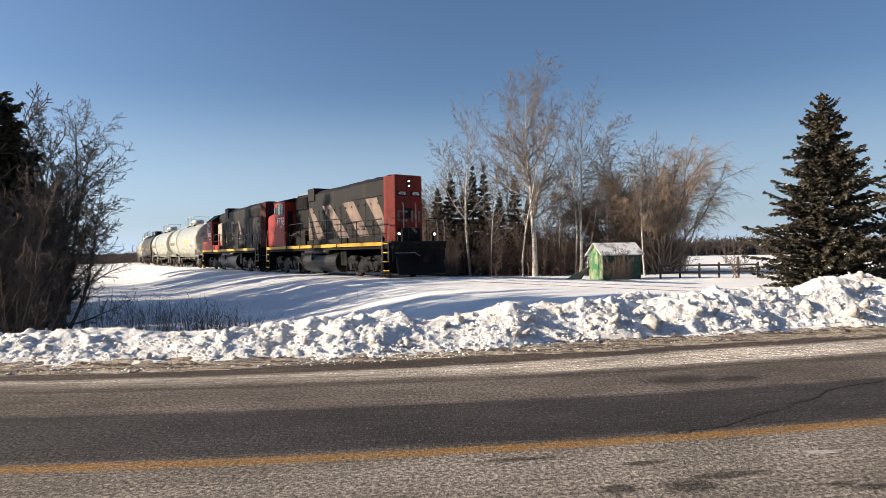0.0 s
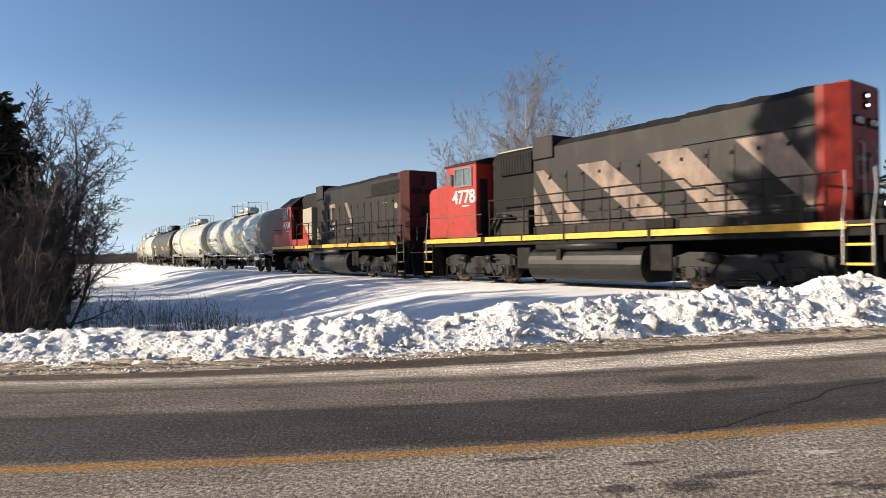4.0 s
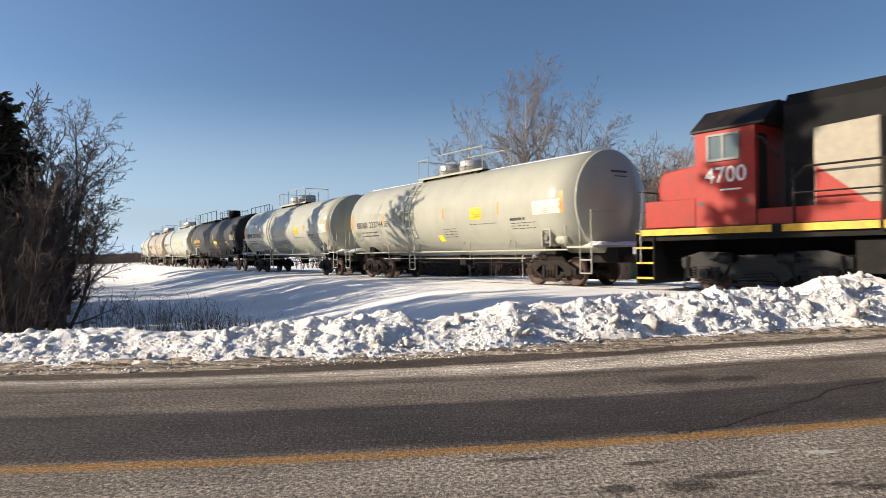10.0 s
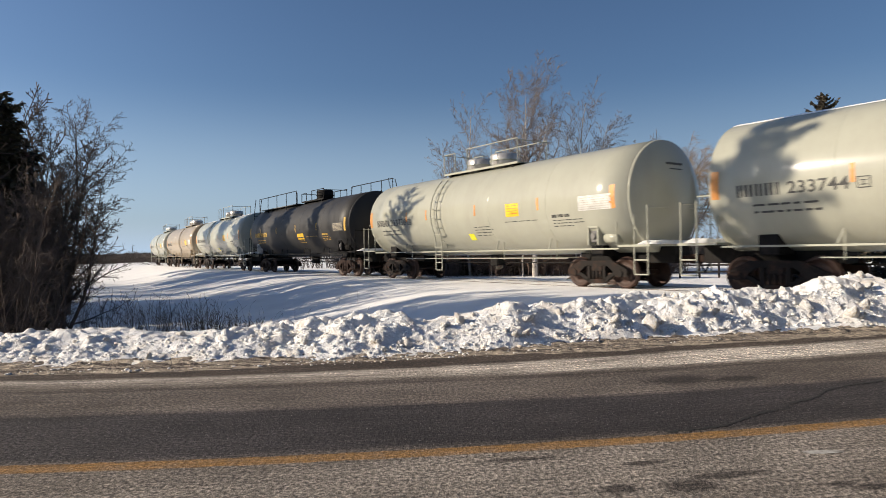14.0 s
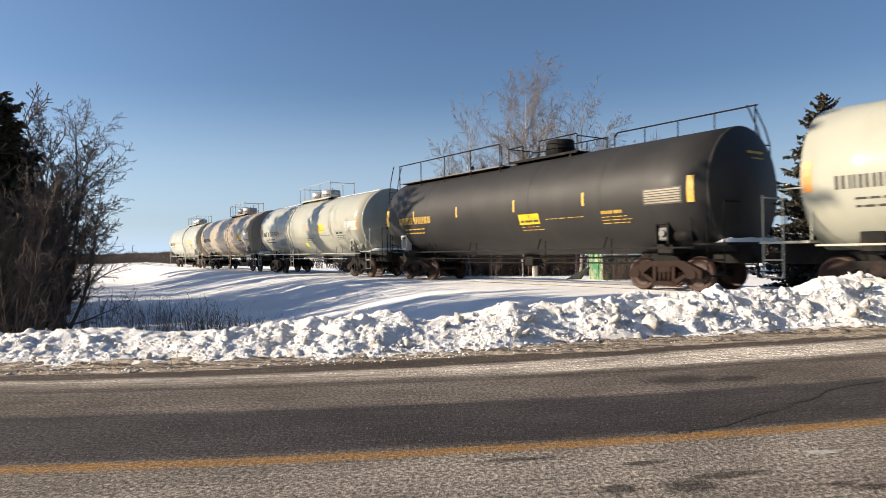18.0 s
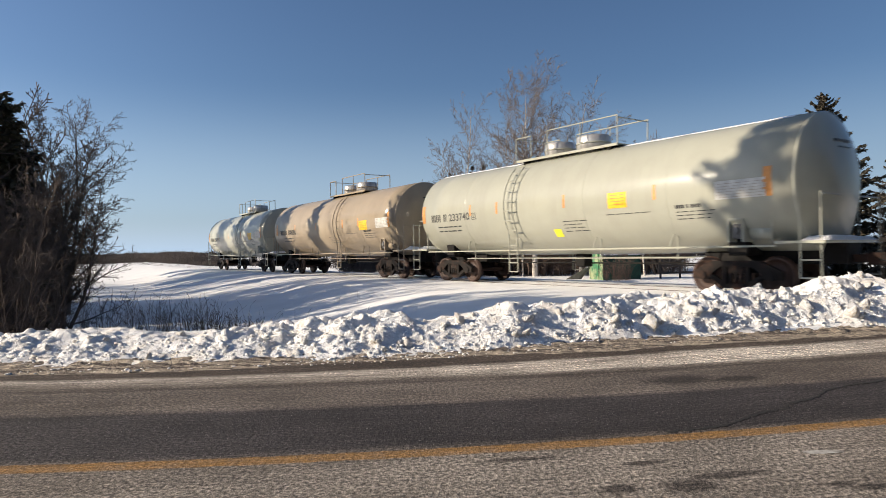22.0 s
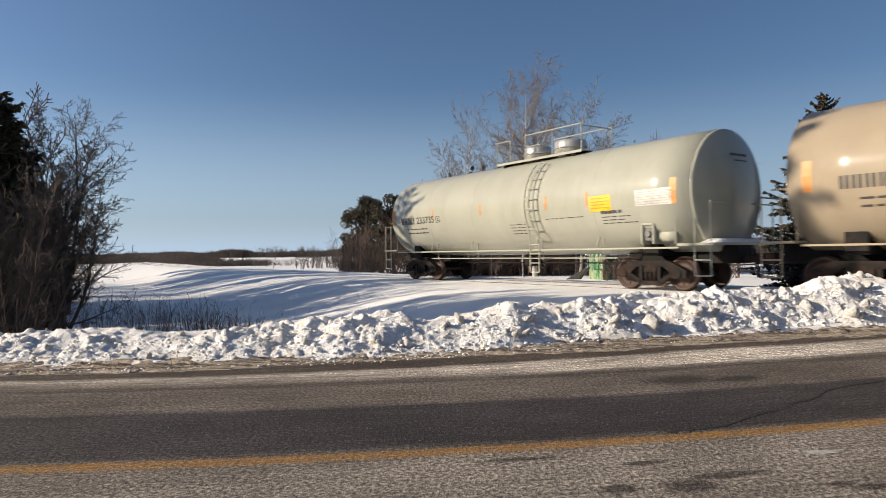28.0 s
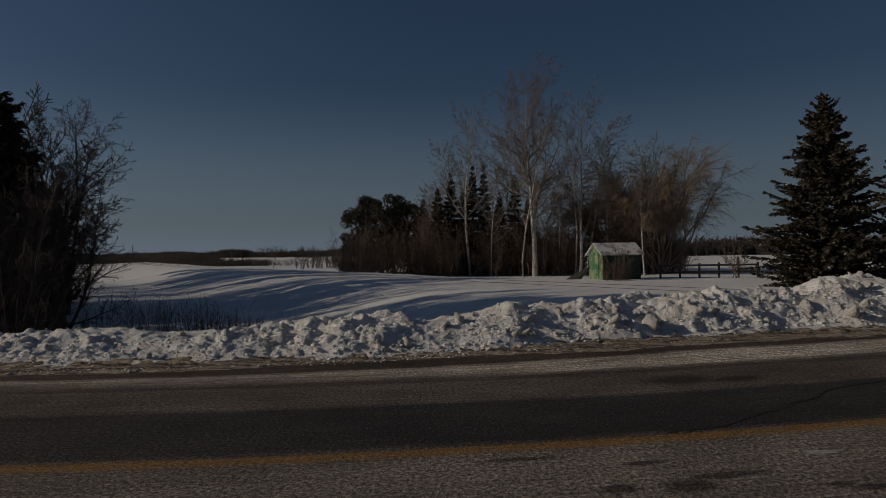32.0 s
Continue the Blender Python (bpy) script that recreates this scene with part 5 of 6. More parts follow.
def locomotive(name, label, mid, wide):
    """A four-axle hood locomotive running long hood first; the cab is at the rear."""
    lo = holder(name, label, "locomotive", "locomotives of the train")
    SK = -1.0  # the road's side
    # frame
    part("frame", boxes((-8.35, 8.35, -1.42, 1.42, 1.36, 1.60), (-7.6, 7.6, -0.5, 0.5, 0.95, 1.36)), UNDER, lo)
    part("walkway", boxes((-8.3, 8.3, -1.5, 1.5, 1.60, 1.68)), BLACK, lo)
    for s in (-1, 1):
        part("sill_stripe", boxes((-8.1, 7.35, *sorted((s * 1.502, s * 1.515)), 1.50, 1.665)), YELLOW, lo, "yellow stripe with worn gaps")
        # a few grimy interruptions of the stripe
        for x0, x1 in ((-4.62, -4.38), (-2.5, -2.42), (-0.6, -0.5), (2.5, 2.62)):
            part("stripe_gap", boxes((x0, x1, *sorted((s * 1.516, s * 1.522)), 1.46, 1.67)), UNDER, lo)
    # hood
    top = 4.79 if wide else 4.84
    bm = bmesh.new()
    prism(bm, [(-0.92, 1.68), (-0.92, top - 0.22), (-0.66, top), (0.66, top), (0.92, top - 0.22), (0.92, 1.68)], -2.45, 6.85)
    hood = part("hood", bm, BLACK if wide else HOOD_GREY, lo)
    bm = bmesh.new()
    prism(bm, [(-0.9, 1.68), (-0.9, 4.45), (-0.70, 4.74), (0.70, 4.74), (0.9, 4.45), (0.9, 1.68)], -4.6, -2.45)
    part("cab_end_hood", bm, GRILLE, lo, "dark recessed intake section behind the cab")
    # radiator overhang at the far end, flared
    bm = bmesh.new()
    prism(bm, [(-0.965, 3.9), (-0.965, top - 0.18), (-0.68, top + 0.03), (0.68, top + 0.03), (0.965, top - 0.18), (0.965, 3.9)], 3.2, 6.72)
    part("radiator_housing", bm, BLACK if wide else HOOD_GREY, lo)
    for s in (-1, 1):
        if not wide:
            g = part("radiator_grille", boxes((4.05, 6.70, *sorted((s * 0.966, s * 0.978)), 3.92, 4.50)), GRILLE, lo, "dark radiator grille")
            for k in range(14):
                part("slat", boxes((4.08, 6.67, *sorted((s * 0.979, s * 0.99)), 3.94 + k * 0.04, 3.952 + k * 0.04)), GRILLE, g)
        # hood doors
        n = 13
        for k in range(n):
            x0 = -2.3 + k * 0.70
            d = part("hood_door", boxes((x0, x0 + 0.67, *sorted((s * 0.92, s * 0.938)), 1.98, 3.72), bevel=0.006), BLACK if wide else HOOD_GREY, lo)
            for z in (3.50, 2.35):
                part("latch", boxes((x0 + 0.56, x0 + 0.64, *sorted((s * 0.938, s * 0.962)), z, z + 0.09)), GRILLE, d)
        part("battery_box", boxes((-2.3, 6.6, *sorted((s * 0.94, s * 1.12)), 1.685, 1.94), bevel=0.02), BLACK if wide else HOOD_GREY, lo)
        part("blower_duct", boxes((2.2, 3.1, *sorted((s * 1.121, s * 1.2)), 1.70, 1.98), bevel=0.03), GRILLE, lo)
    # exhaust, raised box and fans on the roof
    part("raised_box", boxes((-2.44, -1.5, -0.99, 0.99, 4.22, 5.0 if not wide else 4.96), bevel=0.03), BLACK if wide else HOOD_GREY, lo)
    part("roof_walk", boxes((-1.3, 3.1, -0.35, 0.35, top + 0.01, top + 0.07)), GRILLE, lo)
    bm = bmesh.new()
    box(bm, 1.6, 2.3, -0.3, 0.3, top, top + 0.12, bevel=0.04)
    part("exhaust_stack", bm, GRILLE, lo)
    for k in (3.85, 4.95, 6.05):
        bm = bmesh.new()
        lathe(bm, [(top + 0.02, 0.46), (top + 0.10, 0.48), (top + 0.13, 0.41), (top + 0.11, 0.1)], 24, "z", (k, 0, 0))
        part("cooling_fan", bm, GRILLE, lo, "black roof fan housing")
    # front end of the long hood
    # the leading unit's end takes the red with shade mixed into the paint
    end_red = RED_SHADED if wide else RED_SOOT
    e = part("end_panel", boxes((6.85, 7.13, -0.72, 0.72, 1.68, top + 0.02), bevel=0.02), end_red, lo, "red hood end" if wide else "soot-darkened red hood end")
    for s in (-1, 1):
        bm = bmesh.new()
        prism_pts = [(6.60, s * 0.972), (6.76, s * 0.972), (7.14, s * 0.74), (7.14, s * 0.64), (6.60, s * 0.88)]
        lo_ = [bm.verts.new((x, y, 1.69)) for x, y in prism_pts]
        hi_ = [bm.verts.new((x, y, top - 0.04)) for x, y in prism_pts]
        bm.faces.new(lo_), bm.faces.new(hi_[::-1])
        for i in range(5):
            bm.faces.new((lo_[i], hi_[i], hi_[(i + 1) % 5], lo_[(i + 1) % 5]))
        bmesh.ops.recalc_face_normals(bm, faces=bm.faces[:])
        part("corner_panel", bm, end_red, lo, "red chamfered hood corner")
    bm = bmesh.new()
    box(bm, 7.13, 7.19, -0.62, -0.12, 3.82, 4.04, bevel=0.01)
    part("number_board", bm, GRILLE, lo, "dark number board")
    bm = bmesh.new()
    box(bm, 7.13, 7.19, 0.12, 0.62, 3.82, 4.04, bevel=0.01)
    part("number_board", bm, GRILLE, lo, "dark number board")
    if wide:
        for k in (-0.37, 0.37):
            writing("4778", 0.19, WHITE, lo, pose(7.194, k, 3.93, 90, 0, 90), "white number on the dark board")
    part("end_door", boxes((7.13, 7.165, -0.28, 0.28, 1.75, 3.55), bevel=0.01), end_red, lo)
    part("door_window", boxes((7.166, 7.175, -0.2, 0.2, 2.8, 3.25)), GRILLE, lo)
    if wide:
        # worn white emblem as plain bent bars
        part("emblem", boxes((7.176, 7.182, -0.62, -0.50, 2.62, 3.14), (7.176, 7.182, -0.50, -0.08, 3.04, 3.14), (7.176, 7.182, -0.50, -0.08, 2.62, 2.72)), CREAM, lo, "faded emblem stroke")
        part("emblem", boxes((7.176, 7.182, 0.12, 0.22, 2.62, 3.14), (7.176, 7.182, 0.50, 0.60, 2.62, 3.14), (7.176, 7.182, 0.30, 0.42, 2.74, 3.02)), CREAM, lo, "faded emblem stroke")
        for k in (-0.34, 0.34):
            part("grab_rail", bar([(7.14, k, 3.5), (7.26, k, 3.4), (7.26, k, 2.1), (7.14, k, 1.95)], 0.016), STEEL, lo, "pale door grab rail")
    for k in (4.30, 4.52):
        bm = bmesh.new()
        lathe(bm, [(7.13, 0.09), (7.2, 0.10), (7.21, 0.07)], 16, "x", (0, 0, k))
        h = part("headlight", bm, GRILLE, lo)
        if wide:
            bm = bmesh.new()
            lathe(bm, [(7.208, 0.045), (7.216, 0.03)], 12, "x", (0, 0, k))
            part("lens", bm, LAMP, h, "lit headlamp")
    if wide:
        for k in (-0.95, 0.95):
            bm = bmesh.new()
            lathe(bm, [(7.9, 0.10), (8.06, 0.115), (8.07, 0.08)], 16, "x", (0, k, 2.02))
            box(bm, 7.9, 8.0, k - 0.04, k + 0.04, 1.68, 1.95)
            h = part("ditch_light", bm, GRILLE, lo)
            bm = bmesh.new()
            lathe(bm, [(8.068, 0.06), (8.076, 0.04)], 12, "x", (0, k, 2.02))
            part("lens", bm, LAMP, h, "lit ditch lamp")
    # cab
    if wide:
        cab_x0, cab_x1, cab_w, eave, ridge = -6.7, -4.9, 1.46, 4.42, 4.66
        bm = bmesh.new()
        slab(bm, [(-7.95, 1.69), (-7.95, 3.50), (-7.80, 3.66), (-6.70, 3.80), (-6.70, 1.69)], -1.45, 1.45)
        bmesh.ops.bevel(bm, geom=bm.edges[:], offset=0.05, segments=2, profile=0.5, affect="EDGES")
        part("nose", bm, RED, lo, "wide red nose")
        part("seam", boxes((-7.85, -4.62, -1.468, -1.46, 2.50, 2.53), (-7.85, -4.62, 1.46, 1.468, 2.50, 2.53), (-7.9, -4.6, -1.466, -1.455, 1.78, 1.80)), INK, lo)
    else:
        cab_x0, cab_x1, cab_w, eave, ridge = -6.5, -5.0, 1.46, 4.05, 4.66
        bm = bmesh.new()
        slab(bm, [(-8.0, 1.69), (-8.0, 3.05), (-7.85, 3.25), (-6.5, 3.40), (-6.5, 1.69)], -0.80, 0.80)
        bmesh.ops.bevel(bm, geom=bm.edges[:], offset=0.05, segments=2, profile=0.5, affect="EDGES")
        part("nose", bm, RED, lo, "low narrow red nose")
        bm = bmesh.new()
        lathe(bm, [(-8.02, 0.34), (-8.12, 0.34), (-8.12, 0.27), (-8.06, 0.22), (-8.06, 0.1), (-8.12, 0.08)], 20, "x", (0, -0.35, 2.75))
        part("headlight_drum", bm, RED, lo, "round red bell housing")
        part("deck_box", boxes((-8.0, -6.52, -1.44, -0.82, 1.69, 2.42), (-8.0, -6.52, 0.82, 1.44, 1.69, 2.42), bevel=0.03), RED, lo)
    bm = bmesh.new()
    prism(bm, [(-cab_w, 1.69), (-cab_w, eave), (cab_w, eave), (cab_w, 1.69)], cab_x0, cab_x1)
    cab = part("cab", bm, RED, lo, "bright red cab")
    bm = bmesh.new()
    inner = 0.85 if wide else 0.80
    prism(bm, [(-cab_w - 0.05, eave), (-cab_w - 0.05, eave + 0.05), (-inner, ridge), (inner, ridge), (cab_w + 0.05, eave + 0.05), (cab_w + 0.05, eave)], cab_x0 - 0.10, cab_x1 + (0.06 if wide else 0.25))
    part("cab_roof", bm, BLACK, lo, "sooty black cab roof")
    if wide:
        part("roof_hatch", boxes((-6.3, -5.0, -0.3, 0.3, ridge, ridge + 0.06), bevel=0.01), PANEL_TAN, lo)
    wz0, wz1, wx0, wx1 = (3.66, 4.28, -6.20, -5.12) if wide else (3.34, 3.90, -6.18, -5.34)
    wm = (wx0 + wx1) / 2
    for s in (-1, 1):
        o0, o1 = sorted((s * 1.461, s * 1.50))
        fr = part("window_frame", boxes((wx0, wx1, o0, o1, wz0 - 0.06, wz0), (wx0, wx1, o0, o1, wz1, wz1 + 0.05), (wx0, wx0 + 0.07, o0, o1, wz0, wz1), (wx1 - 0.07, wx1, o0, o1, wz0, wz1), (wm - 0.03, wm + 0.03, o0, o1, wz0, wz1)), WINDOW_GREY, lo, "grey metal window frame")
        for a, b in ((wx0 + 0.07, wm - 0.03), (wm + 0.03, wx1 - 0.07)):
            part("pane", boxes((a, b, *sorted((s * 1.462, s * 1.474)), wz0, wz1)), GLASS, fr)
        if wide:
            part("mirror", boxes((-6.46, -6.30, *sorted((s * 1.47, s * 1.58)), 3.72, 4.12), bevel=0.01), GLASS, lo)
        part("grab_iron", bar([(cab_x1 + 0.02, s * 1.47, 3.0), (cab_x1 + 0.06, s * 1.53, 2.95), (cab_x1 + 0.06, s * 1.53, 1.9)], 0.014), BLACK, lo)
        for k in (-6.45, -5.3):
            part("step_hole", boxes((k, k + 0.16, *sorted((s * 1.462, s * 1.466)), 2.22, 2.30)), INK, lo)
    part("cab_door", boxes((cab_x1, cab_x1 + 0.03, -1.3, -0.95, 1.75, 3.85)), BLACK, lo)
    # number on the cab's side
    if wide:
        writing("4778", 0.70, WHITE, lo, pose(-5.66, -1.467, 3.2, 90, 0, 0), "white painted number")
        part("small_lettering", boxes((-5.75, -5.35, -1.466, -1.461, 2.86, 2.90)), WHITE, lo)
    else:
        writing("4700", 0.54, WHITE, lo, pose(-5.72, -1.467, 2.92, 90, 0, 0), "white painted number")
        part("small_lettering", boxes((-5.85, -5.35, -1.466, -1.461, 2.55, 2.59)), WHITE, lo)
    # cabinet between cab and hood
    if wide:
        part("equipment_cabinet", boxes((-4.2, -2.5, -1.15, 1.15, 1.69, 2.55), bevel=0.04), BLACK, lo)
        part("air_pipe", bar([(-4.3, -1.3, 1.9), (-3.9, -1.3, 2.4), (-3.2, -1.3, 2.35)], 0.07, 8), TANK_GREY, lo)
        part("filter_grille", boxes((-4.1, -2.5, -0.99, -0.91, 3.85, 4.55), (-4.1, -2.5, 0.91, 0.99, 3.85, 4.55)), GRILLE, lo)
        part("filter_trim", boxes((-4.45, -2.46, -0.78, -0.74, 4.72, 4.76), (-4.45, -2.46, 0.74, 0.78, 4.72, 4.76)), PANEL_TAN, lo, "pale edge strip")
        for k in range(11):
            part("louvre", boxes((-4.1 + 0.145 * k, -4.03 + 0.145 * k, -1.01, -0.992, 3.87, 4.53)), UNDER, lo)
    else:
        bm = bmesh.new()
        slab(bm, [(-3.85, 1.69), (-3.85, 3.80), (-2.55, 3.86), (-2.55, 1.69)], -1.22, 1.22)
        bmesh.ops.bevel(bm, geom=bm.edges[:], offset=0.06, segments=2, profile=0.5, affect="EDGES")
        part("equipment_cabinet", bm, PANEL_TAN, lo, "faded cream cabinet with a red lower corner")
        bm = bmesh.new()
        slab(bm, [(-3.80, 1.72), (-3.80, 2.95), (-2.62, 1.95), (-2.62, 1.72)], -1.228, -1.222)
        part("paint_corner", bm, RED, lo)
        part("low_panel", boxes((-4.98, -2.5, -1.43, -1.40, 1.69, 2.05)), RED, lo, "low red panel below the cab door")
        part("cab_door_rail", bar([(-4.97, -1.47, 3.75), (-4.8, -1.5, 3.7), (-4.6, -1.5, 3.35), (-4.45, -1.47, 3.2)], 0.022), BLACK, lo)
    # paint on the hood's sides
    if wide:
        for s in (-1, 1):
            for a, b, c, d in ((-3.07 + 0.75, -1.95, -1.12, 0.0), (-0.49, 0.64, 1.75, 2.88), (2.12, 3.37, 4.0, 5.1), (4.70, 5.85, 6.5, 6.6)):
                bm = bmesh.new()
                slab(bm, [(a, 3.84), (b, 3.84), (d, 2.0 if d < 6 else 2.72), (c, 2.0)], *sorted((s * 0.939, s * 0.944)))
                part("stripe", bm, CREAM, lo, "faded pinkish-cream diagonal stripe")
            bm = bmesh.new()
            slab(bm, [(-2.42, 3.35), (-2.42, 2.0), (-1.75, 2.0)], *sorted((s * 0.939, s * 0.944)))
            part("stripe", bm, CREAM, lo, "faded pinkish-cream diagonal stripe")
    else:
        # worn remains of big white strokes
        part("worn_stroke", boxes((-0.72, -0.45, -0.945, -0.939, 2.75, 3.84), (-0.45, -0.02, -0.945, -0.939, 3.66, 3.86), (-0.45, -0.05, -0.945, -0.939, 2.72, 2.86)), CREAM, lo, "worn white bent stroke")
        bm = bmesh.new()
        slab(bm, [(1.10, 3.82), (1.42, 3.82), (2.05, 2.72), (1.78, 2.72)], -0.945, -0.939)
        part("worn_stroke", bm, CREAM, lo, "worn white slanting stroke")
        bm = bmesh.new()
        slab(bm, [(-2.42, 2.75), (-2.42, 2.0), (-1.85, 2.0)], -0.945, -0.939)
        part("worn_stroke", bm, CREAM, lo, "worn white corner")
        bm = bmesh.new()
        lathe(bm, [(-0.945, 0.135), (-0.939, 0.135)], 20, "y", (6.3, 0, 3.32))
        part("round_mark", bm, PANEL_TAN, lo, "round white mark")
        for a, b, c, d in ((-0.7, -0.5, 2.42, 2.58), (-0.45, -0.2, 2.45, 2.56), (5.2, 5.45, 3.5, 3.55), (1.3, 1.7, 2.46, 2.50), (1.8, 2.1, 2.46, 2.50)):
            part("small_lettering", boxes((a, b, -0.945, -0.939, c, d)), PANEL_TAN, lo)
    # handrails
    for s in (-1, 1):
        y = s * 1.47
        if wide:
            pts = [(-4.2, y, 2.95), (3.6, y, 2.95), (3.85, y, 2.72), (7.2, y, 2.72)]
        else:
            pts = [(-4.2, y, 2.62), (-3.9, y, 2.92), (4.1, y, 2.92), (4.4, y, 2.62), (7.2, y, 2.62)]
        posts = [(x, y, 2.93 if x < 4 else (2.72 if wide else 2.62)) for x in (-4.15, -2.4, -0.6, 1.2, 3.0, 4.75, 6.5)]
        railing(lo, pts, 1.68, posts)
        part("handrail", bar([(-4.15, y, 2.3 if wide else 2.35), (6.5, y, 2.3)], 0.02), BLACK, lo)
        # corner grab rails and steps
        for x, w in ((8.05, 1), (7.32, 1), (-8.1, -1)):
            part("grab_rail", bar([(x, y * 0.985, 2.75), (x + 0.05, y * 1.02, 2.3), (x - 0.03, y * 1.03, 1.75), (x - 0.03, y * 1.03, 0.75)], 0.02), STEEL, lo, "pale corner grab rail")
        for x0, x1 in ((7.36, 8.02), (-8.32, -7.75)):
            st = part("step_well", boxes((x0 - 0.03, x0, *sorted((s * 0.95, s * 1.48)), 0.3, 1.6), (x1, x1 + 0.03, *sorted((s * 0.95, s * 1.48)), 0.3, 1.6), (x0, x1, *sorted((s * 0.95, s * 1.0)), 0.3, 1.6)), UNDER, lo)
            for z in (0.34, 0.75, 1.16, 1.57):
                t = part("tread", boxes((x0, x1, *sorted((s * 1.0, s * 1.47)), z, z + 0.04)), UNDER, st)
                part("step_edge", boxes((x0, x1, *sorted((s * 1.471, s * 1.49)), z - 0.01, z + 0.045)), YELLOW, st, "yellow step edge")
    # end rails, pilots, hoses
    for w in (-1, 1):
        x = w * 8.25
        part("end_rail", bar([(x, -1.4, 2.72), (x, -0.55, 2.72), (x, -0.55, 1.7)], 0.018), UNDER, lo)
        part("end_rail", bar([(x, 1.4, 2.72), (x, 0.55, 2.72), (x, 0.55, 1.7)], 0.018), UNDER, lo)
        bm = bmesh.new()
        slab(bm, [(w * 8.3, 0.95), (w * 8.38, 0.95), (w * 8.42, 0.7), (w * 8.56, 0.2), (w * 8.48, 0.16), (w * 8.3, 0.65)], -1.25, 1.25)
        part("snow_plough", bm, GRILLE, lo, "black pilot plough")
        part("pilot_plate", boxes((*sorted((w * 8.2, w * 8.26)), -1.42, 1.42, 0.8, 1.62), bevel=0.02), UNDER, lo)
        for k in (-1.0, -0.8, 0.8, 1.0):
            part("air_hose", bar([(w * 8.26, k, 1.45), (w * 8.40, k, 1.2), (w * 8.42, k, 0.75)], 0.02), GRILLE, lo)
        coupler(lo, w * 8.95, w)
        part("anticlimber", boxes((*sorted((w * 8.26, w * 8.40)), -0.75, 0.75, 1.40, 1.47), (*sorted((w * 8.26, w * 8.40)), -0.75, 0.75, 1.52, 1.58), bevel=0.01), UNDER, lo)
        part("uncoupling_lever", bar([(w * 8.44, -1.35, 1.15), (w * 8.44, -0.3, 1.15), (w * 8.52, -0.12, 1.0)], 0.016), STEEL, lo)
        part("receptacle", boxes((*sorted((w * 8.26, w * 8.36)), -1.28, -1.12, 1.3, 1.5), (*sorted((w * 8.26, w * 8.36)), 1.12, 1.28, 1.3, 1.5), bevel=0.02), TRUCK_GREY, lo)
        for k in (-0.42, -0.3, 0.3, 0.42):
            part("chain", bar([(w * 8.28, k, 2.3), (w * 8.3, k * 0.5, 2.08)], 0.012), STEEL, lo)
        for k in (-0.6, -0.45, 0.45, 0.6):
            part("air_hose", bar([(w * 8.4, k, 1.1), (w * 8.62, k, 0.8), (w * 8.66, k, 0.5)], 0.022), GRILLE, lo)
        part("platform_box", boxes((*sorted((w * 7.3, w * 7.45)), -0.5, 0.5, 1.69, 2.3), bevel=0.02), GRILLE, lo)
    # under the frame
    bm = bmesh.new()
    tank_edge = [(-1.43 + 0.42 * (1 - math.sin(w)), 0.72 - 0.52 * math.cos(w)) for w in np.linspace(0, math.pi, 13)]
    prism(bm, tank_edge + [(-y, z) for y, z in reversed(tank_edge)], -2.25, 2.2)
    part("fuel_tank", bm, TANK_GREY, lo, "dusty grey fuel tank")
    for s in (-1, 1):
        bm = bmesh.new()
        rod(bm, (-1.9, s * 1.3, 1.28), (1.4, s * 1.3, 1.28), 0.13, 12)
        part("air_reservoir", bm, TANK_GREY, lo)
        part("filler", boxes((-0.95, -0.75, *sorted((s * 1.4, s * 1.47)), 0.85, 1.2), bevel=0.02), UNDER, lo)
    for a, b in ((-3.05, -2.4), (2.35, 3.05)):
        part("equipment_box", boxes((a, b, -1.2, 1.2, 0.55, 1.3), bevel=0.03), UNDER, lo)
    part("centre_sill", boxes((-8.2, 8.2, -0.5, 0.5, 0.9, 1.35)), UNDER, lo)
    loco_bogie(lo, -5.18)
    loco_bogie(lo, 5.18)
    part("horn", boxes((-3.9, -3.5, -0.2, 0.2, 4.74, 4.84), bevel=0.02), UNDER, lo)
    part("antenna", bar([(-5.9, 0.3, ridge), (-5.9, 0.3, ridge + 0.25)], 0.02), BLACK, lo)
    # the ends reach a little further out than the even plan above
    was = (-8.95, -8.0, 6.7, 7.13, 8.02, 8.95)
    now = (-8.95, -8.0, 6.9, 7.42, 8.12, 8.95) if wide else (-8.95, -8.15, 6.98, 7.44, 8.16, 8.95)
    for ob in lo.children_recursive:
        up = ob
        while up.parent and up.parent != lo:
            up = up.parent
        if up.name.startswith("bogie"):
            continue
        x0 = ob.matrix_basis.translation.x
        if abs(x0) > 0.01:
            ob.matrix_basis = Matrix.Translation((float(np.interp(x0, was, now)) - x0, 0, 0)) @ ob.matrix_basis
            continue
        for p in ob.data.vertices:
            p.co.x = float(np.interp(p.co.x, was, now))
    MOVERS.append((lo, mid))
    return lo


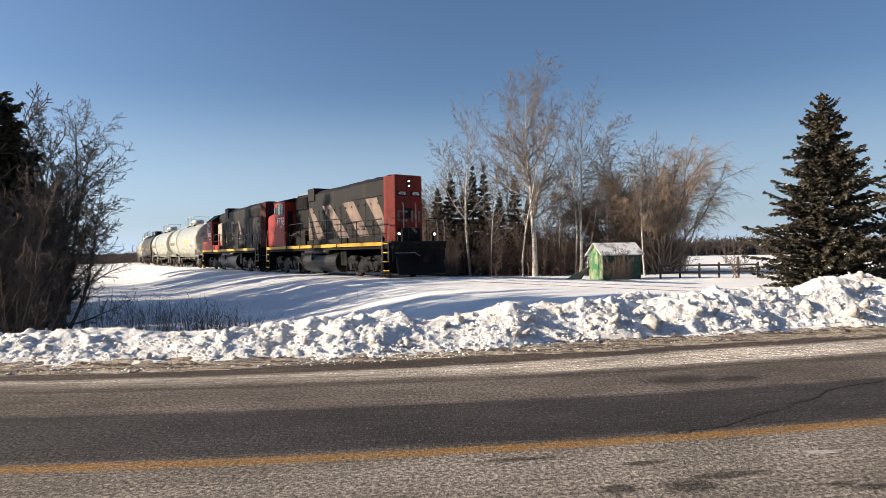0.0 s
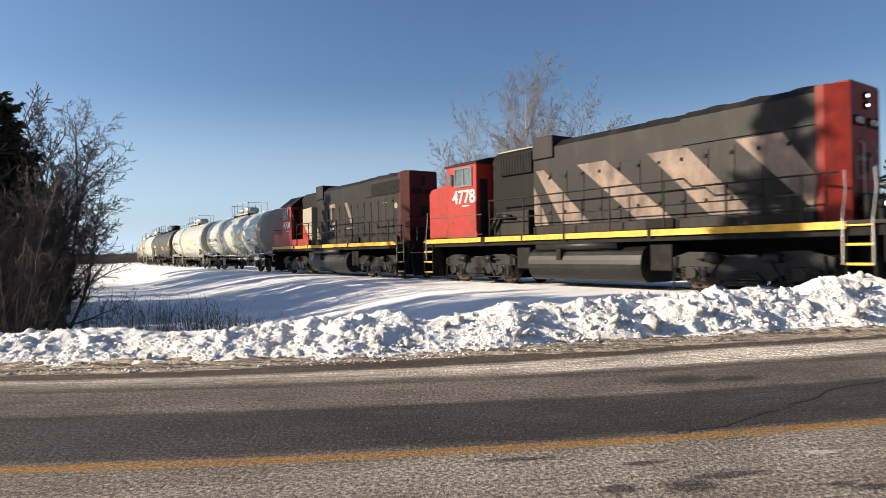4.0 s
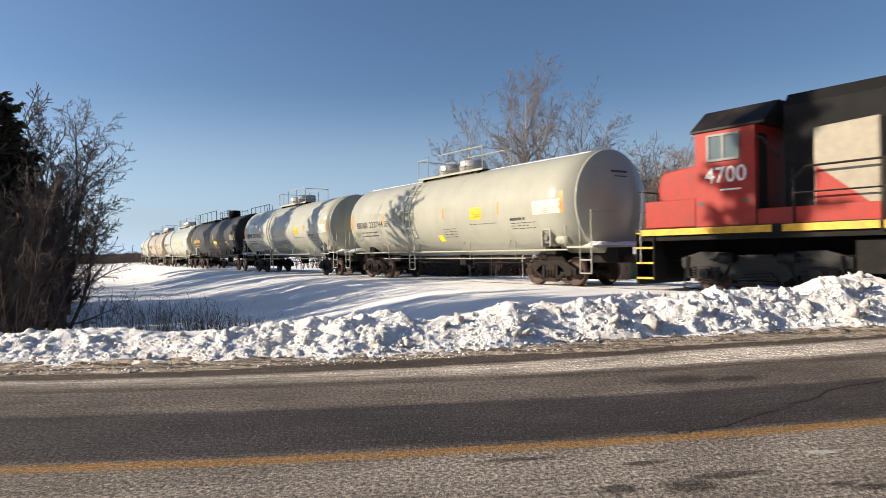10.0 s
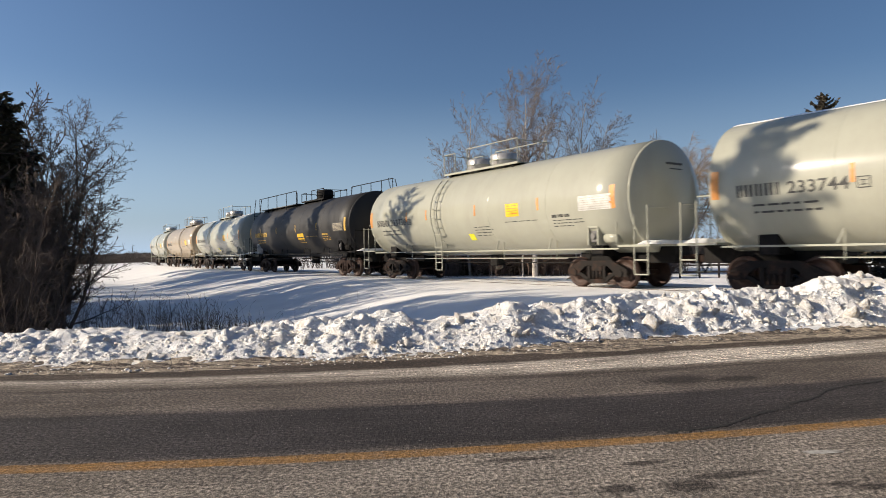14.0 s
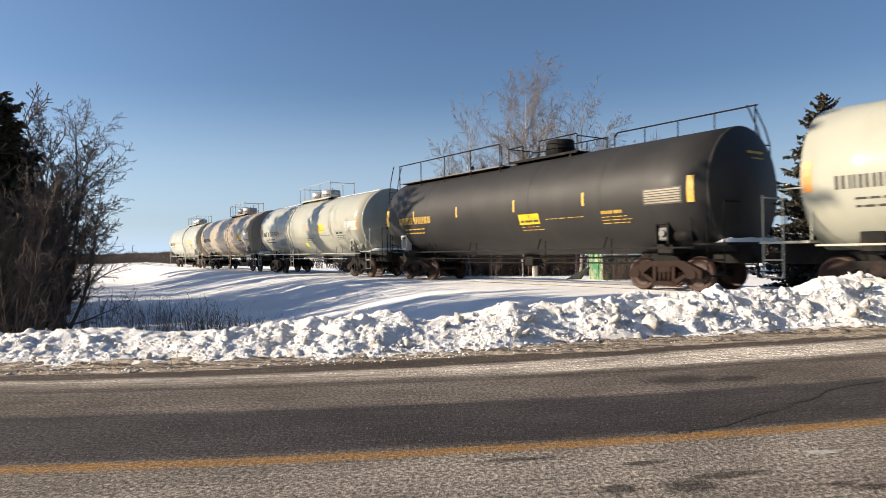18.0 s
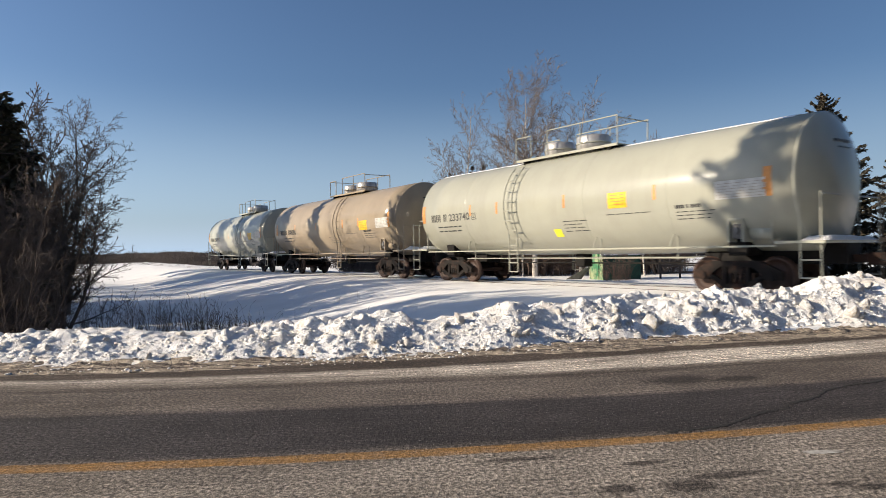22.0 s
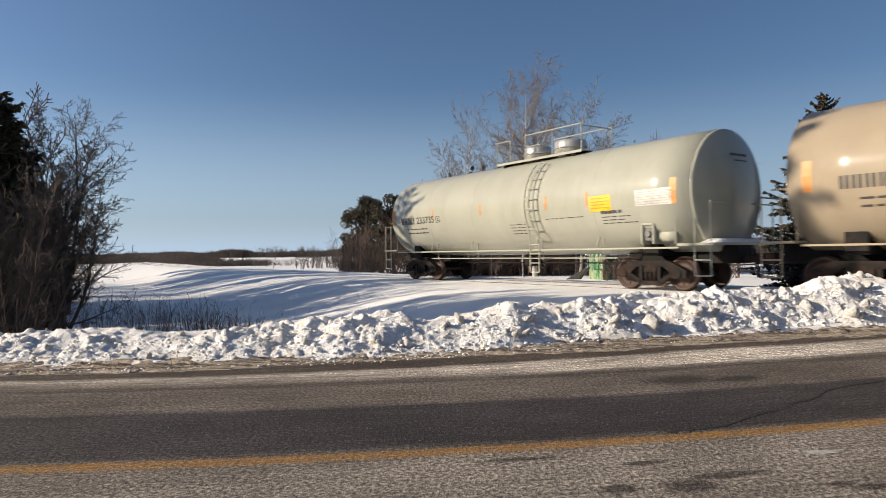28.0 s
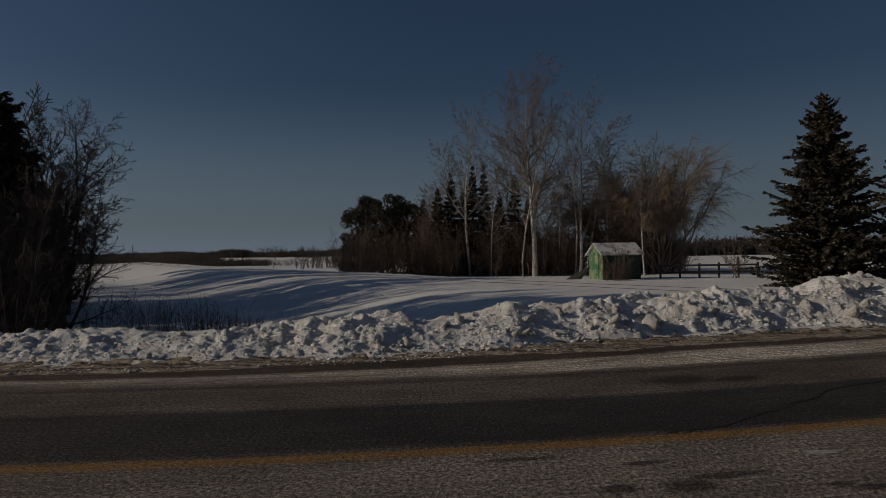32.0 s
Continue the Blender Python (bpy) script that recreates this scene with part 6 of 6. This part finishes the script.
def curved(parent, name, mat, R, zc, x0, x1, z0, z1, lift=0.004, label="", side=-1):
    """A decal that lies on the tank's round side between two heights."""
    a0, a1 = math.asin(max(-1, min(1, (z0 - zc) / R))), math.asin(max(-1, min(1, (z1 - zc) / R)))
    n = max(2, int(abs(a1 - a0) / 0.12) + 1)
    bm = bmesh.new()
    r0, r1 = R + 0.001, R + lift
    rows = [[[bm.verts.new((x, side * r * math.cos(a0 + (a1 - a0) * k / n), zc + r * math.sin(a0 + (a1 - a0) * k / n))) for k in range(n + 1)] for x in (x0, x1)] for r in (r0, r1)]
    top = rows[1]
    for k in range(n):
        bm.faces.new((top[0][k], top[1][k], top[1][k + 1], top[0][k + 1]))
        bm.faces.new((rows[0][0][k], top[0][k], top[0][k + 1], rows[0][0][k + 1]))
        bm.faces.new((rows[0][1][k], rows[0][1][k + 1], top[1][k + 1], top[1][k]))
    for k in (0, n):
        bm.faces.new((rows[0][0][k], rows[0][1][k], top[1][k], top[0][k]))
    bmesh.ops.recalc_face_normals(bm, faces=bm.faces[:])
    return part(name, bm, mat, parent, label)


def bars_text(parent, name, mat, R, zc, x0, x1, z, h, rng, label=""):
    """Lettering as plain bars of the letters' size: two uprights for a large letter, one block for a small one."""
    x = x0
    while x < x1:
        w = h * rng.uniform(0.5, 0.72)
        e = min(x + w, x1)
        if h > 0.15 and e - x > 0.06:
            for a, b in ((x, x + 0.38 * (e - x)), (e - 0.38 * (e - x), e)):
                curved(parent, name, mat, R, zc, a, b, z, z + h, 0.005, label)
        else:
            curved(parent, name, mat, R, zc, x, e, z, z + h, 0.005, label)
        x += w * 1.32
        if rng.random() < 0.08:
            x += h * 0.5


def word_line(parent, name, mat, R, zc, x0, x1, z, h, rng, lift=0.005):
    """A line of small writing as a row of plain bars, one for each word."""
    x = x0
    while x < x1 - 0.05:
        e = min(x1, x + rng.uniform(0.10, 0.32))
        curved(parent, name, mat, R, zc, x, e, z, z + h, lift)
        x = e + rng.uniform(0.04, 0.08)


def tank_number(parent, text, mat, R, zc, x0, z, h):
    """A number in the built-in font, bent round the tank's side, its left end at x0."""
    ob = writing(text, h * 1.36, mat, parent, Matrix(), "black painted car number")
    co = [p.co.copy() for p in ob.data.vertices]
    left, low = min(c.x for c in co), min(c.y for c in co)
    wide = 1.26 / (max(c.x for c in co) - left)
    for p, c in zip(ob.data.vertices, co):
        w = math.asin((z - zc) / R) + (c.y - low) / R
        r = R + 0.003 + 0.4 * (c.z + 0.003)
        p.co = (x0 + (c.x - left) * wide, -r * math.cos(w), zc + r * math.sin(w))
    # a small framed mark behind it
    xe = x0 + 1.40
    for a, b, c, d in ((0, 0.26, 0, 0.02), (0, 0.26, 0.22, 0.24), (0, 0.02, 0.02, 0.22), (0.24, 0.26, 0.02, 0.22), (0.07, 0.19, 0.06, 0.08), (0.07, 0.19, 0.15, 0.17), (0.12, 0.14, 0.08, 0.15)):
        curved(parent, "frame_mark", mat, R, zc, xe + a, xe + b, z + c, z + d, 0.005)


def tank_car(label, mid, x0, x1, paint, half, ladder_x, plat, domes, oranges, placard, lime, panel, name_bar, ink, bogie_mat, walkway_full=False, seed=0, snow_top=False, frame_mat=None, number=""):
    car = holder("tank_car", label, "tank car", "tank cars of the train")
    rng = random.Random(seed)
    R, zc = 1.66, 2.67
    frame_mat = frame_mat or paint
    bm = bmesh.new()
    e0, e1 = x0 + 0.10, x1 + 0.36
    lathe(bm, [(e0 + (e1 - e0) * k / 12, R) for k in range(13)], 64, "x", (0, 0, zc))
    tank = part("tank", bm, paint, car)
    # dished ends with a tight knuckle at the rim
    for e, w in ((e0, -1), (e1, 1)):
        bm = bmesh.new()
        Rs = 3.4
        sag0 = Rs - math.sqrt(Rs * Rs - (R - 0.06) ** 2)
        cap = [(e + w * 0.001, R), (e + w * 0.035, R - 0.012), (e + w * 0.06, R - 0.06)]
        for k in range(1, 9):
            r = (R - 0.06) * (1 - k / 8.2)
            cap.append((e + w * (0.06 + sag0 - (Rs - math.sqrt(Rs * Rs - r * r))), r))
        lathe(bm, cap, 64, "x", (0, 0, zc))
        part("tank_head", bm, paint, tank)
    # weld bands
    for k in range(1, 5):
        xx = x0 + (x1 - x0) * k / 5
        bm = bmesh.new()
        lathe(bm, [(xx - 0.02, R + 0.001), (xx - 0.015, R + 0.004), (xx + 0.015, R + 0.004), (xx + 0.02, R + 0.001)], 56, "x", (0, 0, zc))
        part("weld_seam", bm, paint, tank)
    # ends: stub sills, platform, handrails, couplers
    for w, xe in ((-1, x0), (1, x1)):
        a, b = sorted((w * (half - 0.45), xe - w * 2.6))
        part("stub_sill", boxes((a, b, -0.36, 0.36, 0.74, 1.28), bevel=0.02), UNDER, car)
        part("end_platform", boxes((*sorted((xe - w * 0.15, w * (half - 0.42))), -1.5, 1.5, 1.22, 1.28)), frame_mat, car)
        part("head_brace", boxes((*sorted((xe - w * 1.5, xe - w * 1.0)), -1.12, 1.12, 0.95, 1.6), bevel=0.04), UNDER, car, "dark saddle under the tank")
        coupler(car, w * half, w)
        xr = w * (half - 0.5)
        for s in (-1, 1):
            y = s * 1.48
            part("end_handrail", bar([(xe - w * 0.2, y, 1.28), (xe - w * 0.2, y, 2.45), (xe + w * 0.35, y, 2.45)], 0.02), frame_mat, car)
            part("end_handrail", bar([(xr, y, 0.45), (xr, y, 2.35)], 0.02), frame_mat, car)
            part("end_handrail", bar([(xr - w * 0.45, y, 0.45), (xr - w * 0.45, y, 2.35)], 0.02), frame_mat, car)
            for z in (0.45, 0.85):
                part("sill_step", bar([(xr, y, z), (xr - w * 0.45, y, z)], 0.022), frame_mat, car)
            part("end_handrail", bar([(xr, y, 2.3), (xr, s * 0.5, 2.3)], 0.02), frame_mat, car)
        part("air_hose", bar([(w * (half - 0.2), 0.4, 0.8), (w * half, 0.4, 0.45)], 0.025), GRILLE, car)
        if snow_top or w > 0:
            bm = bmesh.new()
            a, b = sorted((xe + w * 0.35, w * (half - 0.46)))
            n = 9
            grid = [[bm.verts.new((a + (b - a) * i / n, -1.3 + 2.6 * j / n, 1.284 + (0.10 + 0.07 * noise.noise(Vector((i * 0.6, j * 0.5, seed + w)))) * min(1, i, n - i) * min(1, j, n - j))) for j in range(n + 1)] for i in range(n + 1)]
            for p, q in zip(grid, grid[1:]):
                for j in range(n):
                    bm.faces.new((p[j], q[j], q[j + 1], p[j + 1])).smooth = True
            part("platform_snow", bm, SNOW, car, "snow lying on the end platform")
        # brake valve, reservoir and their bracket above the bogie
        if w > 0:
            bm = bmesh.new()
            rod(bm, (xe - 0.85, -1.14, 1.50), (xe - 0.30, -1.14, 1.50), 0.17, 14)
            part("air_reservoir", bm, frame_mat, car)
            part("valve_bracket", boxes((xe - 1.32, xe - 1.27, -1.45, -1.05, 1.28, 1.86), (xe - 0.95, xe - 0.90, -1.45, -1.05, 1.28, 1.86), (xe - 1.32, xe - 0.90, -1.45, -1.40, 1.80, 1.86), bevel=0.008), frame_mat, car)
            bm = bmesh.new()
            box(bm, xe - 1.24, xe - 0.98, -1.40, -1.1, 1.36, 1.72, bevel=0.04)
            rod(bm, (xe - 1.11, -1.46, 1.56), (xe - 1.11, -1.36, 1.56), 0.09, 12)
            part("brake_valve", bm, WINDOW_GREY, car, "grey cast brake valve")
        elif paint is TANK_BLACK:
            part("brake_housing", boxes((xe + 0.95, xe + 1.01, -1.47, -1.2, 1.26, 1.90), (xe + 1.30, xe + 1.36, -1.47, -1.2, 1.26, 1.90), (xe + 1.01, xe + 1.30, -1.47, -1.2, 1.82, 1.90), (xe + 1.01, xe + 1.30, -1.47, -1.2, 1.26, 1.36), (xe + 1.01, xe + 1.30, -1.25, -1.2, 1.36, 1.82), bevel=0.01), PATCH_WHITE, car, "pale open-fronted brake housing")
    # side running bar, lower pipe and braces
    for s in (-1, 1):
        part("side_rail", boxes((x0 + 0.3, x1 - 0.1, *sorted((s * 1.48, s * 1.52)), 1.15, 1.195)), frame_mat, car)
        part("side_pipe", bar([(x0 + 2.4, s * 1.15, 0.90), (x1 - 2.4, s * 1.15, 0.90)], 0.018), frame_mat, car)
        for k in (0.2, 0.38, 0.62, 0.8):
            xx = x0 + (x1 - x0) * k
            part("rail_brace", bar([(xx, s * 1.5, 1.2), (xx + 0.14, s * 1.5, 1.52)], 0.025), frame_mat, car)
            part("pipe_hanger", bar([(xx, s * 1.15, 0.84), (xx, s * 1.15, 1.5)], 0.018), frame_mat, car)
    part("bottom_outlet", boxes((-0.2, 0.2, -0.2, 0.2, 0.6, 1.1), bevel=0.04), UNDER, car)
    part("brake_rod", bar([(x0 + 2.5, 0.2, 0.72), (x1 - 2.5, 0.2, 0.72)], 0.025), UNDER, car)
    # roof platform
    p0, p1 = plat
    top = zc + R
    part("roof_platform", boxes((p0, p1, -0.70, 0.70, top - 0.01, top + 0.02), (p0, p1, -0.74, -0.70, top - 0.05, top + 0.03), (p0, p1, 0.70, 0.74, top - 0.05, top + 0.03)), frame_mat, car)
    for xx in (p0 + 0.35, p1 - 0.35):
        part("platform_bearer", boxes((xx - 0.05, xx + 0.05, -0.68, 0.68, top - 0.16, top - 0.012)), UNDER, car)
    rail_z = top + (0.50 if walkway_full else 0.80)
    for s in (-1, 1):
        y = s * 0.72
        part("platform_rail", bar([(p0, y, top + 0.02), (p0, y, rail_z), (p0 + 0.75, y, rail_z)], 0.02), frame_mat, car)
        part("platform_rail", bar([(p0 + 0.75, y, top + 0.02), (p0 + 0.75, y, rail_z)], 0.02), frame_mat, car)
        part("platform_rail", bar([(p0 + 1.55, y, top + 0.02), (p0 + 1.55, y, rail_z + 0.06), (p1, y, rail_z + 0.06), (p1, y, top + 0.02)], 0.02), frame_mat, car)
        part("platform_post", bar([((p0 + 1.55 + p1) / 2, y, top + 0.02), ((p0 + 1.55 + p1) / 2, y, rail_z + 0.06)], 0.018), frame_mat, car)
    for xx in (p0, p1):
        part("platform_rail", bar([(xx, -0.72, rail_z), (xx, 0.72, rail_z)], 0.018), frame_mat, car)
    for xx, r, h in domes:
        bm = bmesh.new()
        lathe(bm, [(top - 0.1, r), (top + h - 0.05, r), (top + h, r - 0.05), (top + h + 0.02, r * 0.4)], 28, "z", (xx, 0, 0))
        d = part("dome", bm, DOME_STEEL if paint is not TANK_BLACK else UNDER, car, "round steel fittings dome")
        bm = bmesh.new()
        lathe(bm, [(top + h * 0.45, r + 0.002), (top + h * 0.45, r + 0.025), (top + h * 0.55, r + 0.025), (top + h * 0.55, r + 0.002)], 28, "z", (xx, 0, 0))
        part("dome_band", bm, frame_mat if paint is not TANK_BLACK else GRILLE, d)
    if walkway_full:
        run_z = rail_z + 0.2
        for s, xa, xb in ((-1, x0 + 0.1, p0 - 0.1), (1, p1 + 0.1, x1 + 0.25)):
            y = s * 0.98
            part("roof_walk", boxes((xa, xb, *sorted((s * 0.45, s * 0.95)), top - 0.11, top - 0.07)), WINDOW_GREY, car, "grey grating walk")
            lowered = xb - 0.12 if s < 0 else xa + 0.12
            run = [(xa, y, run_z), (lowered, y, run_z), (xb, y, run_z - 0.14), (xb, y, top - 0.1)] if s < 0 else [(xa, y, top - 0.1), (xa, y, run_z - 0.14), (lowered, y, run_z), (xb, y, run_z)]
            part("roof_rail", bar(run, 0.024), UNDER, car)
            for k in range(5):
                xx = xa + (xb - xa) * k / 4 * 0.985
                part("roof_rail_post", bar([(xx, y, top - 0.32), (xx, y, run_z)], 0.02), UNDER, car)
        # end ladders, each up to its walk
        for xx, ys in ((x0 - 0.45, (-1.2, -0.8)), (x1 + 0.45, (0.8, 1.2))):
            for yy in ys:
                part("end_ladder", bar([(xx, yy, 1.25), (xx, yy, 3.9), (xx - math.copysign(0.12, xx), yy, 4.35), (xx - math.copysign(0.4, xx), yy, run_z)], 0.022), UNDER, car)
            for k in range(9):
                part("rung", bar([(xx, ys[0], 1.5 + 0.30 * k), (xx, ys[1], 1.5 + 0.30 * k)], 0.015), UNDER, car)
    else:
        # side ladder that follows the tank up to the platform
        angs = [radians(-52 + 100 * k / 12) for k in range(13)]
        for s in (-1, 1):
            for dx in (-0.21, 0.21):
                pts = [(ladder_x + dx, s * 1.55, 0.45), (ladder_x + dx, s * 1.55, 1.5)]
                pts += [(ladder_x + dx, s * (R + 0.14) * math.cos(w), zc + (R + 0.14) * math.sin(w)) for w in angs if zc + R * math.sin(w) > 1.75]
                part("ladder_stile", bar(pts, 0.023), frame_mat, car)
            for k in range(13):
                if k < 4:
                    y, z = s * 1.55, 0.45 + 0.30 * k
                else:
                    w = radians(-38 + 11 * (k - 4))
                    y, z = s * (R + 0.14) * math.cos(w), zc + (R + 0.14) * math.sin(w)
                part("rung", bar([(ladder_x - 0.21, y, z), (ladder_x + 0.21, y, z)], 0.018), frame_mat, car)
    # markings on the road's side
    for xx, big in oranges:
        hh = 0.34 if big else 0.20
        curved(car, "reflector", ORANGE if paint is not TANK_BLACK else INK_YELLOW, R, zc, xx - (0.10 if big else 0.045), xx + (0.10 if big else 0.045), 2.66 - hh, 2.66 + hh, label="orange reflective strip")
    if placard:
        a, b, z0, z1 = placard
        pc = curved(car, "placard", SIGN_YELLOW, R, zc, a, b, z0, z1, label="yellow placard with unreadable lines")
        if paint is TANK_BLACK:
            word_line(pc, "placard_line", INK, R, zc, a + 0.08, b - 0.05, z0 + 0.07, 0.07, rng, 0.007)
        else:
            for k in range(4):
                zz = z0 + (z1 - z0) * (0.2 + 0.2 * k)
                curved(pc, "placard_line", ORANGE, R, zc, a + 0.08, b - 0.08, zz, zz + 0.02, 0.007)
    if lime:
        curved(car, "tag", SIGN_LIME, R, zc, lime - 0.16, lime + 0.16, 1.58, 1.82, label="lime yellow tag")
    if panel:
        pn = curved(car, "white_panel", PATCH_WHITE if paint is not TANK_BLACK else INK, R, zc, panel[0], panel[1], 2.32, 2.76, label="table of unreadable data lines")
        for k in range(6):
            curved(pn, "data_line", PANEL_TAN, R, zc, panel[0] + 0.05, panel[1] - 0.05, 2.36 + 0.065 * k, 2.36 + 0.065 * k + (0.007 if paint is not TANK_BLACK else 0.04), 0.007)
    bars_text(car, "mark_bar", ink, R, zc, name_bar - 0.05, name_bar + 0.95, 2.33, 0.28, rng, "lettering too blurred to read")
    if number:
        tank_number(car, number, ink, R, zc, name_bar + 1.12, 2.33, 0.28)
    else:
        bars_text(car, "mark_bar", ink, R, zc, name_bar + 1.15, name_bar + 2.35, 2.33, 0.28, rng, "lettering too blurred to read")
    for k in range(2):
        word_line(car, "small_mark", ink, R, zc, name_bar + 0.3, name_bar + 1.8, 2.10 - 0.16 * k, 0.045, rng)
    first, lines = (1.1, 2) if paint is TANK_BLACK else (0.55, 4)
    for k in range(lines):
        word_line(car, "small_mark", ink, R, zc, first, first + rng.uniform(0.7, 1.1), 1.93 - 0.10 * (k - (lines > 2)), 0.022, rng)
    word_line(car, "small_mark", ink, R, zc, 2.3, 3.9, 2.14, 0.02, rng)
    bars_text(car, "small_mark", ink, R, zc, 4.6, 5.35, 2.18, 0.09, rng)
    for k in range(3):
        word_line(car, "small_mark", ink, R, zc, 4.6, 4.6 + rng.uniform(0.8, 1.3), 2.08 - 0.09 * k, 0.022, rng)
    # a few unreadable bars on the leading end
    part("end_mark", boxes((x1 + 0.62, x1 + 0.712, -0.35, 0.35, 3.56, 3.62), (x1 + 0.62, x1 + 0.742, -0.25, 0.30, 3.42, 3.45)), ink, car)
    if snow_top:
        bm = bmesh.new()
        n, m_ = 60, 6
        grid = []
        for i in range(n + 1):
            xx = x0 + 0.1 + (x1 - x0 - 0.2) * i / n
            row = []
            for j in range(m_ + 1):
                e = 0.34 + 0.10 * noise.noise(Vector((xx * 1.3, seed, 0)))
                w = math.pi / 2 + (j / m_ - 0.5) * 2 * e
                rr = R + 0.002 + 0.035 * math.sin(math.pi * j / m_) * (0.6 + 0.6 * noise.noise(Vector((xx * 2, j * 0.5, seed))))
                row.append(bm.verts.new((xx, rr * math.cos(w), zc + rr * math.sin(w))))
            grid.append(row)
        for p, q in zip(grid, grid[1:]):
            for j in range(m_):
                bm.faces.new((p[j], p[j + 1], q[j + 1], q[j])).smooth = True
        part("roof_snow", bm, SNOW, car, "thin crust of snow along the tank's top")
    car_bogie(car, x0 + 1.35, bogie_mat)
    car_bogie(car, x1 - 1.35, bogie_mat)
    MOVERS.append((car, mid))
    return car


def build_train():
    locomotive("locomotive", "weathered black locomotive with cream stripes and a red wide-nosed cab", 57.05, True)
    locomotive("locomotive", "sooty black locomotive with worn white strokes and a red cab", 39.02, False)
    near = [(-7.05, 1), (-4.0, 0), (-2.5, 0), (0.7, 0), (4.0, 0), (7.05, 1)]
    white = "off-white tank car with rust-dusted bogies and unreadable markings"
    for mid, x0, x1, sd, st, num in ((20.88, -7.28, 7.28, 1, True, "233744"), (3.65, -7.25, 7.25, 2, False, "233736"), (-31.35, -7.25, 7.25, 3, True, "233740")):
        tank_car(white, mid, x0, x1, TANK_WHITE, 8.62, -1.75, (-2.45, 2.05), ((-1.0, 0.50, 0.50), (0.5, 0.54, 0.52)), near, (2.42, 3.08, 2.32, 2.76), 0.2, (5.75, 7.0), -6.45, INK, CAR_TRUCK, seed=sd, snow_top=st, number=num)
    tank_car("dull black tank car with a full-length roof walk and yellow markings", -13.75, -7.65, 7.65, TANK_BLACK, 8.85, 0, (-0.4, 2.9), ((1.45, 0.49, 0.60),), [(-7.5, 1), (-5.4, 0), (-2.4, 0), (0.85, 0), (3.95, 0), (7.55, 1)], (1.05, 2.0, 2.02, 2.36), None, (6.1, 7.3), -6.5, INK_YELLOW, RUST, walkway_full=True, seed=4, frame_mat=UNDER)
    far = [(-7.0, 1), (-4.0, 0), (-0.95, 0), (2.38, 0), (4.1, 0), (7.05, 1)]
    tank_car("tan tank car with brown-grey stains and a central ladder", -48.35, -7.5, 7.28, TANK_TAN, 8.6, 1.75, (-1.05, 3.1), ((0.4, 0.50, 0.50), (1.95, 0.54, 0.52)), far, (4.2, 5.0, 2.28, 2.72), None, (5.85, 7.0), -6.3, INK, CAR_TRUCK, seed=5)
    tank_car("off-white tank car, the last of the train, with faded markings", -65.7, -7.2, 7.2, TANK_WHITE, 8.5, 1.75, (-1.05, 3.1), ((0.4, 0.50, 0.50), (1.95, 0.54, 0.52)), far, (4.2, 5.0, 2.26, 2.72), None, (5.85, 7.0), -6.3, INK, CAR_TRUCK, seed=6, number="233735")


def motions():
    """The train runs along the track's bend; its wheels turn as far as it goes."""
    for ob, mid in MOVERS:
        rows = []
        for k in range(33):
            s = mid + travelled(k)
            a, b = track(s - 5.0), track(s + 5.0)
            rows.append((k, pose((a[0] + b[0]) / 2, (a[1] + b[1]) / 2, RAIL_Z, 0, 0, math.degrees(math.atan2(b[1] - a[1], b[0] - a[0])))))
        walk(ob, rows)
    for ob, x, r in ROLLERS:
        walk(ob, [(k / 10, pose(x, 0, r, 0, math.degrees((travelled(k / 10) - travelled(0)) / r) % 360, 0)) for k in range(321)])


build_train()
motions()
